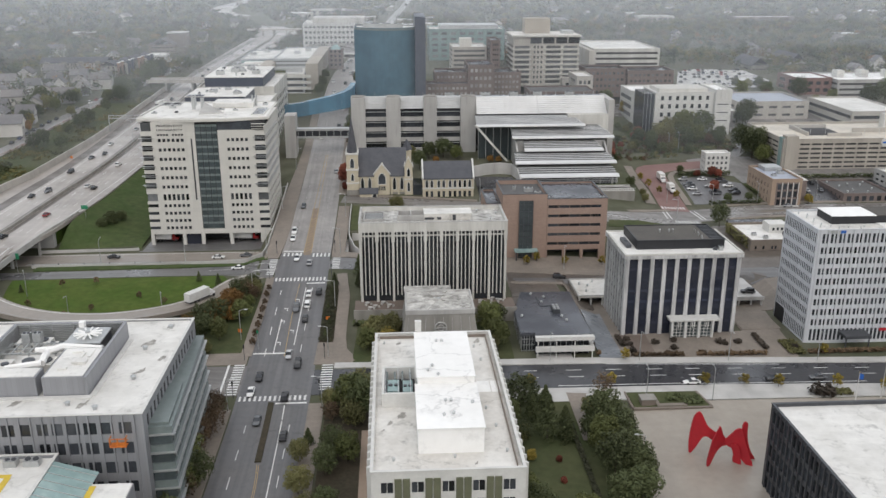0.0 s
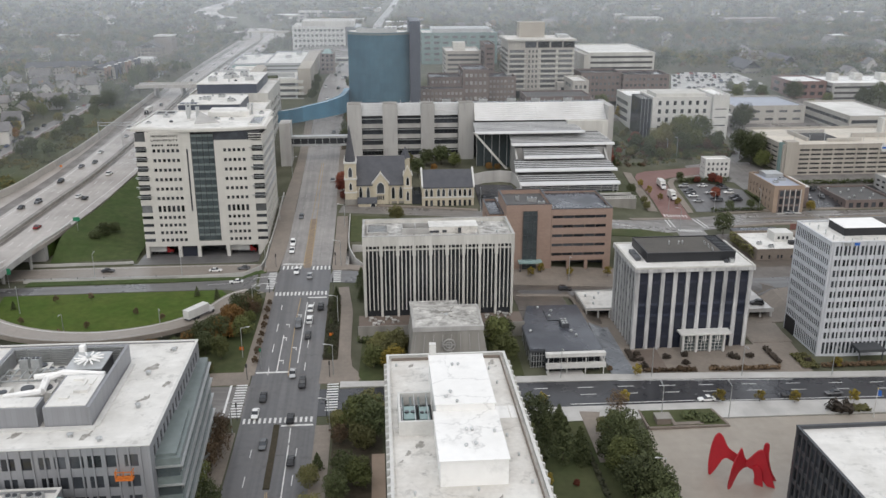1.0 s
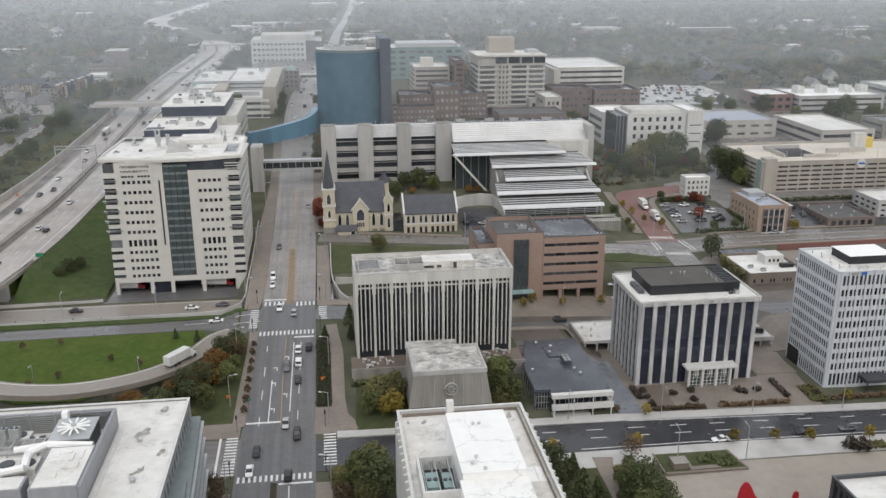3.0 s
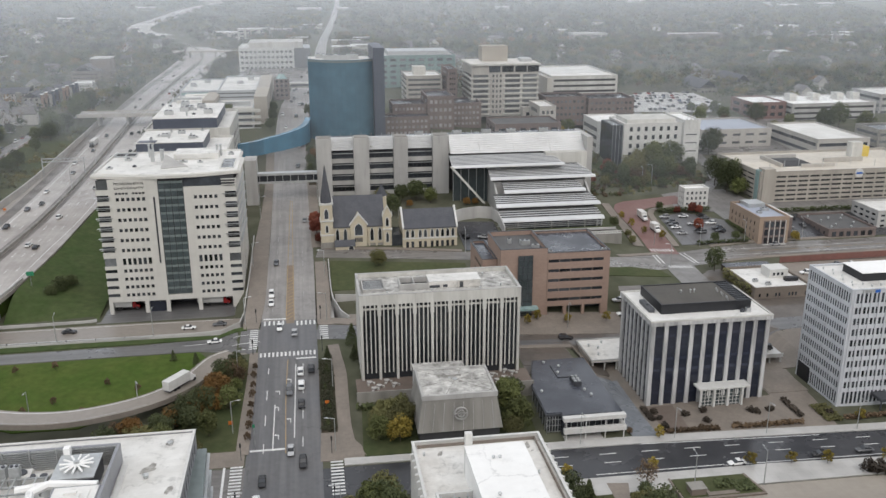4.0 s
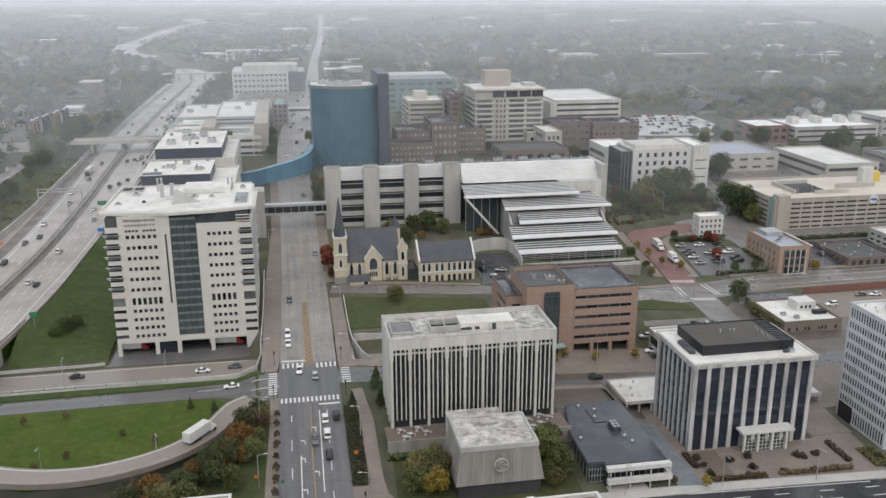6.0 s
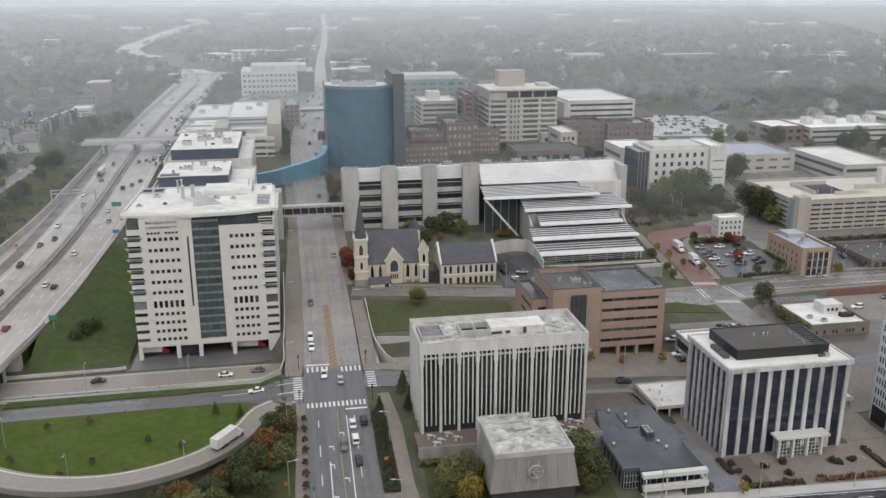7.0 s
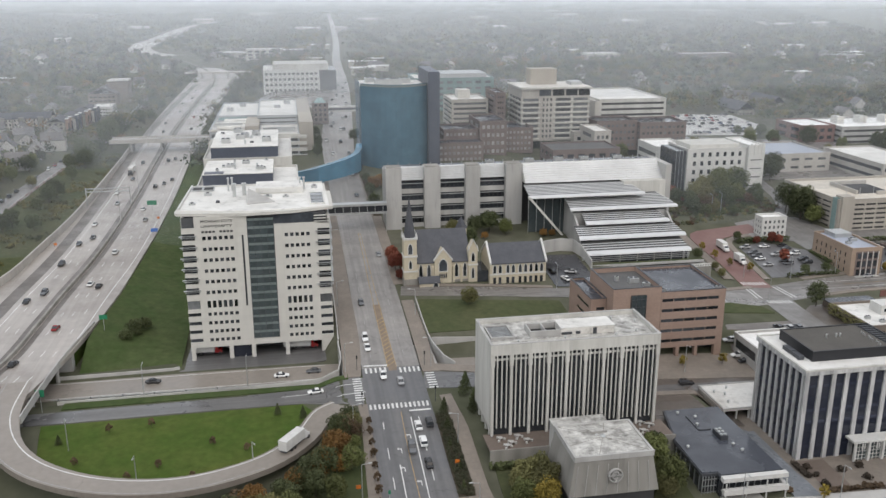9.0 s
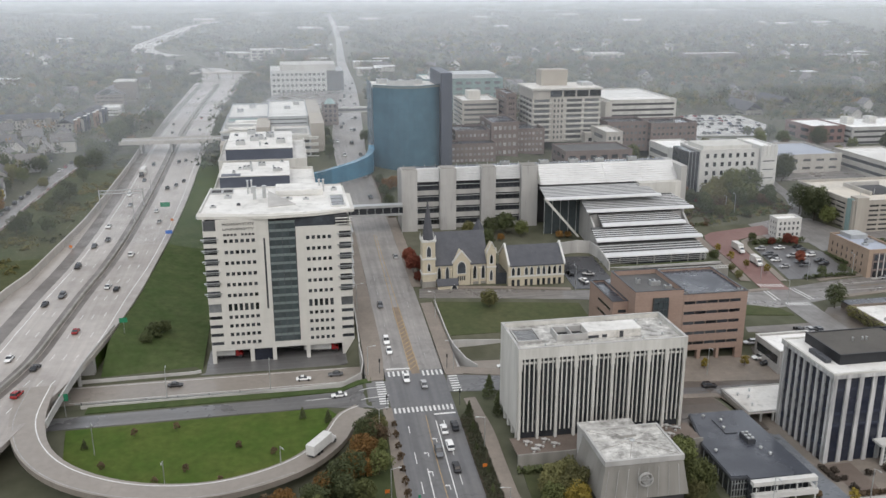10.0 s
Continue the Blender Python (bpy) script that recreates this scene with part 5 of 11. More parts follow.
for x, y, w, d, h in ((-66.4, 170.4, 2.8, 2.0, 0.6), (-69.0, 167.4, 1.8, 1.2, 0.4), (-68.4, 175.4, 2.2, 0.9, 0.4), (-65.4, 174.4, 0.7, 3.2, 0.3), (-66.9, 173.6, 0.6, 2.8, 0.3)):
    rooftop_unit(x, y, 29.02, w, d, h, ROOF_WHITE, 0)
rg = thing("service_lattice", -80, 182, 24.6, "grey steel service lattice with pipes on the roof", "pipework", "roof plant")
for k in range(7):
    part("pipe", Shape().box(-86.6 + 1.9 * k, -86.4 + 1.9 * k, 180, 185.6, 27.0, 27.2), STEEL, rg)
for k in range(3):
    part("beam", Shape().box(-87, -74.8, 180 + 2.6 * k, 180.25 + 2.6 * k, 26.7, 27.0), STEEL, rg)
for x in (-86.6, -80.9, -75.2):
    for y in (180.1, 185.3):
        part("post", Shape().box(x - 0.12, x + 0.12, y - 0.12, y + 0.12, 24.6, 26.7), STEEL, rg)
duct = thing("air_duct", -76, 179, 26, "bent white insulated air duct on the roof", "duct", "roof plant")
for a, b in (((-64.6, 179.4, 28.0), (-73.4, 180.2, 28.4)), ((-73.4, 180.2, 28.4), (-76.2, 178.4, 28.0)), ((-76.2, 178.4, 28.0), (-75.6, 173.4, 27.6)), ((-75.6, 173.4, 27.6), (-82.4, 171.6, 27.4)), ((-73.6, 181.6, 27.4), (-79.6, 180.8, 27.2))):
    part("duct_run", Shape().tube(a, b, 0.8, 0.8, 8), ROOF_CLEAN, duct)
for x, y in ((-56, 171), (-57.5, 186), (-54.5, 198), (-60, 158), (-66, 160)):
    vent(x, y, 24.5, 0.45, 0.8)
sc = thing("work_platform", -53.6, 153.8, 18, "orange hanging work platform on the grey facade", "scaffold")
part("floor", Shape().box(-56.4, -53.2, 153.2, 154.6, 18.6, 18.8), ORANGE_PAINT, sc)
for dz in (0.9, 1.7):
    part("rail", Shape().box(-56.4, -53.2, 153.2, 153.35, 18.8 + dz - 0.1, 18.8 + dz).box(-56.4, -56.25, 153.2, 154.6, 18.8 + dz - 0.1, 18.8 + dz).box(-53.35, -53.2, 153.2, 154.6, 18.8 + dz - 0.1, 18.8 + dz), ORANGE_PAINT, sc)
for x in (-56.3, -54.8, -53.3):
    part("post", Shape().box(x - 0.08, x + 0.08, 153.2, 153.36, 18.8, 20.6), ORANGE_PAINT, sc)
for x, y, r, k in ((-56, 174, 3.2, 1), (-57.5, 188.5, 3.0, 2), (-54.6, 199.5, 1.8, 3), (-63, 160.5, 2.2, 4), (-77, 161, 2.4, 5), (-52.4, 181, 1.6, 6)):
    roof_stain(t, x, y, 24.58, r, k)
# lower wing in front of it
t = thing("office_wing", -74, 140, -3, "lower white-roofed wing with a teal sloping skylight", "building")
block(t, -100, -66.5, 118, 153.5, -3, 17.5, GREY_METAL, GLASS_DARK, ROOF_WHITE, right=(cells(120, 152, 10, 0.6), [(12, 15)]), coping=WHITE_TRIM)
part("skylight", Shape().side([(-66.4, 14.7), (-58.2, 14.7), (-66.4, 17.4)], "y", 122, 151), GLASS_TEAL, t, "sloping teal glass skylight")
for k in range(12):
    part("skylight_bar", Shape().side([(-66.4, 17.4), (-58.2, 14.7), (-58.2, 14.85), (-66.4, 17.55)], "y", 123 + 2.4 * k, 123.12 + 2.4 * k), STEEL, t)
part("annex", Shape().box(-66.5, -50.5, 118, 147, -3, 14.5), GREY_METAL, t)
part("annex_roof", Shape().box(-66.3, -50.7, 118.2, 146.8, 14.5, 14.7), ROOF_WHITE, t)
part("parapet_stripe", Shape().box(-80, -73, 146.5, 147.6, 16.82, 16.9).box(-74, -72.8, 138, 146.5, 16.82, 16.9).box(-58.4, -57.2, 136, 146, 14.72, 14.8), YELLOW_PAINT, t, "yellow walkway strip")
rooftop_unit(-70.5, 151, 16.8, 3, 1.8, 1.2)
rooftop_unit(-74.5, 151, 16.8, 2.4, 1.8, 1.2)
vent(-76, 142, 16.8, 0.6, 1.6)

# black office block, near right
t = thing("office_block", 105, 130, -3, "black steel and glass office block with a white roof", "building")
block(t, 81, 135, 96, 165, -3, 17.6, DARK_METAL, GLASS_DARK, ROOF_WHITE, left=(cells(97, 164, 34, 0.62), [(-2.4 + 4.0 * i, 0.6 + 4.0 * i) for i in range(5)]), coping=DARK_METAL)
for i in range(35):
    part("mullion", Shape().box(80.75, 81, 97 + i * 1.96 - 0.12, 97 + i * 1.96 + 0.12, -3, 17.4), DARK_METAL, t)

# red abstract steel sculpture
sculpt = Shape()


def sheet(outline, feet, thick):
    """One bent steel plate: a rounded outline (x, height), standing on a line of feet (x, y)."""
    pts = list(outline)
    for _ in range(2):
        pts = [tuple(a * w + b * (1 - w) for a, b in zip(p, q)) for p, q in zip(pts, pts[1:] + pts[:1]) for w in (0.75, 0.25)]
    n = len(pts)
    where = [float(np.interp(x, [f[0] for f in feet], [f[1] for f in feet])) for x, z in pts]
    v = [(x, y + s * thick / 2, z) for s in (-1, 1) for (x, z), y in zip(pts, where)]
    tris = geometry.tessellate_polygon([[Vector((x, z, 0)) for x, z in pts]])
    sculpt.add(v, [tuple(q) for q in tris] + [tuple(n + i for i in reversed(q)) for q in tris] + [(i, (i + 1) % n, n + (i + 1) % n, n + i) for i in range(n)])


sheet([(69.1, -2.9), (68.8, 0.4), (69.0, 3.7), (69.3, 6.4), (69.9, 8.1), (70.5, 8.6), (71.1, 8.1), (71.8, 6.5), (72.3, 5.3), (73.3, 4.5), (74.5, 3.8), (75.9, 2.5), (75.3, 1.1), (73.6, 1.8), (72.5, 2.5), (71.9, 2.4), (71.3, 1.6), (70.6, -0.3), (70.0, -1.6), (69.3, -2.9)], [(57.2, 184.8), (81.2, 173.5)], 0.4)
sheet([(71.3, -3.0), (71.0, -1.6), (71.4, 0.8), (71.9, 2.8), (72.4, 4.4), (73.2, 5.2), (73.6, 6.0), (74.3, 6.9), (74.9, 5.6), (75.4, 4.0), (77.2, 1.8), (77.0, 0.5), (75.8, 1.0), (74.7, 0.8), (73.7, 0.0), (72.9, -1.2), (71.9, -3.0)], [(59.4, 164.9), (83.4, 180.9)], 0.4)
sheet([(75.7, 1.8), (76.5, 2.9), (77.3, 4.4), (78.1, 5.9), (79.1, 6.6), (79.6, 4.3), (80.3, 2.1), (81.2, -0.5), (82.0, -3.0), (80.8, -2.9), (79.6, -1.6), (78.7, 0.0), (77.6, 0.8), (76.6, 1.1)], [(69.6, 180.4), (93.6, 164)], 0.4)
sheet([(80.0, 5.0), (80.2, 6.7), (80.7, 7.1), (81.2, 6.8), (81.2, 4.1), (81.6, 1.7), (82.4, -0.6), (83.7, -2.6), (83.1, -3.0), (82.0, -2.4), (80.9, -0.4), (80.1, 2.3)], [(71.5, 178.6), (95.5, 171.4)], 0.4)
sheet([(77.1, 1.6), (78.1, 2.5), (78.9, 1.6), (79.1, -0.7), (79.4, -2.6), (78.8, -3.0), (78.0, -2.7), (77.8, -1.9), (77.9, -0.2)], [(66.8, 184.6), (90.8, 162.2)], 0.4)
solid("sculpture", sculpt, RED_PAINT, "large red painted abstract steel sculpture on the plaza", "sculpture")

# white-ribbed office block with black glass
t = thing("office_block", 12.5, 272, 5, "white-ribbed office block with tall black window strips", "building")
X0, X1, Y0, Y1, ZB, ZT = -11.3, 35.3, 260.3, 279.4, 4.6, 31.6
part("core", Shape().box(X0 + 1.0, X1 - 1.0, Y0 + 0.75, Y1 - 1, ZB, 29.8), GLASS_DARK, t, "black glass wall")
part("top_band", Shape().ring(X0, X1, Y0, Y1, 0.6, 28.6, ZT), STONE_WHITE, t)
part("side_wall", Shape().box(X0, X0 + 0.6, Y0 + 0.7, Y1, 7.4, 28.6), STONE_WHITE, t)
part("side_wall", Shape().box(X1 - 0.6, X1, Y0 + 0.7, Y1, 7.4, 28.6), STONE_WHITE, t)
part("back_wall", Shape().box(X0 + 0.6, X1 - 0.6, Y1 - 0.6, Y1, 7.4, 28.6), STONE_WHITE, t)
part("band_beam", Shape().box(X0 + 1, X1 - 1, Y0 + 0.45, Y0 + 0.75, 27.0, 27.5), STONE_WHITE, t)
for i in range(10):
    x = X0 + 0.55 + (X1 - X0 - 1.1) * i / 9
    part("column", Shape().box(x - 0.36, x + 0.36, Y0 - 0.15, Y0 + 0.6, ZB, 28.6), STONE_WHITE, t)
    part("column_capital", Shape().box(x - 0.55, x + 0.55, Y0 - 0.1, Y0 + 0.55, 25.4, 28.6), STONE_WHITE, t)
    if i < 9:
        for k in range(1, 4):
            xx = x + (X1 - X0 - 1.1) / 9 * k / 4
            part("rib", Shape().box(xx - 0.16, xx + 0.16, Y0 + 0.1, Y0 + 0.5, 7.6, 28.6), STONE_WHITE, t)
for i in range(5):
    y = Y0 + 2 + i * 4.25
    part("side_column", Shape().box(X0 + 0.1, X0 + 1.0, y - 0.5, y + 0.5, ZB, 9), STONE_WHITE, t)
part("roof", Shape().box(X0 + 0.6, X1 - 0.6, Y0 + 0.6, Y1 - 0.6, 30.0, 30.4), ROOF_STAINED, t)
part("rim", Shape().ring(X0 - 0.06, X1 + 0.06, Y0 - 0.06, Y1 + 0.06, 0.72, ZT, ZT + 0.12), STONE_GREY, t)
part("plant_room", Shape().box(9.4, 24.4, 266.4, 272.6, 30.4, 32.5), ROOF_GRIMY, t, "stained white plant room")
part("plant_roof", Shape().box(9.3, 24.6, 266.3, 272.8, 32.5, 32.62), ROOF_WHITE, t)
part("plant_wall", Shape().box(0.8, 9.4, 266.4, 266.8, 30.4, 32.2).box(0.8, 1.2, 266.8, 272.6, 30.4, 32.2).box(1.2, 9.4, 272.2, 272.6, 30.4, 32.2).box(5.0, 5.3, 266.8, 272.2, 31.0, 32.2), STONE_GREY, t)
part("plant_opening", Shape().box(1.2, 9.4, 266.8, 272.2, 30.42, 30.55), GLASS_DARK, t)
part("plant_louvre", Shape().box(9.5, 12.5, 266.25, 266.4, 30.7, 31.4).box(13.5, 14.8, 266.25, 266.4, 30.7, 31.5).box(18.4, 19.4, 266.2, 266.4, 30.5, 32.2), DARK_METAL, t)
for x, y in ((24, 264), (27, 276), (30.5, 266), (33, 273), (-3, 264), (10, 264.5), (18, 276.5)):
    vent(x, y, 30.4, 0.25, 0.6)
part("roof_seam", Shape().box(-10, 35, 264.6, 264.85, 30.4, 30.52).box(25, 25.25, 261.2, 278.4, 30.4, 30.52), STONE_WHITE, t)
part("grille_kerb", Shape().ring(-9.9, -3.3, 266.6, 275.4, 0.4, 30.4, 31.1), STONE_GREY, t)
part("roof_grille", Shape().box(-9.4, -3.8, 267.1, 274.9, 30.41, 30.7), DARK_METAL, t)
for i in range(8):
    part("grille_bar", Shape().box(-9.3, -3.9, 267.6 + 0.9 * i, 267.8 + 0.9 * i, 30.7, 30.9), STEEL, t)

# tapered concrete hall
t = thing("concrete_hall", 12, 241, 4, "tapered grey concrete hall with stained flat roof and emblem", "building")
v = [(1.3, 231.0, 3.6), (23.9, 231.0, 3.6), (23.9, 249.6, 3.6), (1.3, 249.6, 3.6), (2.8, 232.2, 12.4), (22.4, 232.2, 12.4), (22.4, 248.2, 12.4), (2.8, 248.2, 12.4)]
part("wall", Shape().add(v, [(0, 1, 5, 4), (1, 2, 6, 5), (2, 3, 7, 6), (3, 0, 4, 7), (4, 5, 6, 7)]), STONE_DARKGREY, t)
part("plinth", Shape().box(2, 23.2, 231.8, 249, -2, 3.6), INTERIOR, t)
part("rim", Shape().ring(2.6, 22.6, 232.0, 248.4, 0.6, 12.4, 13.75), STONE_GREY, t)
part("roof", Shape().add([(3.2, 232.6, 12.5), (22.0, 232.6, 12.5), (22.0, 247.8, 12.5), (3.2, 247.8, 12.5), (3.2, 232.6, 13.5), (22.0, 232.6, 13.5), (22.0, 247.8, 13.5), (3.2, 247.8, 13.5), (12.6, 240.4, 13.9)], [(3, 2, 1, 0), (0, 1, 5, 4), (1, 2, 6, 5), (2, 3, 7, 6), (3, 0, 4, 7), (4, 5, 8), (5, 6, 8), (6, 7, 8), (7, 4, 8)]), ROOF_STAINED, t)
for k, (x, y) in enumerate(((3.3, 232.7), (9, 232.7), (16, 232.7), (21.9, 232.7), (21.9, 238), (21.9, 243), (21.9, 247.7), (15.5, 247.7), (9, 247.7), (3.3, 247.7), (3.3, 243), (3.3, 238))):
    part("roof_seam", Shape().tube((x, y, 13.48), (12.6, 240.4, 13.92), 0.11, 0.05, 5), STONE_DARKGREY if k % 2 else STONE_WHITE, t)
vent(12.6, 240.4, 13.6, 0.5, 0.5)
vent(11.4, 241.6, 13.4, 0.3, 0.4)
part("roof_box", Shape().box(10.4, 14.6, 242.4, 243.2, 13.3, 13.9).box(13.4, 14.4, 238.6, 239.4, 13.4, 13.9), STONE_DARKGREY, t)
part("link", Shape().box(2.6, 16.6, 248.5, 252.2, 3, 13.2), STONE_GREY, t)
part("link_roof", Shape().box(2.4, 16.8, 248.5, 252.4, 13.2, 13.6), ROOF_STAINED, t)
em = Shape()
for a, b, r in ((1.55, 1.8, 24), (0.8, 1.05, 16)):
    for i in range(r):
        p, q = 2 * math.pi * i / r, 2 * math.pi * (i + 1) / r
        em.add([(12.7 + rr * math.cos(w), yy, 8.6 + rr * math.sin(w)) for yy in (230.7, 231.4) for rr, w in ((a, p), (b, p), (b, q), (a, q))], [(0, 1, 2, 3), (4, 7, 6, 5), (0, 4, 5, 1), (1, 5, 6, 2), (2, 6, 7, 3), (3, 7, 4, 0)])
em.box(11.2, 14.2, 230.8, 231.3, 8.45, 8.75).box(12.55, 12.85, 230.8, 231.3, 7.1, 10.1)
part("emblem", em, STONE_GREY, t, "round carved emblem")
for i in range(8):
    x0, x1 = 2.4 + 2.72 * i, 3.4 + 2.5 * i
    part("joint_rib", Shape().add([(x0, 231.06, 3.8), (x0 + 0.12, 231.06, 3.8), (x1 + 0.12, 231.62, 11.6), (x1, 231.62, 11.6), (x0, 230.98, 3.8), (x0 + 0.12, 230.98, 3.8), (x1 + 0.12, 231.52, 11.6), (x1, 231.52, 11.6)], [(4, 5, 6, 7), (0, 4, 7, 3), (1, 2, 6, 5), (0, 1, 5, 4), (3, 7, 6, 2)]), STONE_GREY, t)

# low dark-roofed office
t = thing("low_office", 47, 246, -1, "low office with a dark grey roof and white fascia bands", "building")
part("body", Shape().prism([(36.6, 234.2), (40.4, 233.6), (40.4, 231.8), (56.2, 231.6), (56.4, 266), (41.2, 266.2), (36.8, 250)], -2, 4.4), GLASS_DARK, t, "dark glass wall")
roofl = [(36.1, 233.4), (40.2, 233.2), (40.2, 231.6), (57.2, 231.4), (57.2, 266.8), (40.7, 267), (36.5, 250)]
part("roof_edge", Shape().prism(roofl, 4.2, 4.95), DARK_METAL, t)
part("roof", Shape().prism([(36.4, 233.8), (40.5, 233.6), (40.5, 232), (56.9, 231.8), (56.9, 266.4), (41, 266.6), (36.8, 249.9)], 4.95, 5.2), ROOF_GREY, t)
part("fascia", Shape().box(40.2, 57.4, 229.8, 231.4, 4.1, 5.25), WHITE_TRIM, t, "white fascia band")
part("balcony_band", Shape().box(40.2, 57.4, 229.0, 230.2, 1.0, 2.4).box(56.4, 57.4, 230.2, 236, 1.0, 2.4), WHITE_TRIM, t, "white balcony band")
part("balcony_floor", Shape().box(40.6, 56.4, 230.2, 231.6, 1.0, 1.3), STONE_GREY, t)
part("base", Shape().box(40.5, 51, 228.6, 231.4, -2, -0.7), CONCRETE_PALE, t)
for x in (40.8, 46.2, 51.6, 56.8):
    part("balcony_post", Shape().box(x - 0.12, x + 0.12, 229.2, 229.5, -1.8, 4.1), WHITE_TRIM, t)
for i in range(6):
    part("mullion", Shape().box(36.5 + i * 0.78, 36.65 + i * 0.78, 233.3, 233.6, -1.6, 4.2), STEEL, t)
for i in range(3):
    part("transom", Shape().box(36.5, 40.5, 233.3, 233.5, -0.4 + 1.8 * i, -0.25 + 1.8 * i), STEEL, t)
for i in range(10):
    part("mullion", Shape().box(41 + i * 1.68, 41.12 + i * 1.68, 231.4, 231.6, -0.6, 4.1), STEEL, t)
for i in range(6):
    part("side_mullion", Shape().box(36.4, 36.62, 235 + i * 2.7, 235.2 + i * 2.7, -2, 4.2), STEEL, t)
hv = thing("rooftop_unit", 49.5, 250.5, 5.2, "dark six-fan cooling unit on the roof", "air conditioner", "roof plant")
part("casing", Shape().box(48.4, 50.6, 247.8, 252.4, 5.2, 6.5), DARK_METAL, hv)
for i in range(2):
    for k in range(3):
        part("fan", Shape().tube((48.95 + 1.1 * i, 248.6 + 1.5 * k, 6.5), (48.95 + 1.1 * i, 248.6 + 1.5 * k, 6.75), 0.46, 0.44, 12), STEEL, hv)
part("service_duct", Shape().box(45.2, 45.5, 254, 262, 5.2, 5.45).box(45.5, 48.6, 253.8, 254.1, 5.2, 5.45), DARK_METAL, t)
for x, y in ((51.5, 242), (50.6, 245.2), (47.6, 261.2), (43.8, 264.2), (38.4, 246), (46.2, 257)):
    vent(x, y, 5.2, 0.35, 0.5)

# dark glass office with marble piers and the three-figure sign
t = thing("office_block", 88.5, 258, -1, "dark glass office tower with white marble piers and black rooftop", "building")
X0, X1, Y0, Y1, ZB, ZT = 69.4, 105.0, 245.3, 269.3, -1.8, 24.8
part("core", Shape().box(X0 + 0.5, X1 - 0.5, Y0 + 0.5, Y1 - 0.5, ZB, 23.8), GLASS_NAVY, t, "navy-black glass wall")
for i in range(10):
    x = X0 + 0.6 + (X1 - X0 - 1.2) * i / 9
    part("pier", Shape().box(x - 0.6, x + 0.6, Y0, Y0 + 0.5, ZB, 23.4), MARBLE, t)
    part("pier", Shape().box(x - 0.6, x + 0.6, Y1 - 0.5, Y1, ZB, 23.4), MARBLE, t)
for i in range(8):
    y = Y0 + 1.4 + (Y1 - Y0 - 2.8) * i / 7
    part("pier", Shape().box(X0, X0 + 0.5, y - 0.45, y + 0.45, ZB, 23.4), MARBLE, t)
    part("pier", Shape().box(X1 - 0.5, X1, y - 0.45, y + 0.45, ZB, 23.4), MARBLE, t)
for i in range(6):
    z = 2 + 3.5 * i
    part("spandrel", Shape().box(X0 + 0.7, X1 - 0.7, Y0 + 0.38, Y0 + 0.49, z, z + 0.9), GLASS_NAVY, t)
    part("spandrel", Shape().box(X0 + 0.38, X0 + 0.49, Y0 + 0.9, Y1 - 0.9, z, z + 0.9), GLASS_NAVY, t)
part("cornice", Shape().box(X0 - 0.5, X1 + 0.5, Y0 - 0.5, Y1 + 0.5, 23.4, 24.5), MARBLE, t)
part("roof", Shape().box(X0 + 0.2, X1 - 0.2, Y0 + 0.2, Y1 - 0.2, 24.5, 24.7), ROOF_WHITE, t)
part("rim", Shape().ring(X0 - 0.5, X1 + 0.5, Y0 - 0.5, Y1 + 0.5, 0.6, 24.5, 24.95), STONE_WHITE, t)
part("penthouse", Shape().box(74.0, 101.2, 250.3, 266.6, 24.4, 27.3), BLACK_METAL, t, "black metal penthouse")
part("penthouse_roof", Shape().box(74.3, 97, 250.6, 266.3, 27.3, 27.42), ROOF_BROWN, t)
part("penthouse_rim", Shape().ring(73.9, 101.3, 250.2, 266.7, 0.4, 27.3, 27.65), BLACK_METAL, t)
for k in range(10):
    part("grille_bar", Shape().box(97.2, 100.8, 251.2 + 1.5 * k, 251.6 + 1.5 * k, 27.3, 27.6), DARK_METAL, t)
for k in range(9):
    part("duct_bend", Shape().tube((94.6 + 0.25 * (k % 3), 251.6 + 1.1 * k, 27.42), (94.6 + 0.25 * (k % 3), 251.6 + 1.1 * k, 28.0), 0.16, 0.16, 6), STEEL, t)
rooftop_unit(71.9, 256, 24.7, 1.6, 8, 1.1, DARK_METAL, 1)
rooftop_unit(99.4, 248.4, 24.7, 1.3, 1.1, 1.3, STEEL, 1)
rooftop_unit(97.8, 248.6, 24.7, 1.1, 0.9, 0.8, DARK_METAL, 1)
for x in (83.4, 86.4, 87.6):
    vent(x, 259, 27.42, 0.2, 0.9)
part("canopy", Shape().box(83.3, 98.9, 241.4, 245.3, 4.2, 4.8), WHITE_TRIM, t, "white entrance canopy")
for x in (84.3, 88.4, 92.6, 96.9):
    part("canopy_column", Shape().box(x - 0.3, x + 0.3, 241.7, 242.3, -1.8, 4.2), WHITE_TRIM, t)
for i in range(3):
    x = 84.8 + 4.25 * i
    part("entrance_glass", Shape().box(x, x + 3.4, 242.6, 242.7, -1.8, 4.1), GLASS_GREEN, t, "pale glazed entrance screen")
    for k in range(4):
        part("entrance_bar", Shape().box(x + 1.1 * k - 0.06, x + 1.1 * k + 0.06, 242.45, 242.6, -1.8, 4.1), WHITE_TRIM, t)
    for k in range(4):
        part("entrance_bar", Shape().box(x, x + 3.4, 242.46, 242.6, -1.0 + 1.1 * k, -0.9 + 1.1 * k), WHITE_TRIM, t)


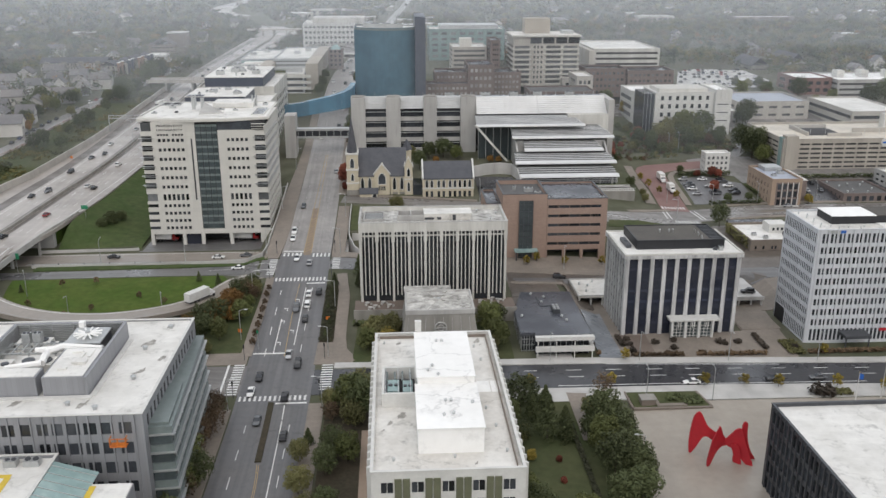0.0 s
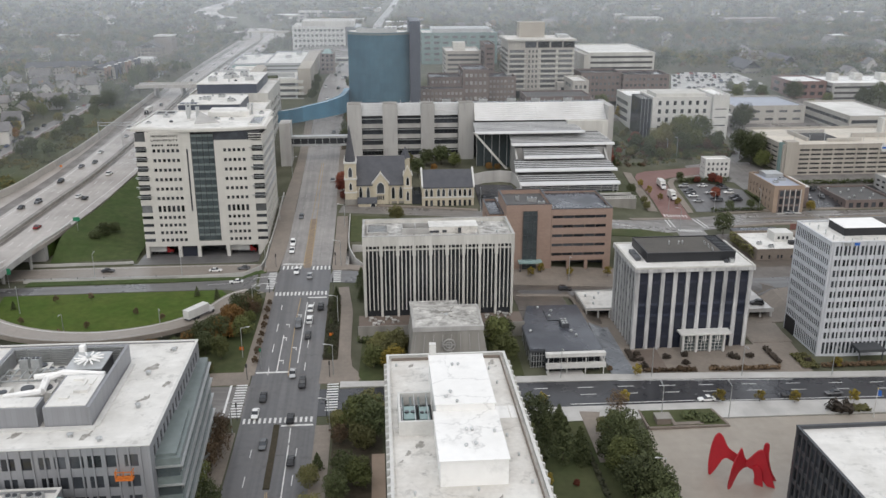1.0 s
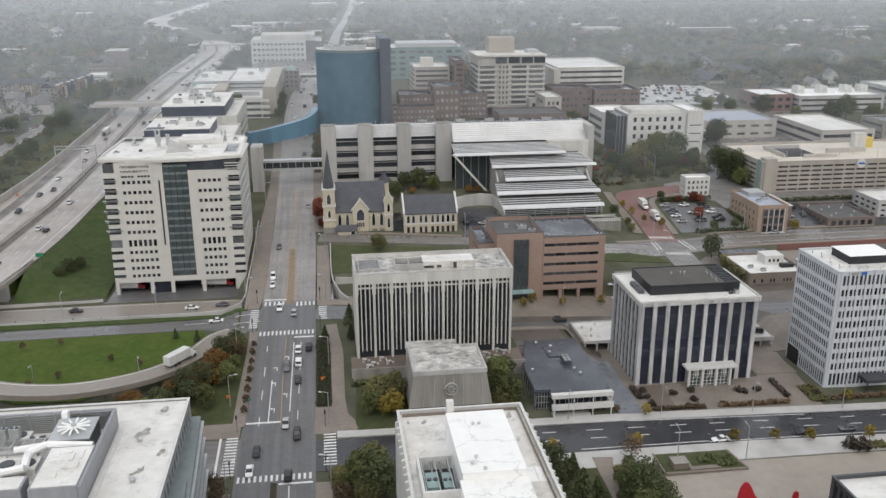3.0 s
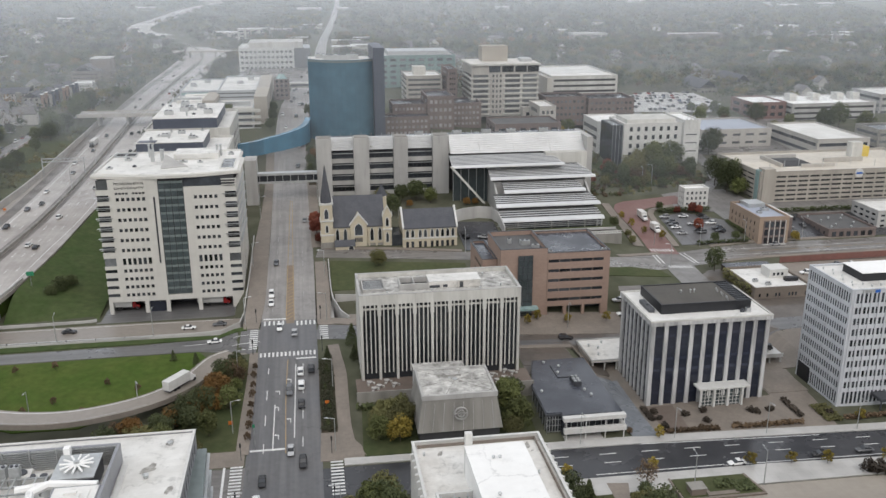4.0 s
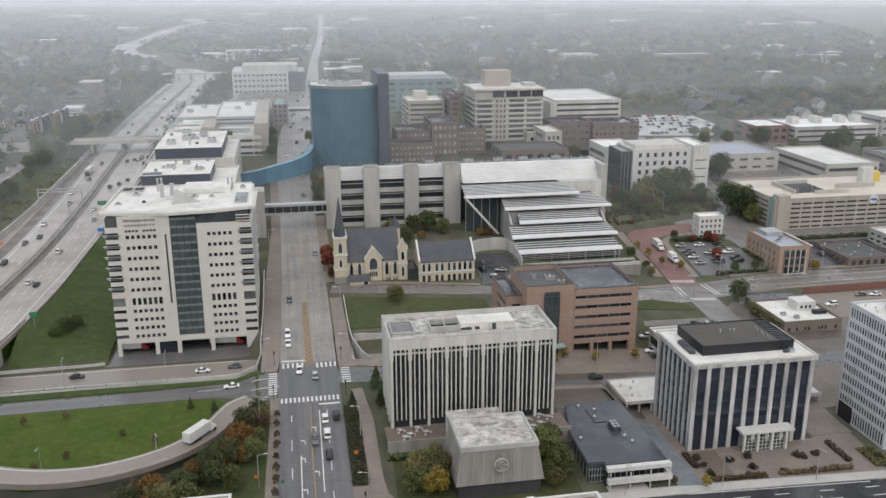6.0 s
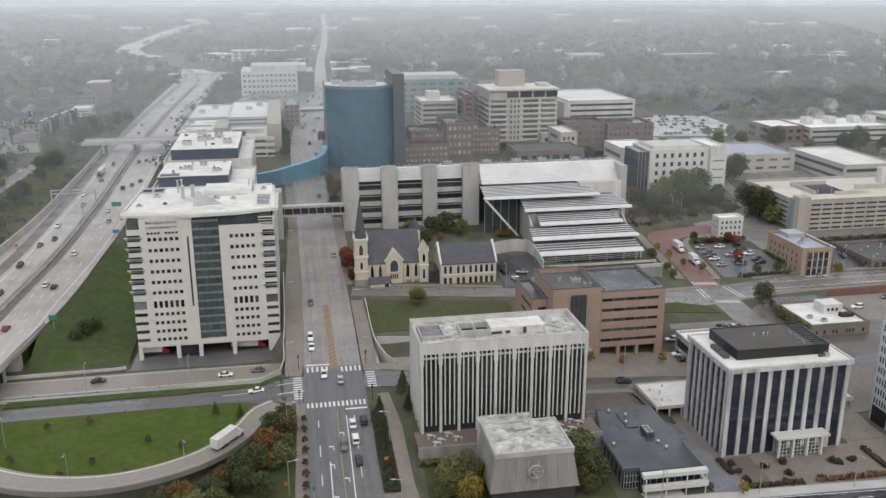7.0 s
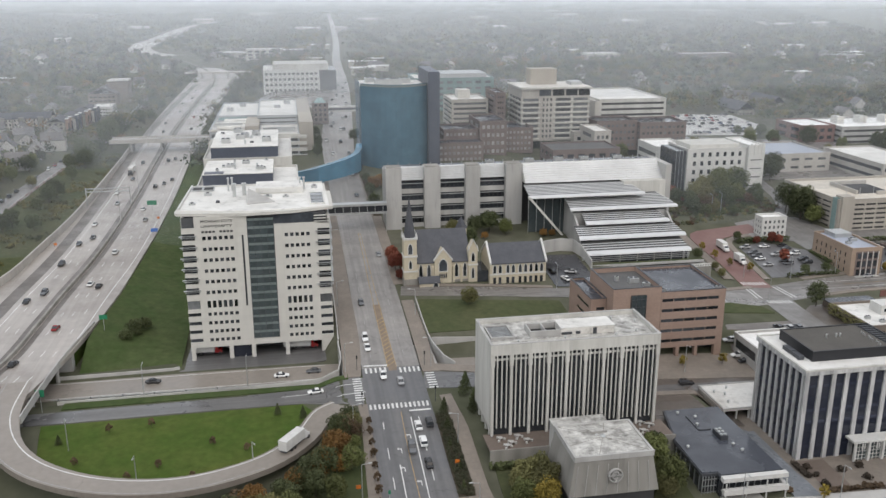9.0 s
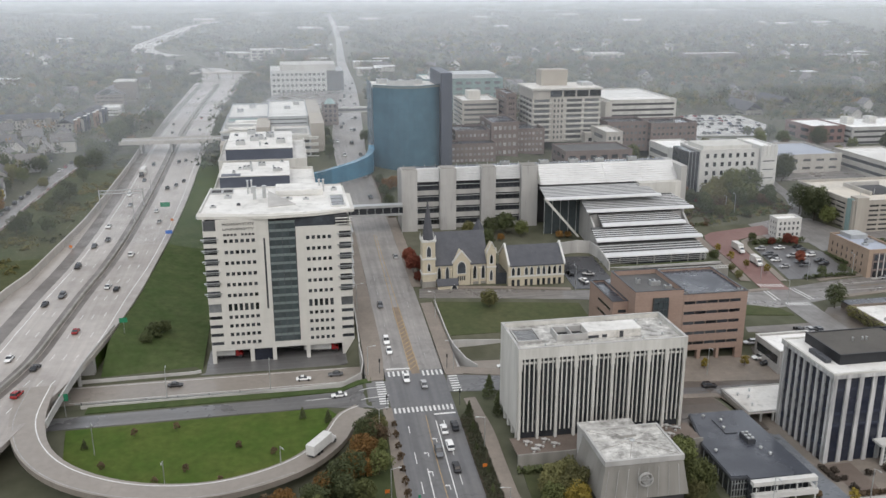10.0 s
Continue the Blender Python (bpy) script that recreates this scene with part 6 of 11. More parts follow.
def lettering(text, parent, at, size, mat, name="lettering", turn=(90, 0, 0), deep=0.06, align="CENTER", width=None):
    """Raised letters on a wall that looks to the south."""
    cu = bpy.data.curves.new(name, "FONT")
    cu.body, cu.size, cu.extrude, cu.align_x, cu.align_y = text, size, deep, align, "CENTER"
    tmp = bpy.data.objects.new("tmp", cu)
    scene.collection.objects.link(tmp)
    me = bpy.data.meshes.new_from_object(tmp.evaluated_get(bpy.context.evaluated_depsgraph_get()))
    bpy.data.objects.remove(tmp)
    bpy.data.curves.remove(cu)
    me.materials.clear()
    me.materials.append(mat)
    sx = 1.0
    if width:
        xs_ = [q.co.x for q in me.vertices]
        sx = width / (max(xs_) - min(xs_))
    me.transform(pose(*at, *turn) @ Matrix.Diagonal((sx, 1, 1, 1)))
    ob = new(name, me)
    ob.parent = parent
    ob.matrix_parent_inverse = BASE.get(parent.name, Matrix())
    return ob


for i, c in enumerate("###"):
    x = 86.4 + 4.25 * i
    part("number_bar", Shape().box(x - 0.5, x - 0.2, 241.5, 241.6, 2.2, 3.9).box(x + 0.2, x + 0.5, 241.5, 241.6, 2.2, 3.9), WHITE_TRIM, t, "white bars of the sign")

# raised parking deck between the two towers
t = thing("parking_deck", 114.5, 276, -1, "raised pale concrete parking deck with dark bays below", "parking deck")
part("slab", Shape().box(105.6, 123.2, 266.3, 286, 0.9, 1.5), CONCRETE_PALE, t)
part("parapet", Shape().box(105.6, 123.2, 266, 266.3, 0.7, 2.0), STONE_GREY, t)
# Near-black back wall gives the bays below their shade.
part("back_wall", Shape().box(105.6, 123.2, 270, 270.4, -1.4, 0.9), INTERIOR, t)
for x in (106.4, 110.6, 114.8, 119.0, 122.6):
    part("column", Shape().box(x - 0.25, x + 0.25, 266.4, 266.9, -1.5, 0.9), STONE_GREY, t)
# white office tower with rows of narrow windows
t = thing("office_tower", 143, 248, -1, "white precast office tower with rows of narrow dark windows", "building")
zs = [(-1.0, 2.75)] + [(3.95 + 3.26 * i, 5.95 + 3.26 * i) for i in range(8)] + [(30.0, 32.9)]
block(t, 123.4, 168, 236.8, 258.6, -2, 34.1, COOL_WHITE, GLASS_DARK, ROOF_WHITE, front=(cells(124.7, 167.7, 34, 0.64), zs), left=(cells(237.4, 258, 18, 0.6), zs), coping=COOL_WHITE, parapet=0.4, deep=0.3)
part("penthouse", Shape().box(130.8, 164, 244, 253.4, 33.6, 36.1), BLACK_METAL, t, "black rooftop penthouse")
part("penthouse_roof", Shape().box(130.6, 144.4, 243.8, 253.6, 36.1, 36.3), ROOF_CLEAN, t)
part("penthouse_roof", Shape().box(144.6, 164.2, 243.8, 253.6, 36.1, 36.3), ROOF_BROWN, t)
part("roof_step", Shape().box(144.6, 166, 238.2, 243.8, 33.7, 34.0), ROOF_CLEAN, t)
for k, (x, y) in enumerate(((126, 241), (127.4, 243.4), (126.2, 246), (127.6, 248.6), (126.4, 251), (127.8, 253.6), (129.4, 241.4), (131, 239.6), (134, 240), (137.4, 239.2), (139, 240.4), (126, 255.6))):
    vent(x, y, 33.7, 0.2, 0.5)
for i in range(17):
    part("fin", Shape().box(124.1 + 2.53 * i, 124.35 + 2.53 * i, 236.5, 236.8, 2.9, 34.0), COOL_WHITE, t)
# Black panel laid on the wall stands in for the dark ground-level opening.
part("dark_opening_panel", Shape().box(123.26, 123.4, 251.6, 257.8, -1.5, 3.6), BLACK_METAL, t, "tall black panel in place of a dark opening")
part("canopy", Shape().box(133.8, 141.8, 231.8, 236.8, 1.4, 2.3), DARK_METAL, t, "black entrance canopy")
part("canopy_post", Shape().box(134.1, 134.4, 232.1, 232.4, -1.8, 1.4).box(141.2, 141.5, 232.1, 232.4, -1.8, 1.4), DARK_METAL, t)
part("sign", Shape().box(146.4, 153.4, 236.1, 236.5, 2.0, 2.8), RED_PAINT, t, "red sign panel")
for k in range(6):
    part("sign_bar", Shape().box(126.4 + 0.95 * k, 127.2 + 0.95 * k, 236.55, 236.8, 33.1, 33.9), BLUE_PAINT if k > 3 else STEEL, t, "small faded sign bar")

# tan brick office with ribbon windows
t = thing("office_block", 57, 320, 2, "tan brick office block with ribbon windows and a green glass bay", "building")
rib = [(8.3 + 3.55 * i, 9.4 + 3.55 * i) for i in range(5)]
block(t, 56.1, 78.4, 306.4, 332.5, 6.4, 26.0, BROWN_BRICK, GLASS_DARK, ROOF_GREY, front=(cells(56.4, 76.2, 5, 0.97), rib), right=([(309, 330)], rib), left=None, coping=DARK_METAL)
for x0, x1 in ((56.1, 56.5), (62.3, 63.5), (69.0, 70.0), (75.9, 78.4)):
    part("arcade_pier", Shape().box(x0, x1, 306.4, 308, 1, 6.4), BROWN_BRICK, t)
part("arcade_wall", Shape().box(56.4, 78.2, 311.5, 311.8, 1, 6.4), GLASS_DARK, t, "shaded ground-floor glazing")
part("arcade_end", Shape().box(77.8, 78.4, 308, 332.4, 1, 6.4), BROWN_BRICK, t)
block(t, 39.6, 56.0, 306.4, 328.5, 1, 27.9, BROWN_BRICK, GLASS_GREEN, ROOF_DARK, coping=DARK_METAL, parapet=1.6)
part("glass_bay", Shape().box(45.6, 50.8, 305.9, 306.4, 2.5, 25.5), GLASS_GREEN, t, "tall dark green glass bay")
for i in range(9):
    part("bay_bar", Shape().box(45.6, 50.8, 305.75, 305.9, 4 + 2.5 * i, 4.15 + 2.5 * i), DARK_METAL, t)
for x in (45.6, 47.3, 49.0, 50.65):
    part("bay_bar", Shape().box(x, x + 0.15, 305.75, 305.9, 2.5, 25.5), DARK_METAL, t)
part("entrance_canopy", Shape().box(44.1, 52.6, 303.2, 306.3, 6.5, 7.2), GLASS_TEAL, t, "green entrance canopy")
for x in (44.6, 52.1):
    part("canopy_post", Shape().box(x - 0.2, x + 0.2, 303.4, 303.8, 1.5, 6.5), DARK_METAL, t)
block(t, 34.3, 39.5, 312, 334, 1, 23.0, BROWN_BRICK, GLASS_DARK, ROOF_GREY, front=([(36.2, 39.0)], rib[:4]), left=([(314, 326)], rib[:4]), coping=DARK_METAL)
part("rear_wing", Shape().box(39.6, 55.9, 328.6, 334, 1, 22.6), BROWN_BRICK, t)
part("rear_wing_roof", Shape().box(39.6, 55.9, 328.6, 334.1, 22.6, 23.0), ROOF_GREY, t)
rooftop_unit(50.5, 317, 26.3, 3.2, 2.4, 1.5, STEEL, 2)
rooftop_unit(45.4, 319, 26.3, 1.2, 1.2, 1.7, STEEL, 1)
rooftop_unit(53.4, 313, 26.3, 2.4, 1.4, 1.0, STEEL, 1)
rooftop_unit(57.8, 309.2, 25.3, 1.5, 1.1, 0.8, STEEL, 1)
rooftop_unit(76.8, 308.6, 25.3, 1.6, 1.1, 0.9, STEEL, 1)

# low white-roofed pavilions between
t = thing("garage_block", 91, 303, 3, "low parking pavilion with a white flat roof", "building")
block(t, 84.5, 103, 294, 309, 1, 9.2, STONE_GREY, GLASS_DARK, ROOF_CLEAN, left=([(295, 308)], [(4.2, 7.2)]), front=([(86, 102)], [(4.2, 7.2)]), coping=WHITE_TRIM)
t = thing("low_pavilion", 70, 278, -1, "low flat parking pavilion with a pale stained roof deck", "building")
part("slab", Shape().box(61, 82, 269.8, 286, 1.4, 2.0), ROOF_GRIMY, t)
part("kerb", Shape().ring(60.9, 82.1, 269.7, 286.1, 0.35, 2.0, 2.3), STONE_GREY, t)
# Back wall coloured near black for the shade under the roof deck.
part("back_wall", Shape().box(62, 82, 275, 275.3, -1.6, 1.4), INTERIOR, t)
part("side_wall", Shape().box(61, 61.4, 273, 286, -1.6, 1.4), STONE_DARKGREY, t)
for k in range(6):
    part("column", Shape().box(61.2 + 3.9 * k, 61.7 + 3.9 * k, 270, 270.5, -1.6, 1.4), STONE_GREY, t)
for x, y in ((64.5, 274), (66, 279), (68.5, 283), (63.5, 281)):
    vent(x, y, 2.0, 0.3, 0.7)
t = thing("shop_block", 146, 320, 2, "taupe brick shop block with a white roof and small windows", "building")
block(t, 134.5, 157, 307.4, 331, 0, 8.2, TAUPE_STONE, GLASS_DARK, ROOF_WHITE, front=([(136.2 + 1.5 * i, 137.0 + 1.5 * i) for i in (0, 2)] + [(142.6 + 1.3 * i, 143.4 + 1.3 * i) for i in (0, 1, 4, 5, 6, 9)], [(1.2, 2.4), (4.6, 6.0)]), left=(cells(309, 330, 6, 0.4), [(4.6, 6.0)]))
part("rear_wing", Shape().box(137, 156, 331.2, 339.5, 0, 6.6), TAUPE_STONE, t)
part("rear_wing_roof", Shape().box(136.8, 156.2, 331.2, 339.7, 6.6, 6.9), ROOF_GREY, t)
part("roof_room", Shape().box(146, 153.4, 318.5, 325, 7.4, 11.0), WHITE_TRIM, t)
part("room_window", Shape().box(147.3, 148.1, 318.35, 318.5, 8.6, 9.7).box(149, 149.8, 318.35, 318.5, 8.6, 9.7).box(150.7, 151.5, 318.35, 318.5, 8.6, 9.7), GLASS_DARK, t)
part("duct", Shape().box(150.5, 155.4, 314.4, 316.4, 7.5, 8.9), BLACK_METAL, t)
for x, y in ((139, 316), (142, 312), (155, 326)):
    rooftop_unit(x, y, 7.5, 1.8, 1.4, 1)

# ---- clinic tower with the lettered sign ----
t = thing("clinic_tower", -72, 350, 3, "tall pale stone clinic tower on columns with green glass centre", "building")
X0, X1, Y0, Y1 = -94.7, -48.5, 330.5, 369
ROWZ = [10.25, 13.2, 16.15, 19.15, 22.55, 26.6, 30.2, 33.8, 37.4, 41.0, 44.65]
zs = [(z - (1.3 if i == 4 else 0.66), z + (1.2 if i == 4 else 0.6)) for i, z in enumerate(ROWZ)]
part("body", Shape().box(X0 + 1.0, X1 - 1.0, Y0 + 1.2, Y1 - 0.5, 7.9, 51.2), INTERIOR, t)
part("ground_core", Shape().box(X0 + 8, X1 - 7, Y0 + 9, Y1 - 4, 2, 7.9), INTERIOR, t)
for x in (-94.1, -82.0, -74.8, -63.8):
    part("column", Shape().box(x - 0.65, x + 0.65, Y0, Y0 + 1.4, 2.4, 7.75), STONE_PALE, t)
part("corner_mass", Shape().box(-52.5, X1, Y0, Y0 + 12, 2.4, 7.75), STONE_PALE, t)
part("glass_wall", Shape().box(-81.4, -75.4, Y0 + 1.0, Y0 + 1.2, 2.8, 7.75), GLASS_NAVY, t)
facade(t, "front", -90.7, -76.3, Y0, 7.75, 51.6, [(-88.5 + 1.706 * i, -87.4 + 1.706 * i) for i in range(6)], zs, STONE_PALE, GLASS_DARK, 0.6)
facade(t, "front", -66.1, -52.4, Y0, 7.75, 48.3, [(-62.86 + 1.71 * i, -61.78 + 1.71 * i) for i in range(5)], zs, STONE_PALE, GLASS_DARK, 0.6)
part("slot", Shape().box(-76.3, -75.7, Y0 + 0.3, Y0 + 0.5, 21.4, 45.2), GLASS_DARK, t)
part("slot_wall", Shape().box(-76.3, -75.7, Y0, Y0 + 0.6, 7.75, 21.4).box(-76.3, -75.7, Y0, Y0 + 0.6, 45.2, 51.6), STONE_PALE, t)
part("slot_pier", Shape().box(-75.7, -74.5, Y0, Y0 + 0.8, 7.75, 51.6), STONE_PALE, t)
gp = Shape().box(-0.98, 0.98, -0.05, 0.05, -0.86, 0.86).mesh("glass_panel", GLASS_GREEN)
gs_ = Shape().box(-0.98, 0.98, -0.05, 0.05, -0.42, 0.42).mesh("glass_spandrel", GREEN_GREY)
for i in range(4):
    for k in range(15):
        part("glass_panel", gp, GLASS_GREEN, t, at=(-73.4 + 2.05 * i, Y0 + 0.5, 10.6 + 2.72 * k))
        part("glass_spandrel", gs_, GREEN_GREY, t, at=(-73.4 + 2.05 * i, Y0 + 0.46, 11.96 + 2.72 * k))
for i in range(5):
    part("mullion", Shape().box(-74.45 + 2.05 * i - 0.05, -74.45 + 2.05 * i + 0.05, Y0 + 0.3, Y0 + 0.6, 9.6, 51.2), DARK_METAL, t)
part("glass_sill", Shape().box(-74.5, -66.1, Y0, Y0 + 0.9, 7.75, 9.6), STONE_PALE, t)
part("loggia", Shape().box(-66.1, -53.6, Y0 + 0.9, Y0 + 1.15, 48.3, 51.4), GLASS_DARK, t)
for a, b in ((X0, -90.7), (-52.4, X1)):
    last = 7.75
    for j, z in enumerate(ROWZ):
        lo, hi = (z - 0.65, z + 0.65) if j < 4 else (z - 1.6, z + 1.4) if j == 4 else (z - 0.6, z + 1.65)
        part("balcony_band", Shape().box(a, b, Y0, Y0 + 1.0, last, lo), STONE_PALE, t)
        part("balcony_window", Shape().box(a + 0.1, b - 0.1, Y0 + 0.6, Y0 + 0.9, lo, hi), GLASS_DARK if j != 4 else GLASS_GREY, t)
        if j > 4:
            part("sunshade", Shape().box(a - 0.8, b + 0.6, Y0 - 0.8, Y0 + 0.2, z + 0.85, z + 0.97), STEEL, t)
            part("sunshade", Shape().box(a - 0.4, b + 0.3, Y0 - 0.5, Y0 + 0.2, z + 0.25, z + 0.33), STEEL, t)
        last = hi
    part("top_band", Shape().box(a, b, Y0, Y0 + 1.0, last, 48.05), STONE_PALE, t)
part("top_glass", Shape().box(X0 + 0.2, -90.7, Y0 + 0.6, Y0 + 0.9, 48.05, 51.3), GLASS_GREY, t)
for k in range(3):
    part("corner_shade", Shape().box(-53.4, X1 + 0.3, Y0 - 0.4, Y0 + 0.5, 48.6 + 0.95 * k, 48.75 + 0.95 * k), STONE_PALE, t)
side_zs = [(z - 0.7, z + 1.0) for z in ROWZ]
facade(t, "right", Y0 + 1, Y1 - 0.4, X1, 7.75, 49.6, cells(Y0 + 1.6, Y1 - 2, 9, 0.84), side_zs, STONE_PALE, GLASS_GREY, 0.5)
facade(t, "left", Y0 + 1, Y1 - 0.4, X0, 7.75, 51.4, [(Y0 + 2, Y1 - 2)], side_zs, STONE_PALE, GLASS_GREY, 0.5)
for j, z in enumerate(ROWZ[5:]):
    part("side_sunshade", Shape().box(X1, X1 + 0.8, Y0 + 1, Y1 - 6, z + 1.05, z + 1.17), STEEL, t)
part("lower_wall", Shape().box(X1 - 0.5, X1, Y0 + 12, Y1 - 0.4, 3, 7.75).box(X0, X0 + 0.5, Y0 + 3, Y1, 2.4, 7.75), STONE_PALE, t)
part("back_wall", Shape().box(X0, X1, Y1 - 0.4, Y1, 4, 51.4), STONE_PALE, t)
roofp = [(-96.7, 334.4), (-96.2, 332.6), (-74.5, 329.4), (-60, 330.6), (-47, 334.2), (-46.8, 357), (-48.2, 357.2), (-48.2, 370), (-95, 371.5)]
part("eave", Shape().prism(roofp, 51.6, 52.5), STONE_PALE, t, "pale overhanging roof slab")
part("roof", Shape().prism([(-95.4, 336), (-74.5, 331.4), (-60, 332.4), (-48.2, 335.4), (-48.2, 356.2), (-49, 356.4), (-49, 369.2), (-94.2, 370.6)], 52.5, 52.7), ROOF_WHITE, t)
part("parapet", Shape().prism([(-96.0, 337), (-95.5, 337), (-94.3, 370.8), (-94.8, 370.8)], 52.5, 53.3).box(-94.8, -49, 369.3, 369.8, 52.5, 53.2), WHITE_TRIM, t)
part("roof_wedge", Shape().add([(-74.4, 340, 52.7), (-65.5, 342.4, 52.7), (-74.4, 352, 52.7), (-74.4, 340, 53.0), (-65.5, 342.4, 53.0), (-74.4, 352, 55.6)], [(2, 1, 0), (3, 4, 5), (0, 1, 4, 3), (1, 2, 5, 4), (2, 0, 3, 5)]), STONE_GREY, t, "grey sloping roof wedge")
part("roof_room", Shape().box(-72, -56, 355, 366, 52.7, 54.8), ROOF_WHITE, t, "low white plant room")
part("roof_room_fin", Shape().box(-71, -58, 354.7, 355, 53.2, 54.4), WHITE_TRIM, t)
part("skylight_kerb", Shape().ring(-54.3, -49.3, 337.2, 353.6, 0.4, 52.7, 53.1), WHITE_TRIM, t)
for k in range(3):
    part("skylight", Shape().box(-53.8, -49.8, 337.8 + 5.3 * k, 342.4 + 5.3 * k, 52.72, 52.95), GLASS_GREY, t, "dark framed roof light")
# Dark slabs laid on the roof stand in for shaded openings.
for k in range(2):
    part("roof_opening", Shape().box(-94 + 3.9 * k, -90.6 + 3.9 * k, 362.5, 368, 52.72, 52.9), INTERIOR, t, "dark grated roof opening")
    part("opening_frame", Shape().ring(-94.2 + 3.9 * k, -90.4 + 3.9 * k, 362.2, 368.3, 0.3, 52.7, 53.2), STEEL, t)
for x, y, w, h in ((-81.5, 362, 0.5, 4.4), (-80.2, 362.4, 0.5, 4.4), (-79, 353, 1.1, 4.2), (-75.8, 354.5, 1.2, 4.0), (-57, 361, 0.6, 4.0), (-55.6, 361, 0.6, 4.0)):
    part("chimney", Shape().box(x - w / 2, x + w / 2, y - 0.6, y + 0.6, 52.7, 52.7 + h).box(x - w / 2 - 0.15, x + w / 2 + 0.15, y - 0.75, y + 0.75, 52.7 + h, 52.9 + h), STEEL, t, "grey metal flue on the roof")
for x, y, w, d, h in ((-92, 343, 2, 1.4, 0.6), (-84, 345, 1.2, 1.2, 0.5), (-88, 356, 2.4, 1.4, 0.9), (-52, 362, 2, 1.6, 0.9), (-68, 350, 3, 1.2, 0.7), (-62, 349, 2, 1.0, 0.6)):
    rooftop_unit(x, y, 52.7, w, d, h, DARK_METAL if w < 1.5 else None, 1)
lettering("MICHIGAN STATE", t, (-83.8, Y0 - 0.05, 50.1), 1.2, BLACK_METAL, width=9.7)
lettering("UNIVERSITY", t, (-83.8, Y0 - 0.05, 48.5), 1.1, BLACK_METAL, width=9.7)
for x0, x1 in ((-88.5, -87.7), (-87.4, -86.6), (-86.3, -85.5), (-85.2, -84.4), (-83.0, -82.2), (-81.9, -81.1), (-80.8, -80.0), (-79.7, -78.9)):
    part("sign_bar", Shape().box(x0, x1, Y0 - 0.08, Y0, 46.4, 47.05), BLACK_METAL, t, "dark bar of the smaller sign line")


# ---- church and its annex ----
def lancet(w, h, y, x, z, mat, name, parent, frame_mat=None):
    """A pointed window in a wall that looks south."""
    def outline(k):
        pts = [(x - w / 2 - k, z - k), (x + w / 2 + k, z - k), (x + w / 2 + k, z + h * 0.62)]
        pts += [(x + (w / 2 + k) * math.cos(a) * (1 - 0.25 * math.sin(a)), z + h * 0.62 + (h * 0.38 + k) * math.sin(a)) for a in (0.5, 1.0)]
        pts += [(x, z + h + k)]
        pts += [(x - (w / 2 + k) * math.cos(a) * (1 - 0.25 * math.sin(a)), z + h * 0.62 + (h * 0.38 + k) * math.sin(a)) for a in (1.0, 0.5)]
        pts += [(x - w / 2 - k, z + h * 0.62)]
        return pts
    if frame_mat:
        part("window_frame", Shape().side(outline(0.28), "y", y - 0.08, y), frame_mat, parent)
    part(name, Shape().side(outline(0), "y", y - 0.14, y - 0.02), mat, parent)


def gable_roof(x0, x1, y0, y1, z0, z1, along_x, over=0.5, thick=0.35):
    """Two slopes that meet in a ridge."""
    s = Shape()
    if along_x:
        ym = (y0 + y1) / 2
        k = over * (z1 - z0) / (ym - y0)
        for sy, ye in ((-1, y0 - over), (1, y1 + over)):
            s.side([(ye, z0 - k), (ym, z1), (ym, z1 + thick), (ye, z0 - k + thick)], "x", x0 - over, x1 + over)
    else:
        xm = (x0 + x1) / 2
        k = over * (z1 - z0) / (xm - x0)
        for xe in (x0 - over, x1 + over):
            s.side([(xe, z0 - k), (xm, z1), (xm, z1 + thick), (xe, z0 - k + thick)], "y", y0 - over, y1 + over)
    return s


t = thing("church", -6, 376, 12.5, "cream stone gothic church with a dark slate roof and towers", "church")
part("wall", Shape().box(-15.2, 5.0, 366.5, 386, 10, 21.6), CREAM_STONE, t)
part("base_wall", Shape().box(-15.6, 5.4, 366.1, 366.5, 10, 14.0), STONE_DARKGREY, t, "grey rubble stone base")
part("gable_wall", Shape().side([(366.6, 21.6), (385.9, 21.6), (376.2, 30.9)], "x", -15.2, -14.7).side([(366.6, 21.6), (385.9, 21.6), (376.2, 30.9)], "x", 4.5, 5.0), CREAM_STONE, t)
part("roof", gable_roof(-15.2, 5.0, 366.5, 386, 21.4, 31.2, True), SHINGLE, t, "dark slate roof")
part("front_gable", Shape().side([(-8.4, 13), (-1.8, 13), (-1.8, 22), (-5.1, 26.2), (-8.4, 22)], "y", 365.6, 372), CREAM_STONE, t)
part("gable_coping", Shape().side([(-8.8, 21.7), (-5.1, 26.3), (-1.4, 21.7), (-1.4, 22.4), (-5.1, 27.0), (-8.8, 22.4)], "y", 365.3, 366.1), WHITE_TRIM, t)
part("gable_roof", gable_roof(-8.2, -2.0, 366.2, 373, 21.9, 26.0, False, 0.2, 0.2), SHINGLE, t)
lancet(3.0, 4.6, 365.6, -5.1, 17.8, GLASS_DARK, "window", t, WHITE_TRIM)
for i in range(4):
    part("window", Shape().box(-6.6 + 0.8 * i, -6.1 + 0.8 * i, 365.45, 365.6, 15.0, 16.8), GLASS_DARK, t)
for x in (-13.5, -10.4, 0.2, 3.4):
    lancet(1.2, 5.2, 366.5, x, 15.2, GLASS_DARK, "window", t, WHITE_TRIM)
for x in (-12, -9, -1, 2):
    part("buttress", Shape().box(x - 0.35, x + 0.35, 365.7, 366.5, 12, 19.5), CREAM_STONE, t)
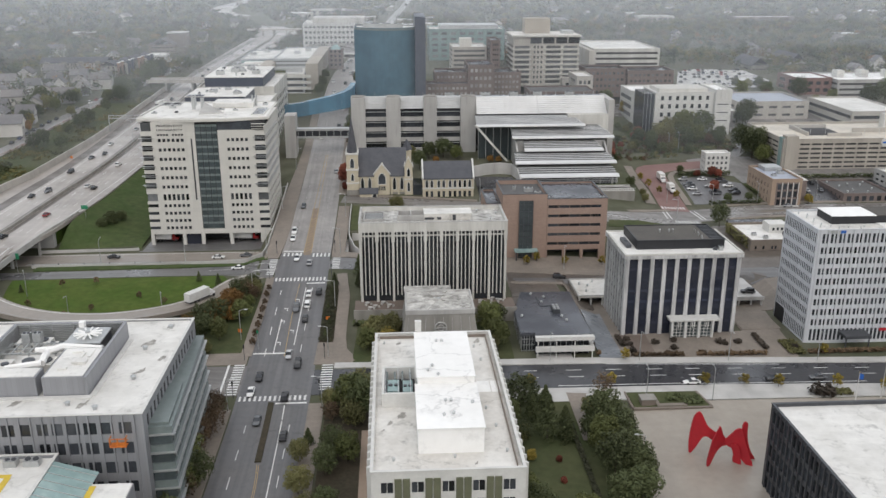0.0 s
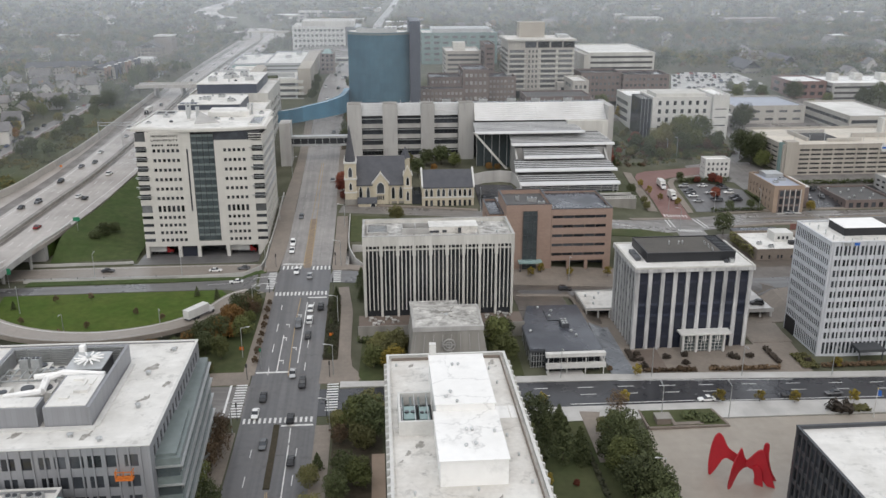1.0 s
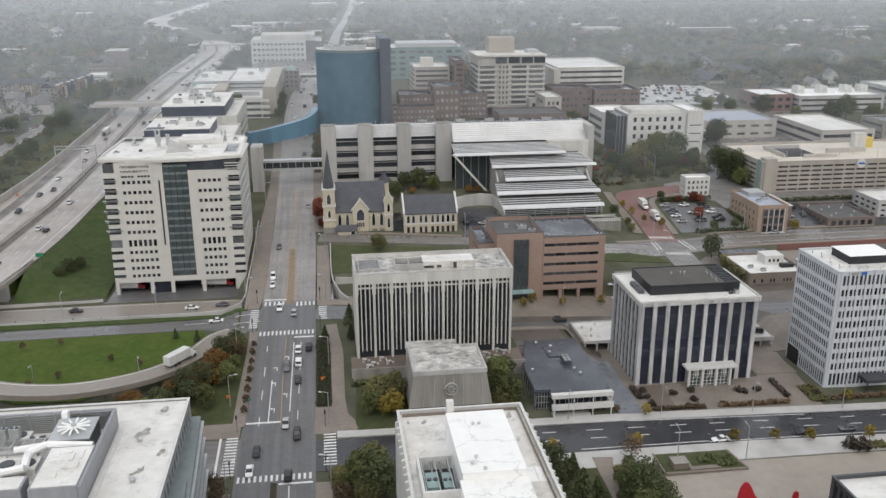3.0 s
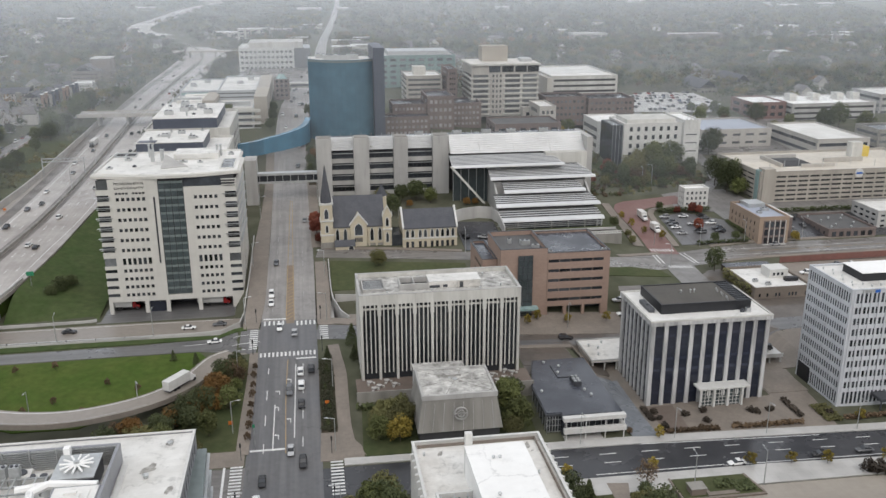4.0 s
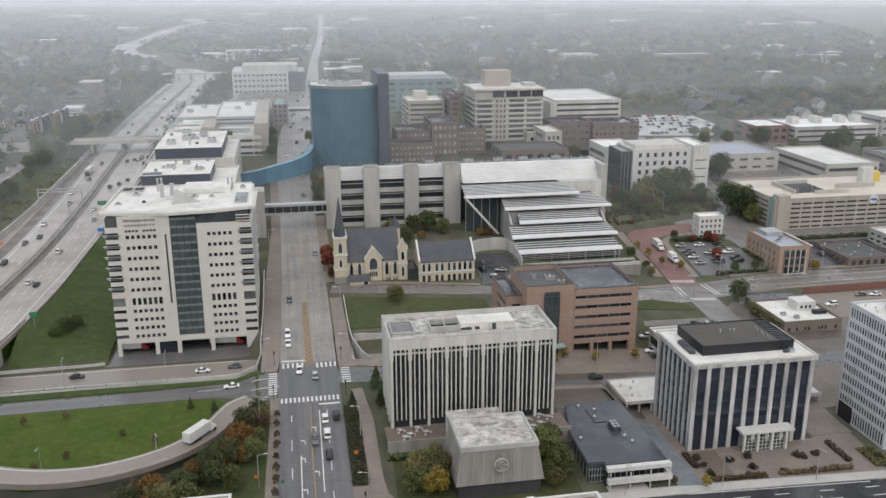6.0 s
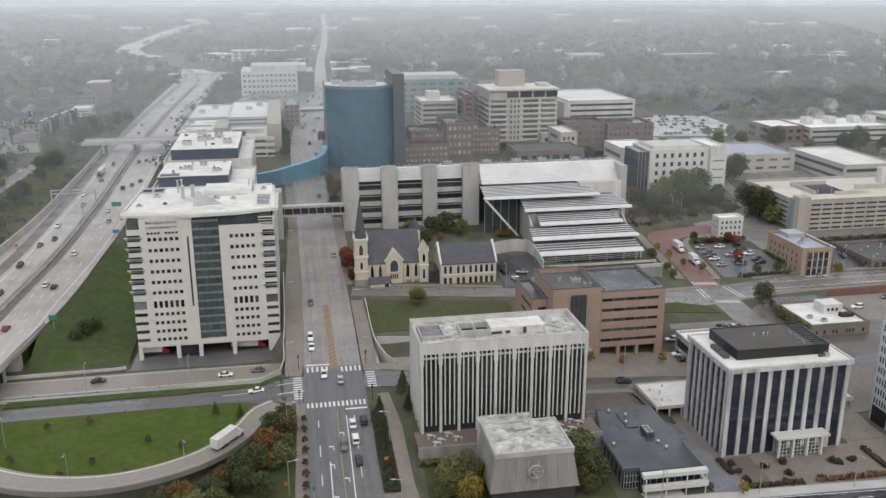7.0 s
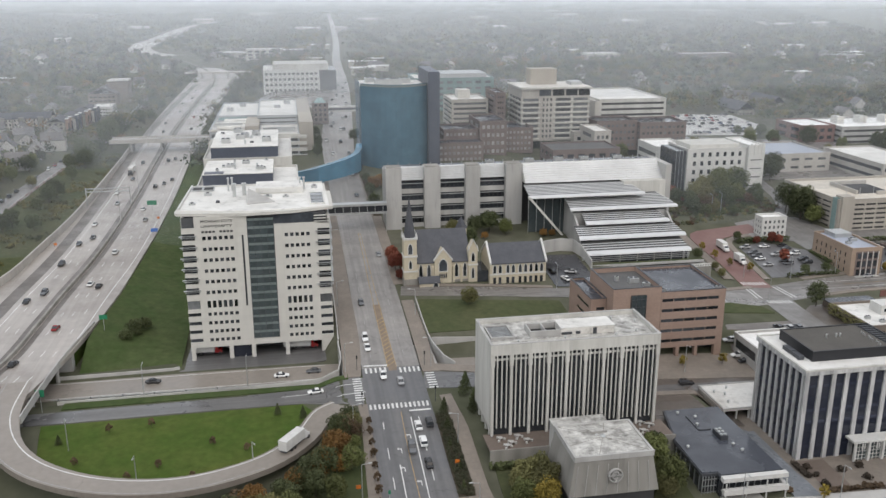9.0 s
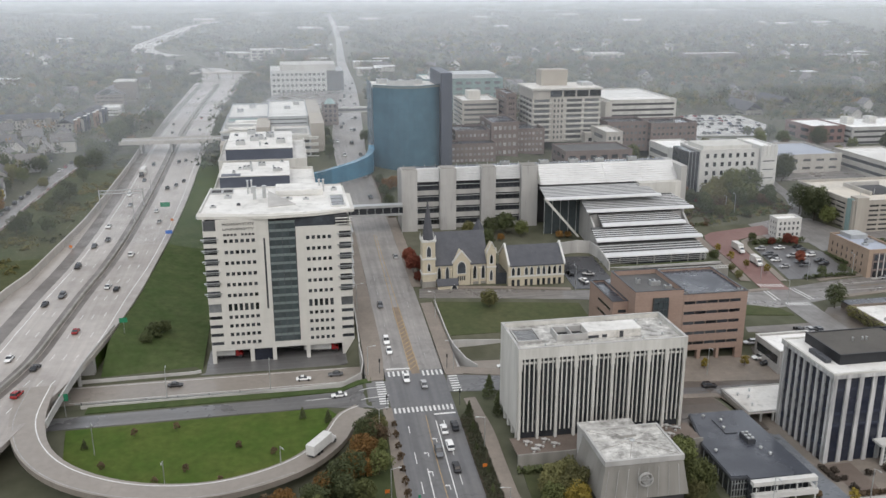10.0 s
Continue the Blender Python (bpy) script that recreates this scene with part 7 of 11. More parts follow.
# bell tower with a spire
part("tower", Shape().box(-20, -15.2, 365, 370, 10, 31.2), CREAM_STONE, t, "cream bell tower")
part("tower_base", Shape().box(-20.3, -14.9, 364.7, 370.2, 10, 15.5), STONE_DARKGREY, t)
for z in (18.2, 24.0, 30.8):
    part("tower_band", Shape().box(-20.3, -14.9, 364.7, 370.3, z, z + 0.6), WHITE_TRIM, t)
for x, y in ((-20, 365), (-15.2, 365), (-20, 370), (-15.2, 370)):
    part("pinnacle", Shape().tube((x, y, 31.2), (x, y, 33.6), 0.45, 0.05, 6), WHITE_TRIM, t)
lancet(1.5, 4.0, 365, -17.6, 25.2, GLASS_DARK, "window", t, WHITE_TRIM)
lancet(1.0, 3.0, 365, -17.6, 19.6, GLASS_DARK, "window", t, WHITE_TRIM)
part("spire", Shape().tube((-17.6, 367.5, 31.3), (-17.6, 367.5, 46.5), 2.3, 0.08, 8), SHINGLE, t, "dark slate spire")
# turret
part("turret", Shape().box(4.6, 8.0, 365.2, 368.8, 10, 25.2), CREAM_STONE, t, "cream corner turret")
part("turret_gable", Shape().side([(4.4, 25.2), (8.2, 25.2), (6.3, 29.2)], "y", 365, 369), CREAM_STONE, t)
part("turret_trim", Shape().box(4.4, 8.2, 364.9, 369, 19.6, 20.1).side([(4.2, 25.0), (6.3, 29.5), (8.4, 25.0), (8.4, 25.5), (6.3, 30.0), (4.2, 25.5)], "y", 364.8, 365.3), WHITE_TRIM, t)
lancet(1.1, 3.4, 365.2, 6.3, 21.2, GLASS_DARK, "window", t, WHITE_TRIM)
lancet(1.0, 4.0, 365.2, 6.3, 14.6, GLASS_DARK, "window", t, WHITE_TRIM)
for x in (4.6, 8.0):
    part("pinnacle", Shape().tube((x, 365.3, 25.2), (x, 365.3, 27.6), 0.35, 0.05, 6), WHITE_TRIM, t)
part("porch", Shape().box(-14.6, -7, 362.6, 366, 11, 14.6), CREAM_STONE, t)
part("porch_roof", gable_roof(-14.6, -7, 362.6, 366.4, 14.4, 16.2, True, 0.3, 0.25), SHINGLE, t)
lancet(1.8, 2.8, 362.6, -8.4, 11.6, GLASS_DARK, "door", t, WHITE_TRIM)
part("link", Shape().box(8.0, 12.2, 364.6, 376, 10, 17.5), GLASS_DARK, t, "dark glass link between church and annex")
part("rear_tower", Shape().box(4.2, 8, 386, 390, 14, 28), CREAM_STONE, t)
part("rear_tower_roof", Shape().tube((6.1, 388, 28), (6.1, 388, 33), 2.6, 0.1, 4), SHINGLE, t)
t = thing("church_annex", 23, 370, 12, "cream stone annex with lancet windows and a slate roof", "building")
part("wall", Shape().box(12.2, 34, 362, 377, 9, 20.8), CREAM_STONE, t)
part("gable_wall", Shape().side([(362, 20.8), (377, 20.8), (369.5, 26.6)], "x", 12.2, 12.8).side([(362, 20.8), (377, 20.8), (369.5, 26.6)], "x", 33.4, 34), CREAM_STONE, t)
for xa, xb in ((11.9, 12.6), (33.6, 34.3)):
    part("gable_coping", Shape().side([(361.4, 20.6), (369.5, 26.8), (377.6, 20.6), (377.6, 21.4), (369.5, 27.7), (361.4, 21.4)], "x", xa, xb), WHITE_TRIM, t)
part("roof", gable_roof(12.8, 33.4, 362, 377, 20.6, 26.4, True, 0.3), SHINGLE, t, "dark slate roof")
part("band", Shape().box(12, 34.2, 361.8, 362, 16.2, 16.6), WHITE_TRIM, t)
for i in range(9):
    x = 14 + 2.3 * i + (0.9 if i > 1 else 0) + (0.6 if i > 3 else 0) - (0.2 * i)
    lancet(1.1, 3.2, 362, x, 16.9, GLASS_DARK, "window", t, WHITE_TRIM)
    part("window", Shape().box(x - 0.55, x + 0.55, 361.88, 362.05, 12.6, 15.2), GLASS_DARK, t)
barrier([(35, 372, 14), (36.5, 386, 16), (54, 390, 16), (56, 372, 12)], 0.6, 4.5, STONE_GREY, "retaining_wall", "tall grey concrete retaining wall behind the yard", "wall", down=4)

# ---- terraced research institute ----
t = thing("research_institute", 42, 425, 14, "pale concrete research institute with pylons and stepped metal louvre roofs", "building")
part("body", Shape().box(-19, 105, 426, 436, 10, 44.5), INTERIOR, t)
part("back_roof", Shape().box(-19.5, 106, 430, 436, 44.5, 45.2), ROOF_GREY, t)
for x0, x1, z0 in ((-20, -13.2, 14), (-3.2, 3.8, 13), (15, 21.4, 11), (33, 40.4, 10)):
    part("pylon", Shape().box(x0, x1, 422, 429, z0, 46.4), STONE_GREY, t, "plain concrete pylon")
    part("pylon_cap", Shape().box(x0 + 0.4, x1 - 0.4, 422.4, 428.6, 46.4, 46.7), STONE_DARKGREY, t)
part("pylon", Shape().box(-20, -13.2, 429, 436, 14, 44.6), STONE_GREY, t)
for a, b in ((-13.2, -3.2), (3.8, 15), (21.4, 33)):
    for k in range(5):
        z = 15.6 + 5.1 * k
        part("floor_band", Shape().box(a, b, 424.6, 426, z - 1.4, z + 0.6), STONE_GREY, t)
        part("window_band", Shape().box(a, b, 425.3, 425.6, z + 0.6, z + 3.7), GLASS_DARK, t, "dark ribbon window")
        part("canopy_bar", Shape().box(a, b, 424.2, 424.7, z + 2.9, z + 3.15), STEEL, t)
        for i in range(6):
            x = a + (b - a) * (i + 0.5) / 6
            part("mullion", Shape().box(x - 0.08, x + 0.08, 425.15, 425.3, z + 0.6, z + 3.7), DARK_METAL, t)
    for k in range(8):
        z = 40.6 + 0.72 * k
        part("louvre", Shape().side([(424.2 + 0.22 * k, z), (424.8 + 0.22 * k, z + 0.12), (424.9 + 0.22 * k, z + 0.66), (424.3 + 0.22 * k, z + 0.5)], "x", a, b), LOUVRE, t)
for k in range(9):
    z = 38.9 + 0.82 * k
    for a, b in ((40.4, 54), (54.1, 70), (70.1, 87), (87.1, 103.5)):
        part("louvre", Shape().side([(416.5 + 0.9 * k, z), (417.3 + 0.9 * k, z + 0.1), (417.5 + 0.9 * k, z + 0.74), (416.8 + 0.9 * k, z + 0.6)], "x", a, b), LOUVRE, t)
part("louvre_backing", Shape().side([(418, 38.6), (430, 38.6), (430, 45.4), (425.4, 45.4)], "x", 40.4, 103.5), STONE_WHITE, t)
part("end_pylon", Shape().box(103.6, 106.4, 414, 436, 12, 45.4), STONE_GREY, t)
for i in range(26):
    part("roof_rail_post", Shape().box(-18 + 4.7 * i, -17.85 + 4.7 * i, 431, 431.15, 45.2, 47), STEEL, t)
# stepped roofs: x from, x to, front edge y, z, how far back, rise
STEPS = [(39, 90.6, 404.6, 35.3, 12, 3.5), (55.2, 103.2, 398.6, 30.7, 12, 4.0), (60.2, 97, 392.4, 26.0, 8.4, 3.6), (55.2, 101.6, 385.4, 21.6, 8.6, 3.8), (56, 101.7, 379.6, 16.6, 7.4, 4.2)]
for x0, x1, y, z, back, rise in STEPS:
    turn_in = lambda d: 5.0 * (d / 12) ** 1.7
    up_ = lambda d: z + rise * d / back
    part("roof_edge", Shape().side([(y - 0.5, z - 0.45), (y + 0.1, z - 0.7), (y + 1.3, up_(1.3) - 0.2), (y + 1.3, up_(1.3) + 0.1), (y - 0.3, z + 0.15)], "x", x0, x1), LOUVRE, t, "bright metal roof edge")
    part("roof_slope", Shape().prism([(x0 + 0.4, y + 1.3), (x1 - 0.6 - turn_in(1.3), y + 1.3), (x1 - 0.6 - turn_in(6), y + 6), (x1 - 0.6 - turn_in(back), y + back), (x0 + 0.4, y + back)], [up_(1.3) - 0.8, up_(1.3) - 0.8, up_(6) - 0.8, up_(back) - 0.8, up_(back) - 0.8], [up_(1.3) - 0.35, up_(1.3) - 0.35, up_(6) - 0.35, up_(back) - 0.35, up_(back) - 0.35]), GAP_BACKING, t)
    gap = 1.2
    n = int((back - 1.6) / gap)
    for k in range(n):
        d = 1.7 + gap * k
        yy, zz = y + d, up_(d) - 0.3
        part("louvre", Shape().side([(yy, zz), (yy + 0.46, zz + 0.14), (yy + 0.46, zz + 0.22), (yy, zz + 0.08)], "x", x0 + 0.2, x1 - 0.3 - turn_in(d)), LOUVRE, t)
part("side_wall", Shape().side([(380, 8), (430, 8), (430, 35.6), (410, 33.6), (403, 30.4), (396, 26.4), (390, 22.4), (385, 18.6), (380, 15.4)], "x", 56.8, 57.6), STONE_GREY, t)
part("side_wall", Shape().side([(380, 8), (430, 8), (430, 35.6), (410, 33.6), (403, 30.4), (396, 26.4), (390, 22.4), (385, 18.6), (380, 15.4)], "x", 98.4, 99.2), STONE_GREY, t)
part("end_block", Shape().box(84, 103.5, 413, 418, 28, 38.8), STONE_WHITE, t)
part("terrace_core", Shape().box(57.7, 98.3, 400, 426, 10, 29), STONE_GREY, t)
part("strut", Shape().add([(38, 404, 35.6), (39.2, 404, 35.6), (54.4, 404, 18.4), (53.2, 404, 18.4), (38, 405, 35.6), (39.2, 405, 35.6), (54.4, 405, 18.4), (53.2, 405, 18.4)], [(0, 1, 2, 3), (7, 6, 5, 4), (0, 4, 5, 1), (1, 5, 6, 2), (2, 6, 7, 3), (3, 7, 4, 0)]), STONE_WHITE, t, "slanting white concrete strut")
part("recess_glass", Shape().box(40.6, 56.6, 412, 412.3, 14, 36), GLASS_GREEN, t, "shadowed glass wall under the roof")
for i in range(5):
    part("recess_bar", Shape().box(40.6 + 3.6 * i, 40.8 + 3.6 * i, 411.8, 412, 14, 36), STEEL, t)
part("base_terrace", Shape().box(52.5, 107, 371.5, 382, 6, 11.5), STONE_DARKGREY, t)
part("base_glass", Shape().box(57, 100.4, 380.4, 381, 11.5, 15.8), GLASS_DARK, t)
for k in range(3):
    part("sun_louvre", Shape().box(54.5, 101, 379.4, 379.8, 13.6 + 0.75 * k, 13.85 + 0.75 * k), STEEL, t)
rail = Shape().box(52.5, 107, 371.5, 371.75, 12.55, 12.8).box(52.5, 107, 371.5, 371.75, 11.6, 11.8)
for i in range(50):
    rail.box(52.6 + 1.09 * i, 52.95 + 1.09 * i, 371.55, 371.7, 11.8, 12.55)
part("balustrade", rail, WHITE_TRIM, t, "white slatted terrace balustrade")
part("terrace_floor", Shape().box(52.6, 106.9, 371.9, 379.3, 11.5, 11.7), STONE_DARKGREY, t)
for i in range(7):
    part("base_column", Shape().box(56 + 7.4 * i, 56.3 + 7.4 * i, 379.8, 380.1, 11.5, 15.9), STONE_GREY, t)
part("planted_ledge", Shape().box(53.5, 105.5, 375.6, 377.6, 12.6, 13.4), ROUGH_GRASS, t, "planted ledge of the terrace")
part("ledge_edge", Shape().box(53.5, 105.5, 375.2, 375.55, 12.4, 13.4), STONE_GREY, t)
for x, y in ((46, 433), (60, 433.4), (72, 433), (88, 433.4), (28, 433)):
    rooftop_unit(x, y, 45.2, 4, 2.4, 1.6)
# skywalk over the avenue
t = thing("skywalk", -33, 421, 20, "enclosed grey glass skywalk crossing the avenue", "skywalk")
part("deck", Shape().box(-46.4, -20, 419, 423, 27.6, 28.5), STEEL, t)
part("glazing", Shape().box(-46.4, -20, 419.4, 422.6, 28.5, 31.2), GLASS_DARK, t)
part("roof", Shape().box(-46.4, -20, 419, 423, 31.2, 32.2), STEEL, t)
part("stair_tower", Shape().box(-51.5, -46.4, 416, 426, 15, 39), STONE_GREY, t)
for i in range(8):
    part("mullion", Shape().box(-45.6 + 3.4 * i, -45.4 + 3.4 * i, 419.2, 419.4, 28.5, 31.2), STEEL, t)

# ---- medical buildings along the avenue ----
def medical(x0, x1, y0, y1, zb, zt, px0, px1, py0, py1, pz, label):
    t = thing("medical_building", (x0 + x1) / 2, (y0 + y1) / 2, zb, label, "building")
    zs_ = [(zb + 6 + 4.2 * i, zb + 8.6 + 4.2 * i) for i in range(int((zt - zb - 8) / 4.2))]
    block(t, x0, x1, y0, y1, zb, zt, STONE_WHITE, GLASS_GREY, ROOF_WHITE, right=(cells(y0 + 2, y1 - 2, 8, 0.7), zs_), front=(cells(x0 + 2, x1 - 2, 5, 0.8), zs_))
    part("penthouse", Shape().box(px0, px1, py0, py1, zt - 0.9, pz), BLUE_METAL, t, "dark blue-grey plant storey")
    part("penthouse_roof", Shape().box(px0 - 0.2, px1 + 0.2, py0 - 0.2, py1 + 0.2, pz, pz + 0.3), ROOF_WHITE, t)
    return t


t = medical(-96, -57, 398, 438, 10, 46.4, -94, -67, 404, 433, 50, "white medical building with a dark plant storey")
part("roof_opening", Shape().box(-93.4, -86, 404.3, 408.5, 50.3, 50.5), BLUE_METAL, t)
t = medical(-97, -59, 444, 500, 13, 49, -94, -65, 449, 496, 53, "white medical building with a white-edged flat roof")
for x, y in ((-82, 470), (-80, 474), (-75, 480), (-88, 460), (-70, 462), (-84, 490)):
    rooftop_unit(x, y, 53.3, 4, 3, 2)
roof_rng = random.Random(12)
for k in range(16):
    x, y, z = (roof_rng.uniform(-92, -69), roof_rng.uniform(410, 431), 50.3) if k % 2 else (roof_rng.uniform(-92, -67), roof_rng.uniform(452, 494), 53.3)
    if k % 3:
        rooftop_unit(x, y, z, roof_rng.uniform(0.8, 2.0), roof_rng.uniform(0.8, 1.8), roof_rng.uniform(0.5, 1.1), DARK_METAL if k % 4 == 0 else None, 1)
    else:
        vent(x, y, z, 0.4, roof_rng.uniform(0.6, 1.8))
for x, y in ((-84, 418), (-78, 425), (-72, 412)):
    rooftop_unit(x, y, 50.3, 3, 2.4, 1.2)
t = thing("medical_building", -76, 600, 25, "stepped beige and teal-banded medical building", "building")
for x0, x1, y0, y1, z1 in ((-104, -84, 566, 640, 43), (-76, -54, 548, 640, 42.5)):
    zs_ = [(28 + 3.6 * i, 30 + 3.6 * i) for i in range(4)]
    block(t, x0, x1, y0, y1, 20, z1, SPANDREL_PALE, GLASS_GREY, ROOF_WHITE, front=([(x0 + 1, x1 - 1)], zs_), right=([(y0 + 2, y1 - 2)], zs_))
    part("louvre_screen", Shape().box(x0 + 2, x1 - 2, y0 + 10, y0 + 11, z1, z1 + 2.6), STEEL, t, "pale roof screen")
    part("parapet_cap", Shape().box(x0 - 0.5, x1 + 0.5, y0 - 0.5, y0 + 0.4, z1 - 0.6, z1 + 0.3), STONE_WHITE, t)
part("tan_mass", Shape().box(-84, -76.4, 562, 600, 20, 45.6), TAN_PANEL, t, "plain tan wall")
part("tan_mass", Shape().box(-53.8, -46, 556, 668, 20, 48), TAN_PANEL, t, "plain tan wall")
block(t, -102, -78, 604, 668, 20, 46, SPANDREL_PALE, GLASS_TEAL, ROOF_WHITE, front=([(-101, -79)], [(43.4, 45)]))
for k in range(3):
    part("roof_tier", Shape().box(-100 + 1.5 * k, -82, 572 + 9 * k, 579 + 9 * k, 42.8, 44.2 + 0.5 * k), ROOF_WHITE, t, "low white roof tier")
block(t, -77.8, -54, 590, 670, 20, 47.5, SPANDREL_PALE, GLASS_GREY, ROOF_WHITE, front=([(-77, -55)], [(43.0, 43.8), (45.4, 46.2)]))
part("roof_garden", Shape().box(-75, -66, 552, 556, 42.2, 44), ROUGH_GRASS, t, "planted roof terrace")
for i in range(5):
    part("balcony_band", Shape().box(-76, -50, 546.6, 548, 26 + 3.6 * i, 27.6 + 3.6 * i), STONE_WHITE, t)
part("wing", Shape().box(-104, -76, 552, 566, 18, 38), TAN_PANEL, t)
for x, y in ((-95, 620), (-88, 640), (-66, 630), (-60, 650)):
    rooftop_unit(x, y, 46.8, 4, 3, 1.8)
t = thing("brick_tower", -34, 660, 38, "narrow dark brick tower with a pale green cupola", "building")
block(t, -44, -34, 622, 634, 35, 50, RED_BRICK, GLASS_DARK, ROOF_GREY, front=(cells(-43.4, -34.6, 3, 0.5), [(39 + 3 * i, 40.6 + 3 * i) for i in range(4)]))
part("cupola", Shape().tube((-39, 628, 50), (-39, 628, 53), 4, 1.5, 8), GLASS_TEAL, t)
t = thing("skywalk", -23, 640, 38, "white enclosed skywalk far up the avenue", "skywalk")
part("body", Shape().box(-34, -12, 636, 640, 42.6, 46), WHITE_TRIM, t)
part("glazing", Shape().box(-33.5, -12.5, 635.8, 636, 43.6, 45.2), GLASS_GREY, t)

# blue curved glass hospital
t = thing("glass_hospital", -3, 530, 27, "tall curved blue glass hospital tower", "hospital")
ARC = []
for i in range(15):
    u = i / 14
    ARC.append((-21.5 + 35 * u, 525 - 15.5 * math.sin(math.pi * (0.12 + 0.76 * u)) + 3.5 * (1 - u)))
part("body", Shape().prism([(x, y + 0.4) for x, y in ARC] + [(13.5, 552), (-21.5, 556)], 24, 70.2), BLUE_METAL, t)
part("roof", Shape().prism([(x, y + 0.6) for x, y in ARC] + [(13.2, 551.5), (-21.2, 555.5)], 70.2, 70.7), ROOF_WHITE, t)
for i in range(14):
    (xa, ya), (xb, yb) = ARC[i], ARC[i + 1]
    w = math.hypot(xb - xa, yb - ya) / 2 - 0.005
    pm = Shape().box(-w, w, -0.08, 0.08, -2.33, 2.33).mesh("glass_panel", GLASS_BLUE)
    for k in range(10):
        ob = part("glass_panel", pm, GLASS_BLUE, t, at=((xa + xb) / 2, (ya + yb) / 2 + 0.1, 27.9 + 4.68 * k))
        ob.rotation_euler = (0, 0, math.atan2(yb - ya, xb - xa))
part("rim", Shape().prism([(x, y - 0.15) for x, y in ARC] + [(x, y + 0.6) for x, y in reversed(ARC)], 71.0, 72), GREEN_GREY, t)
pm = Shape().box(-0.08, 0.08, -1.9, 1.9, -2.33, 2.33).mesh("glass_panel", GLASS_BLUE)
for i in range(7):
    for k in range(10):
        part("glass_panel", pm, GLASS_BLUE, t, at=(-21.5, 531 + 3.9 * i, 27.9 + 4.68 * k))
part("slab_tower", Shape().box(13.6, 19.6, 514, 550, 24, 78.4), BLUE_METAL, t, "dark slate-blue service tower")
part("slab_panel", Shape().box(14.2, 19.0, 513.7, 514, 26, 78), BLUE_METAL, t)
rooftop_unit(-6, 530, 70.7, 14, 8, 3)
rooftop_unit(4, 538, 70.7, 6, 6, 2.4)
rooftop_unit(-14, 545, 70.7, 6, 6, 2.4)
t = thing("glass_bridge", -42, 485, 25, "blue glass bridge curving from the tower across the avenue", "skywalk")
path_ = smooth_line([(-60, 483, 26.6, 33.5), (-50, 485.6, 27.0, 34.4), (-42.6, 489, 27.7, 35.6), (-35, 493.6, 28.2, 36.6), (-29.4, 499, 28.5, 37.4), (-24.6, 506, 28.4, 38.4), (-22.2, 514, 28.4, 39.6), (-21.4, 523, 28.4, 40.4)], 3.0)
for a, b in zip(path_, path_[1:]):
    v = [(a[0], a[1], a[2]), (b[0], b[1], b[2]), (b[0], b[1], b[3]), (a[0], a[1], a[3])]
    dx, dy = (b - a)[:2] / np.linalg.norm((b - a)[:2])
    v += [(x - dy * 3.2, y + dx * 3.2, z) for x, y, z in v]
    part("glass_panel", Shape().add(v, [(0, 1, 2, 3), (7, 6, 5, 4), (3, 2, 6, 7), (0, 4, 5, 1), (0, 3, 7, 4), (1, 5, 6, 2)]), GLASS_SKYBLUE, t)

# ---- hospital buildings on the hilltop ----
def banded(name, x0, x1, y0, y1, zb, zt, wall, glass, roof, n, label, share=0.5, cols=1, side="left", category="building"):
    t = thing(name, (x0 + x1) / 2, (y0 + y1) / 2, zb, label, category)
    step = (zt - zb - 2.2) / n
    zs_ = [(zb + 1.2 + step * (i + 0.5 - share / 2), zb + 1.2 + step * (i + 0.5 + share / 2)) for i in range(n)]
    us_ = cells(x0 + 1, x1 - 1, cols, 0.6 if cols > 1 else 0.98)
    sd = cells(y0 + 1, y1 - 1, max(1, cols // 2), 0.6 if cols > 1 else 0.98)
    kw = {side: (sd, zs_), "front": (us_, zs_)}
    block(t, x0, x1, y0, y1, zb, zt, wall, glass, roof, **kw)
    return t


t = banded("hospital_block", 28, 84, 662, 700, 38, 60.5, GLASS_TEAL, GLASS_GREY, ROOF_WHITE, 5, "mint-green glazed hospital block with a white roof", 0.42, 8)
part("plant_room", Shape().box(36, 80, 668, 694, 59, 63), STEEL, t)
t = banded("hospital_block", 40, 63, 588, 618, 34, 54.5, BEIGE, GLASS_GREY, ROOF_WHITE, 6, "beige banded hospital block with a white roof", 0.45)
part("roof_room", Shape().box(46, 54, 600, 610, 53, 59), STONE_WHITE, t)
t = thing("hospital_block", 98, 583, 32, "large beige hospital block with banded windows and a dark attic", "building")
zs_ = [(34.0 + 3.12 * i, 35.7 + 3.12 * i) for i in range(8)]
block(t, 77, 119, 561, 592, 32, 63, BEIGE, GLASS_GREY, ROOF_WHITE, front=([(78, 87.4)] + [(90.0 + 2.3 * i, 91.2 + 2.3 * i) for i in range(3)] + [(98, 107.4), (109, 118)], zs_), left=(cells(563, 590, 4, 0.86), zs_))
for z0, z1 in zs_:
    part("sill_band", Shape().box(76.6, 88.4, 560.3, 561, z0 - 0.9, z0 - 0.2).box(97, 119.4, 560.3, 561, z0 - 0.9, z0 - 0.2), STONE_WHITE, t)
    part("sill_band", Shape().box(76.3, 77, 561, 592, z0 - 0.9, z0 - 0.2), STONE_WHITE, t)
part("entrance_block", Shape().box(108, 120, 554, 560.2, 28, 38), BEIGE, t)
part("entrance_window", Shape().box(110, 112, 553.8, 554, 33, 35).box(115, 117, 553.8, 554, 33, 35), GLASS_DARK, t)
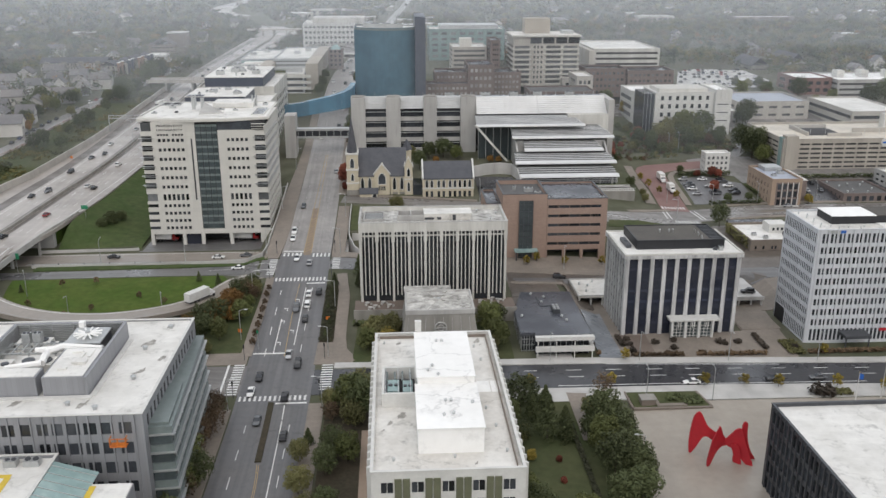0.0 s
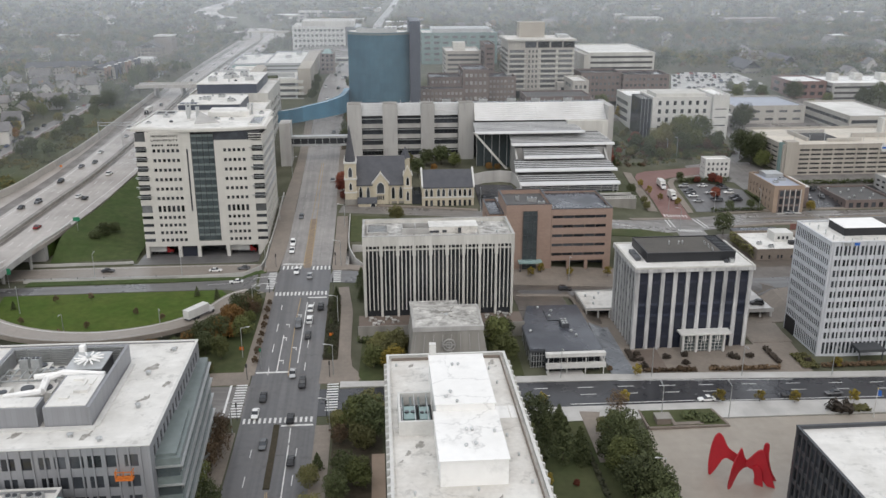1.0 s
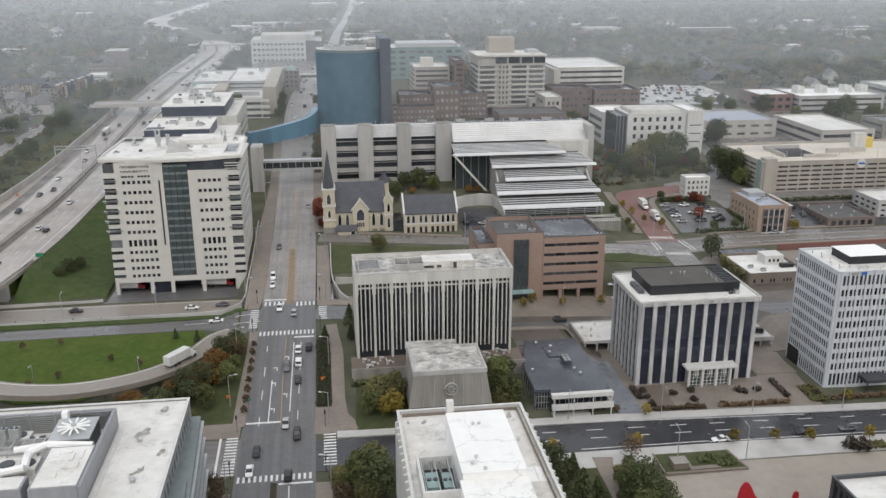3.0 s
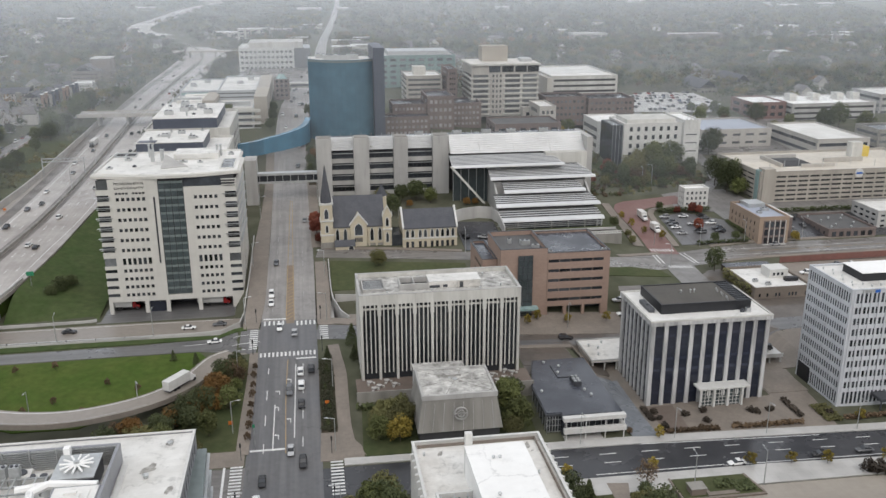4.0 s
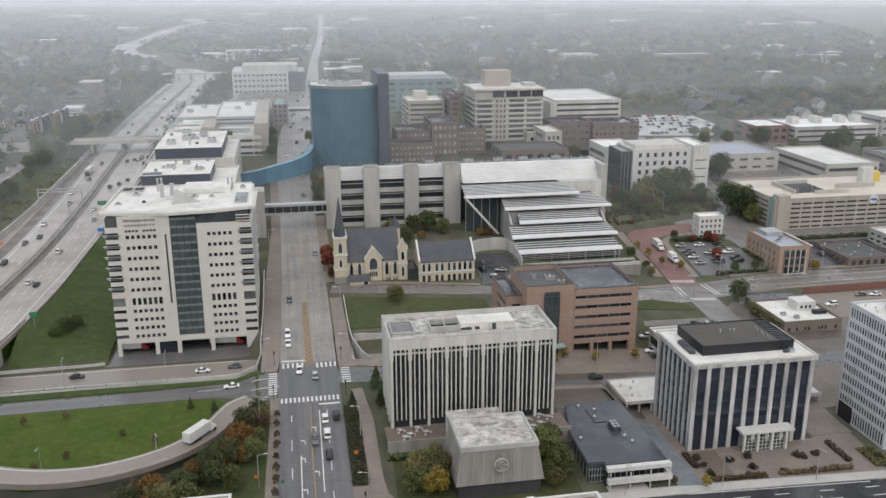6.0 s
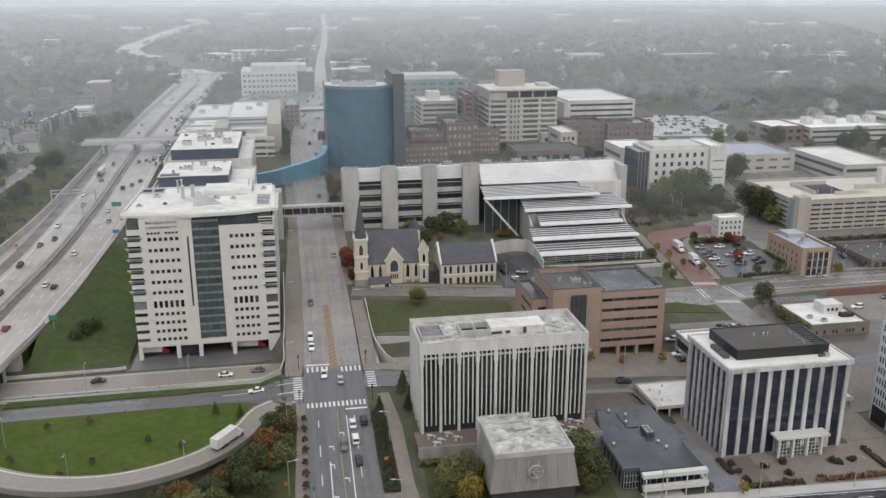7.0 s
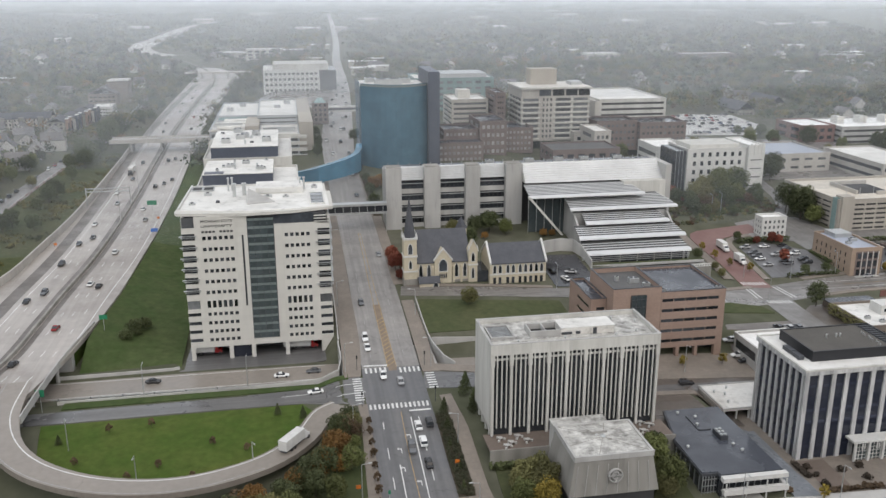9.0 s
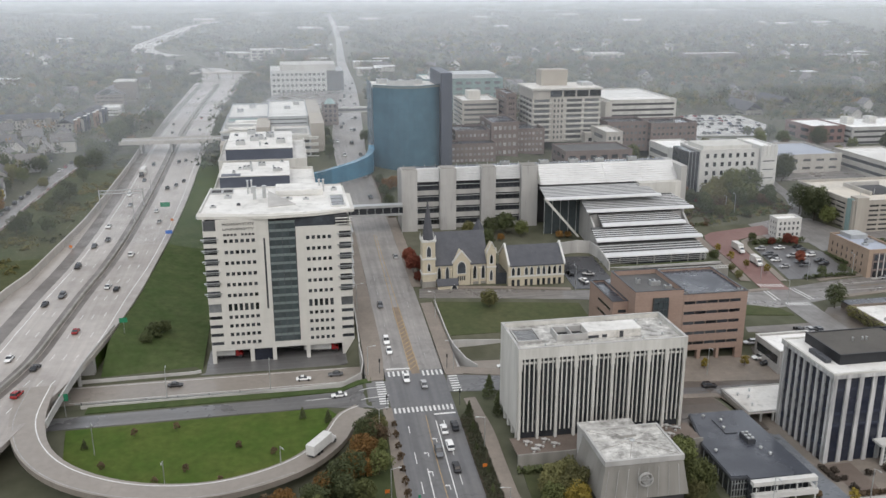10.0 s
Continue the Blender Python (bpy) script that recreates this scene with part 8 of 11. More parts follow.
for x0 in (87.8, 96, 104.2, 112):
    part("attic_glass", Shape().box(x0, x0 + 7, 560.6, 561, 59.0, 62.6), GLASS_DARK, t)
part("roof_slab", Shape().box(76, 120, 559.8, 593, 63, 64.0), STONE_WHITE, t)
part("roof_membrane", Shape().box(77, 119, 561, 592, 64.0, 64.1), ROOF_GRIMY, t)
part("plant_room", Shape().box(86, 102.4, 575, 586, 64.1, 73.4), TAN_PANEL, t)
# Dark panes in the open decks take the place of their shade.
t = banded("parking_garage", 134, 178.5, 584, 648, 26, 53, STONE_WHITE, INTERIOR, ROOF_WHITE, 7, "white multi-storey parking garage with open decks", 0.4, category="parking garage")
part("stair_tower", Shape().box(131, 134, 584, 648, 26, 52), BEIGE, t)
part("roof_room", Shape().box(110, 117, 570, 580, 64.1, 66), STEEL, t)
for x0, x1, y0, y1, zb, zt, n, c in ((26, 46, 538, 560, 28, 44, 4, 8), (46.2, 62, 536, 566, 28, 48.5, 4, 5), (62.2, 80, 545, 570, 28, 43, 4, 7), (20, 46, 524, 537.8, 27, 39, 3, 10)):
    banded("brick_hospital_wing", x0, x1, y0, y1, zb, zt, RED_BRICK, GLASS_PALE, ROOF_GREY, n, "dark brick hospital wing with pale window rows", 0.45, c)
t = banded("brick_hospital_wing", 64, 70, 572, 600, 32, 60, RED_BRICK, GLASS_DARK, ROOF_GREY, 8, "tall dark brick hospital wing", 0.4, 3)
banded("brick_wing", 80, 118, 505, 530, 24, 36.5, RED_BRICK, GLASS_DARK, ROOF_DARK, 2, "low dark brown brick building with a dark roof", 0.4, 6)
banded("brick_wing", 112, 122, 530, 556, 24, 42, BEIGE, GLASS_GREY, ROOF_WHITE, 3, "small beige building beside the hospital", 0.4, 3)
banded("brick_wing", 124, 150, 560, 582, 25, 43, RED_BRICK, GLASS_GREY, ROOF_GREY, 4, "dark brick block with small windows", 0.4, 9)
banded("brick_wing", 150.3, 180, 556, 580, 25, 42, RED_BRICK, GLASS_GREY, ROOF_GREY, 4, "dark brick block with a flat grey roof", 0.4, 10)

# white institute with a glass corner
t = thing("white_institute", 168, 496, 15, "white office building with square windows and a glass corner", "building")
zs = [(20.5 + 4.6 * i, 22.9 + 4.6 * i) for i in range(4)]
block(t, 147, 180.5, 483, 508, 12, 38.6, WHITE_TRIM, GLASS_DARK, ROOF_CLEAN, front=(cells(149, 179, 7, 0.42), zs))
block(t, 180.7, 190, 481, 508, 12, 40, WHITE_TRIM, GLASS_GREY, ROOF_CLEAN, front=([(182, 188.6)], [(18 + 4.6 * i, 18.6 + 4.6 * i) for i in range(4)]))
part("glass_corner", Shape().box(141, 146.9, 484, 504, 12, 37.8), GLASS_DARK, t, "dark glass corner")
for i in range(4):
    part("corner_bar", Shape().box(141 + 1.9 * i, 141.15 + 1.9 * i, 483.8, 484, 12, 37.8), STEEL, t)
block(t, 140.6, 160, 508.4, 535, 12, 35.8, WHITE_TRIM, GLASS_GREY, ROOF_CLEAN, left=([(509.4, 534)], zs[:3]))
part("link_wall", Shape().box(140.9, 141.2, 504, 508.3, 12, 36.4), WHITE_TRIM, t)
part("attic", Shape().box(150, 178, 487, 505, 37.6, 40.2), STONE_WHITE, t)
for i in range(4):
    part("attic_pier", Shape().box(181.5 + 2.2 * i, 182.3 + 2.2 * i, 480.6, 481, 35, 41), WHITE_TRIM, t)

# parking garage on the east side
t = thing("parking_garage", 242, 440, 9, "beige concrete parking garage with open decks", "parking garage")
zs = [(7.4 + 2.3 * i, 8.35 + 2.3 * i) for i in range(7)]
# Deck openings are filled with near-black panes that stand in for shade.
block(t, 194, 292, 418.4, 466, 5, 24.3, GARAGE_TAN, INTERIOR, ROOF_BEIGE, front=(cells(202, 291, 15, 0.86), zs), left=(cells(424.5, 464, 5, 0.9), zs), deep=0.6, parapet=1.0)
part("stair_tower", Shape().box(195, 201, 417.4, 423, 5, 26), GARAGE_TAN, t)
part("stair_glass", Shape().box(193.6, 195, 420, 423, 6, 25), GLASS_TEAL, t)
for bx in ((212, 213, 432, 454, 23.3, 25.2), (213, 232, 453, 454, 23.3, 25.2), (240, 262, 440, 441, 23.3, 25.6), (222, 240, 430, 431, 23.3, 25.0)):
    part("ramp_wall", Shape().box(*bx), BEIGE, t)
# A flat dark slab stands in for the shaded ramp well.
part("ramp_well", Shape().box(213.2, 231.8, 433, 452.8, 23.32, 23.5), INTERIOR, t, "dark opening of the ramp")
part("roof_sign", Shape().box(262, 268, 450, 455, 23.3, 31), STONE_WHITE, t, "white rooftop stair house")
part("roof_sign", Shape().box(268, 272, 450, 455, 23.3, 28.6), YELLOW_PAINT, t, "yellow rooftop panel")
for i in range(9):
    vent(203 + 9.5 * i, 427 + 3 * (i % 3), 23.3, 0.12, 3.5)
sg = part("sign_disc", Shape().tube((246, 418.3, 22.4), (246, 417.9, 22.4), 2.2, 2.2, 20), WHITE_TRIM, t, "round white sign with a blue band")
part("sign_band", Shape().box(244.4, 247.6, 417.7, 417.9, 21.9, 22.8), BLUE_PAINT, sg)
# small white house and the orange brick block
t = thing("small_white_building", 160, 423, 9, "small white three-storey building with square windows", "building")
block(t, 154.2, 166.4, 416, 423, 7, 18.3, WHITE_TRIM, GLASS_GREY, ROOF_CLEAN, front=(cells(154.8, 165.8, 5, 0.5), [(10.0, 11.4), (12.7, 14.1), (15.3, 16.7)]), left=(cells(416.6, 422.4, 3, 0.4), [(10.0, 11.4), (12.7, 14.1), (15.3, 16.7)]))
t = thing("brick_block", 175, 382, 4, "tan brick building with tall framed front windows", "building")
zs = [(5.4, 7.2), (8.6, 10.4), (11.8, 13.6)]
block(t, 167.8, 181.6, 368.4, 396, 2, 16.5, ORANGE_BRICK, GLASS_DARK, ROOF_BLUE, left=(cells(371, 395, 7, 0.24), zs), coping=ORANGE_BRICK)
part("front_panel", Shape().box(169.8, 180.2, 368.15, 368.4, 4.4, 15.0), RED_BRICK, t, "brown brick front panel")
for i in range(4):
    for z0, z1 in ((4.8, 7.4), (8.4, 11.0), (12.0, 14.4)):
        part("window", Shape().box(170.4 + 2.5 * i, 171.9 + 2.5 * i, 368.0, 368.2, z0, z1), GLASS_DARK, t)
    part("pilaster", Shape().box(172.3 + 2.5 * i, 172.55 + 2.5 * i, 367.9, 368.16, 4.4, 15.0), WHITE_TRIM, t)
part("entrance_step", Shape().box(169.6, 180.4, 366.4, 368.1, 2, 4.6), CONCRETE_PALE, t)
part("side_wing", Shape().box(181.8, 186.5, 374, 395, 2, 14.4), RED_BRICK, t, "brown brick side wing")
part("side_wing_roof", Shape().box(181.8, 186.7, 373.8, 395.2, 14.4, 14.6), ROOF_WHITE, t)
part("roof_room", Shape().box(172, 180, 387, 395, 15.8, 17.6), STEEL, t)
rooftop_unit(177, 382, 15.8, 3, 2.4, 1.2)
rooftop_unit(172.4, 378, 15.8, 2, 2, 1)
t = thing("low_dark_building", 212, 385, 4, "low dark-roofed brick building beside the car park", "building")
block(t, 203, 226, 371.5, 398, 3, 8.6, RED_BRICK, GLASS_DARK, ROOF_DARK, front=(cells(204, 225, 6, 0.6), [(5, 7.4)]), left=(cells(373, 397, 6, 0.3), [(5.6, 7.0)]))
for x, y in ((207, 376), (211, 379), (216, 375), (221, 381), (208, 386), (214, 390), (219, 388), (223, 393), (206, 394)):
    vent(x, y, 8.0, 0.35, 0.8)
# flat-roofed halls farther east
banded("school_hall", 206, 250, 512, 552, 17, 28.5, BEIGE, GLASS_GREY, ROOF_BLUE, 2, "low hall with a wide blue-grey roof", 0.3, 5)
banded("school_hall", 186, 206, 505, 522, 15, 24, STONE_GREY, GLASS_GREY, ROOF_WHITE, 2, "low grey hall with a stepped roof", 0.3, 4)
banded("office_hall", 258, 290, 476, 532, 12, 28, BEIGE, GLASS_DARK, ROOF_WHITE, 3, "low office hall with a white roof", 0.4, 1)
t = banded("brick_school", 272, 296, 578, 610, 22, 33.6, BRICK_SCHOOL, GLASS_DARK, ROOF_CLEAN, 2, "red brick building with tall windows and a white roof", 0.5, 4)
# Near-black panes again imitate the shade of the decks.
t = banded("parking_garage", 297, 358, 572, 612, 20, 33, STONE_GREY, INTERIOR, ROOF_CLEAN, 3, "pale concrete garage with a white roof", 0.4, 1, category="parking garage")
for x in (305, 322, 340, 352):
    part("stair_head", Shape().box(x, x + 5, 590, 598, 32, 37), STONE_WHITE, t)
banded("far_office", 370, 420, 585, 620, 20, 36, STONE_GREY, GLASS_GREY, ROOF_WHITE, 3, "grey flat-roofed office in the distance", 0.4, 1)
banded("far_office", 296, 330, 478, 500, 14, 32, STONE_DARKGREY, GLASS_GREY, ROOF_GREY, 4, "dark grey office with ribbon windows", 0.4, 1)
banded("corner_house", 232, 262, 380, 400, 4, 13.5, STONE_GREY, GLASS_DARK, ROOF_WHITE, 3, "pale three-storey block beside the car park", 0.4, 8)
# distance along the avenue
t = banded("far_medical_building", -78, -32, 800, 850, 36, 56, WHITE_TRIM, GLASS_GREY, ROOF_WHITE, 4, "white medical building far along the avenue", 0.45, 12)
part("glass_wing", Shape().box(-31.8, -18, 802, 846, 36, 55), GLASS_GREY, t)
part("attic", Shape().box(-70, -24, 810, 845, 55, 60), STONE_WHITE, t)
banded("far_apartment", -108, -62, 1224, 1250, 32, 46, BEIGE, GLASS_DARK, ROOF_CLEAN, 3, "long beige apartment block in the haze", 0.5, 5)
banded("far_apartment", -61.5, -30, 1224, 1250, 32, 45, RED_BRICK, GLASS_DARK, ROOF_CLEAN, 3, "long brick apartment block in the haze", 0.5, 3)
banded("far_hall", 322, 367, 1150, 1180, 28, 40, BEIGE, GLASS_GREY, ROOF_WHITE, 2, "low pale hall among trees", 0.4, 6)
banded("far_hall", 440, 516, 1126, 1150, 28, 40, RED_BRICK, GLASS_GREY, ROOF_WHITE, 2, "low brick hall among trees", 0.4, 6)
for x0, x1, y0, y1 in ((282, 296, 682, 720), (326, 340, 712, 750)):
    t = banded("long_shed", x0, x1, y0, y1, 24, 30, STONE_DARKGREY, GLASS_DARK, SHINGLE, 1, "long low shed with a dark pitched roof", 0.3, 4)
    part("pitched_roof", gable_roof(x0, x1, y0, y1, 30, 35.6, False), SHINGLE, t)
# low flat roofs scattered over the far city
for x, y, w, high in ((897, 3243, 34, 9), (861, 2893, 55, 9), (853, 2344, 50, 8), (1143, 2175, 24, 7), (1110, 2018, 44, 9), (1257, 2110, 46, 8), (1540, 3292, 85, 9), (700, 1298, 30, 6), (658, 1103, 38, 6), (697, 1150, 28, 6), (335, 1248, 14, 7), (470, 909, 24, 6), (425, 2043, 28, 8), (-712, 3157, 110, 10), (-440, 1720, 26, 8), (-276, 2645, 56, 10), (-10, 1894, 50, 9), (64, 1955, 32, 8), (-12, 1340, 32, 6), (-351, 1050, 22, 6), (-126, 3240, 90, 10), (-128, 1311, 40, 8), (180, 2600, 60, 9), (520, 2700, 50, 8), (-380, 2200, 40, 8), (16, 930, 24, 7), (34, 960, 20, 6), (22, 1010, 30, 7), (40, 1060, 22, 6), (-40, 930, 26, 7), (-30, 1080, 24, 6)):
    z = land(x, y)
    t = thing("low_hall", x, y, z, "low hall with a pale flat roof among trees", "hall", "low halls in the distance")
    part("wall", Shape().box(x - w / 2, x + w / 2, y - w / 4, y + w / 4, z - 2, z + high), BEIGE, t)
    part("roof", Shape().box(x - w / 2 - 0.4, x + w / 2 + 0.4, y - w / 4 - 0.4, y + w / 4 + 0.4, z + high, z + high + 0.5), ROOF_CLEAN, t)
# left of the freeway
t = banded("grey_school", -227, -203, 850, 900, 22, 34, TAUPE_STONE, GLASS_DARK, ROOF_GREY, 3, "large brown building with a pitched grey roof", 0.35, 6, side="right")
part("pitched_roof", gable_roof(-227, -203, 850, 900, 34, 39.5, False), SHINGLE_FAR, t)
part("tower", Shape().box(-212, -195.5, 862, 882, 22, 43.4), TAUPE_STONE, t)
part("tower_roof", Shape().box(-212.4, -195.1, 861.6, 882.4, 43.4, 44.2), STONE_WHITE, t)
banded("white_apartment", -211, -196, 785, 806, 22, 31, WHITE_TRIM, GLASS_DARK, ROOF_CLEAN, 3, "white flat-roofed apartment block", 0.45, 6, side="right")
for i in range(4):
    x, y = -217.5 + 2.6 * i, 704 + 19.4 * i
    t = thing("townhouse", x, y, 20, "brown townhouse with a dark gabled roof beside the freeway", "house", "townhouse row")
    zs_ = [(24.4, 25.8), (27.2, 28.6), (30, 31.2)]
    block(t, x - 6, x + 6, y - 9.2, y + 9.2, 19, 32, BEIGE if i % 2 else STONE_DARKGREY, GLASS_DARK, ROOF_DARK, right=(cells(y - 9, y + 9, 4, 0.4), zs_), front=(cells(x - 5.5, x + 5.5, 3, 0.4), zs_))
    part("pitched_roof", gable_roof(x - 6, x + 6, y - 9.2, y + 9.2, 32, 35, False), SHINGLE, t)
    for dy in (-5.5, 4.5):
        part("bay_tower", Shape().box(x + 6, x + 7.8, y + dy - 1.8, y + dy + 1.8, 19, 34), BLUE_METAL if i % 2 else BROWN_BRICK, t, "projecting bay with dark windows")
        part("bay_window", Shape().box(x + 7.8, x + 7.9, y + dy - 1.2, y + dy + 1.2, 24, 31), GLASS_DARK, t)
        part("bay_roof", Shape().box(x + 5.8, x + 8, y + dy - 2, y + dy + 2, 34, 34.3), ROOF_CLEAN, t)
    part("porch_roof", Shape().box(x + 6, x + 8.6, y - 1.6, y + 2.2, 25.6, 25.9), SHINGLE, t)
for i in range(4):
    x, y = -233 - 12.6 * i, 728 - 1.5 * i
    t = thing("townhouse", x, y, 20, "pale townhouse row with a grey pitched roof", "house", "townhouse row")
    zs_ = [(24.4, 25.8), (27.2, 28.6), (30, 31.2)]
    block(t, x - 6.1, x + 6.1, y - 7, y + 7, 19, 32, BEIGE, GLASS_DARK, ROOF_DARK, front=(cells(x - 6, x + 6, 5, 0.4), zs_))
    part("pitched_roof", gable_roof(x - 6.1, x + 6.1, y - 7, y + 7, 32, 35.4, True), SHINGLE, t)
    part("bay_tower", Shape().box(x - 2, x + 1.6, y - 8.6, y - 7, 19, 33), STONE_DARKGREY, t, "projecting grey bay")


# ---- trees ----
LEAF_GREEN = leaf_material("leaves_green", (0.074, 0.088, 0.03), (0.125, 0.136, 0.048))
LEAF_DARK = leaf_material("leaves_dark_green", (0.048, 0.061, 0.026), (0.085, 0.097, 0.042))
LEAF_OLIVE = leaf_material("leaves_olive", (0.10, 0.10, 0.042), (0.16, 0.15, 0.06))
LEAF_YELLOW = leaf_material("leaves_yellow", (0.15, 0.12, 0.022), (0.23, 0.17, 0.035))
LEAF_ORANGE = leaf_material("leaves_orange", (0.16, 0.085, 0.028), (0.23, 0.125, 0.036))
LEAF_RED = leaf_material("leaves_red", (0.15, 0.04, 0.03), (0.20, 0.07, 0.04))
LEAF_PLUM = leaf_material("leaves_plum", (0.035, 0.03, 0.024), (0.065, 0.05, 0.038))
LEAF_HEDGE = leaf_material("leaves_hedge", (0.036, 0.042, 0.024), (0.062, 0.062, 0.036))
LEAF_BROWN = leaf_material("leaves_brown", (0.085, 0.058, 0.036), (0.125, 0.085, 0.05))


def leaves(rng_, centres, n, size):
    """Many small leaf clumps set over rounded lobes. centres: (x, y, z, r)."""
    v, f = [], []
    for cx, cy, cz, r in centres:
        for _ in range(n):
            d = Vector((rng_.gauss(0, 1), rng_.gauss(0, 1), rng_.gauss(0.25, 1))).normalized()
            p = Vector((cx, cy, cz)) + d * r * rng_.uniform(0.6, 1.08)
            a = Vector((rng_.gauss(0, 1), rng_.gauss(0, 1), rng_.gauss(0, 0.6))).normalized()
            a = (a + d * 0.15).normalized()
            b = d.cross(a)
            if b.length < 0.05:
                continue
            b.normalize()
            b = (b + d * rng_.uniform(-0.5, 0.5)).normalized()
            s = size * rng_.uniform(0.6, 1.3)
            k = len(v)
            for u, w in ((-1, -0.5), (0.1, -0.9), (1, 0.3), (-0.1, 0.8)):
                v.append(tuple(p + a * u * s + b * w * s))
            f.append((k, k + 1, k + 2, k + 3))
    return v, f


def make_tree(seed, high, wide, leaf, name="tree", label="", group="trees", lobes=18, n=150, size=0.28, category="tree"):
    """A tapered trunk with limbs, and a lobed crown of leaf clumps. Stands at the origin."""
    r_ = random.Random(seed)
    t = thing(name, 0, 0, 0, label, category, group)
    s = Shape().tube((0, 0, -0.6), (0, 0, high * 0.5), 0.035 * high * 0.55, 0.02 * high * 0.5, 7)
    cs = []
    for i in range(lobes):
        a = 2 * math.pi * (i * 0.618)
        u = (i + 0.5) / lobes
        z = high * (0.34 + 0.55 * u)
        k = wide * 0.5 * math.sqrt(max(0.05, 1 - (abs(u - 0.35) / 0.75) ** 2)) * r_.uniform(0.45, 0.85)
        rr = wide * r_.uniform(0.16, 0.25)
        c = (k * math.cos(a), k * math.sin(a), z, rr)
        cs.append(c)
        if i % 2 == 0:
            s.tube((0, 0, high * (0.22 + 0.25 * u)), c[:3], 0.012 * high, 0.004 * high, 5)
    part("trunk", s, BARK, t)
    v, f = leaves(r_, cs, n, size)
    part("crown", Shape().add(v, f), leaf, t)
    return t


def make_conifer(seed, high, wide, leaf, label):
    r_ = random.Random(seed)
    t = thing("conifer", 0, 0, 0, label, "tree", "conifers")
    part("trunk", Shape().tube((0, 0, -0.6), (0, 0, high * 0.96), high * 0.018, 0.03, 6), BARK, t)
    cs = []
    for i in range(26):
        u = i / 26
        k = wide * 0.5 * (1 - u) * 0.7
        a = i * 2.4
        cs.append((k * math.cos(a), k * math.sin(a), high * (0.12 + 0.86 * u), wide * (0.22 * (1 - u) + 0.05)))
    v, f = leaves(r_, cs, 70, 0.22)
    part("crown", Shape().add(v, f), leaf, t)
    return t


def make_shrub(seed, high, wide, leaf, label, group="shrubs"):
    r_ = random.Random(seed)
    t = thing("shrub", 0, 0, 0, label, "shrub", group)
    cs = [(r_.uniform(-0.3, 0.3) * wide, r_.uniform(-0.3, 0.3) * wide, high * r_.uniform(0.35, 0.6), wide * 0.3) for _ in range(6)]
    part("stem", Shape().tube((0, 0, -0.3), (0, 0, high * 0.5), 0.06, 0.03, 5), BARK, t)
    v, f = leaves(r_, cs, 40, 0.2 * max(0.6, wide / 2))
    part("crown", Shape().add(v, f), leaf, t)
    return t


KINDS = {
    "green": [make_tree(11, 9, 8, LEAF_GREEN, label="leafy green street tree in early autumn"), make_tree(12, 11, 8.5, LEAF_GREEN, label="tall leafy green tree in early autumn")],
    "dark": [make_tree(21, 9, 8, LEAF_DARK, label="dense dark green leafy tree"), make_tree(22, 11.5, 9, LEAF_DARK, label="tall dense dark green tree")],
    "olive": [make_tree(31, 9, 8.5, LEAF_OLIVE, label="olive-green leafy tree turning yellow"), make_tree(32, 8, 8, LEAF_OLIVE, label="round olive-green autumn tree")],
    "yellow": [make_tree(41, 7.5, 6, LEAF_YELLOW, label="bright yellow autumn street tree"), make_tree(42, 9, 8, LEAF_YELLOW, label="broad yellow autumn tree")],
    "orange": [make_tree(51, 8, 7.5, LEAF_ORANGE, label="orange-brown autumn tree with thinning leaves"), make_tree(52, 9, 8, LEAF_ORANGE, label="bright orange autumn leafy tree")],
    "red": [make_tree(61, 7, 5.5, LEAF_RED, label="bright red autumn maple tree"), make_tree(62, 6, 6, LEAF_RED, label="small round red autumn tree")],
    "brown": [make_tree(71, 8, 7, LEAF_BROWN, label="thinning brown autumn tree", n=46), make_tree(72, 9, 7, LEAF_BROWN, label="half-bare brown autumn tree", n=28)],
    "sapling": [make_tree(81, 4, 2.6, LEAF_BROWN, "sapling", "thin brownish street sapling in a pit", "street saplings", 8, 30, 0.25), make_tree(82, 4.2, 2.8, LEAF_YELLOW, "sapling", "small yellow street sapling", "street saplings", 8, 40, 0.25)],
    "conifer": [make_conifer(91, 9, 5, LEAF_DARK, "dark green conifer with dense needles"), make_conifer(92, 6.5, 4, LEAF_DARK, "small dark green conifer beside the pavement")],
    "shrub": [make_shrub(95, 1.6, 2.4, LEAF_PLUM, "low dark plum-brown shrub in a bed"), make_shrub(96, 1.6, 2.2, LEAF_BROWN, "low russet shrub in a bed")],
}
used = set()
tree_rng = random.Random(7)


def plant(kind, x, y, k=1.0, which=None, z=None):
    """One tree of a kind at a place: the first of each kind is the built one, the others copies."""
    i = tree_rng.randrange(2) if which is None else which
    src = KINDS[kind][i]
    m = Matrix.Translation((x, y, land(x, y) if z is None else z)) @ pose(0, 0, 0, 0, 0, tree_rng.uniform(0, 360))
    s = k * tree_rng.uniform(0.9, 1.1)
    if (kind, i) in used:
        ob = copy_thing(src, m)
    else:
        used.add((kind, i))
        ob, src.matrix_basis = src, m
    ob.scale = (s, s, s)
    return ob


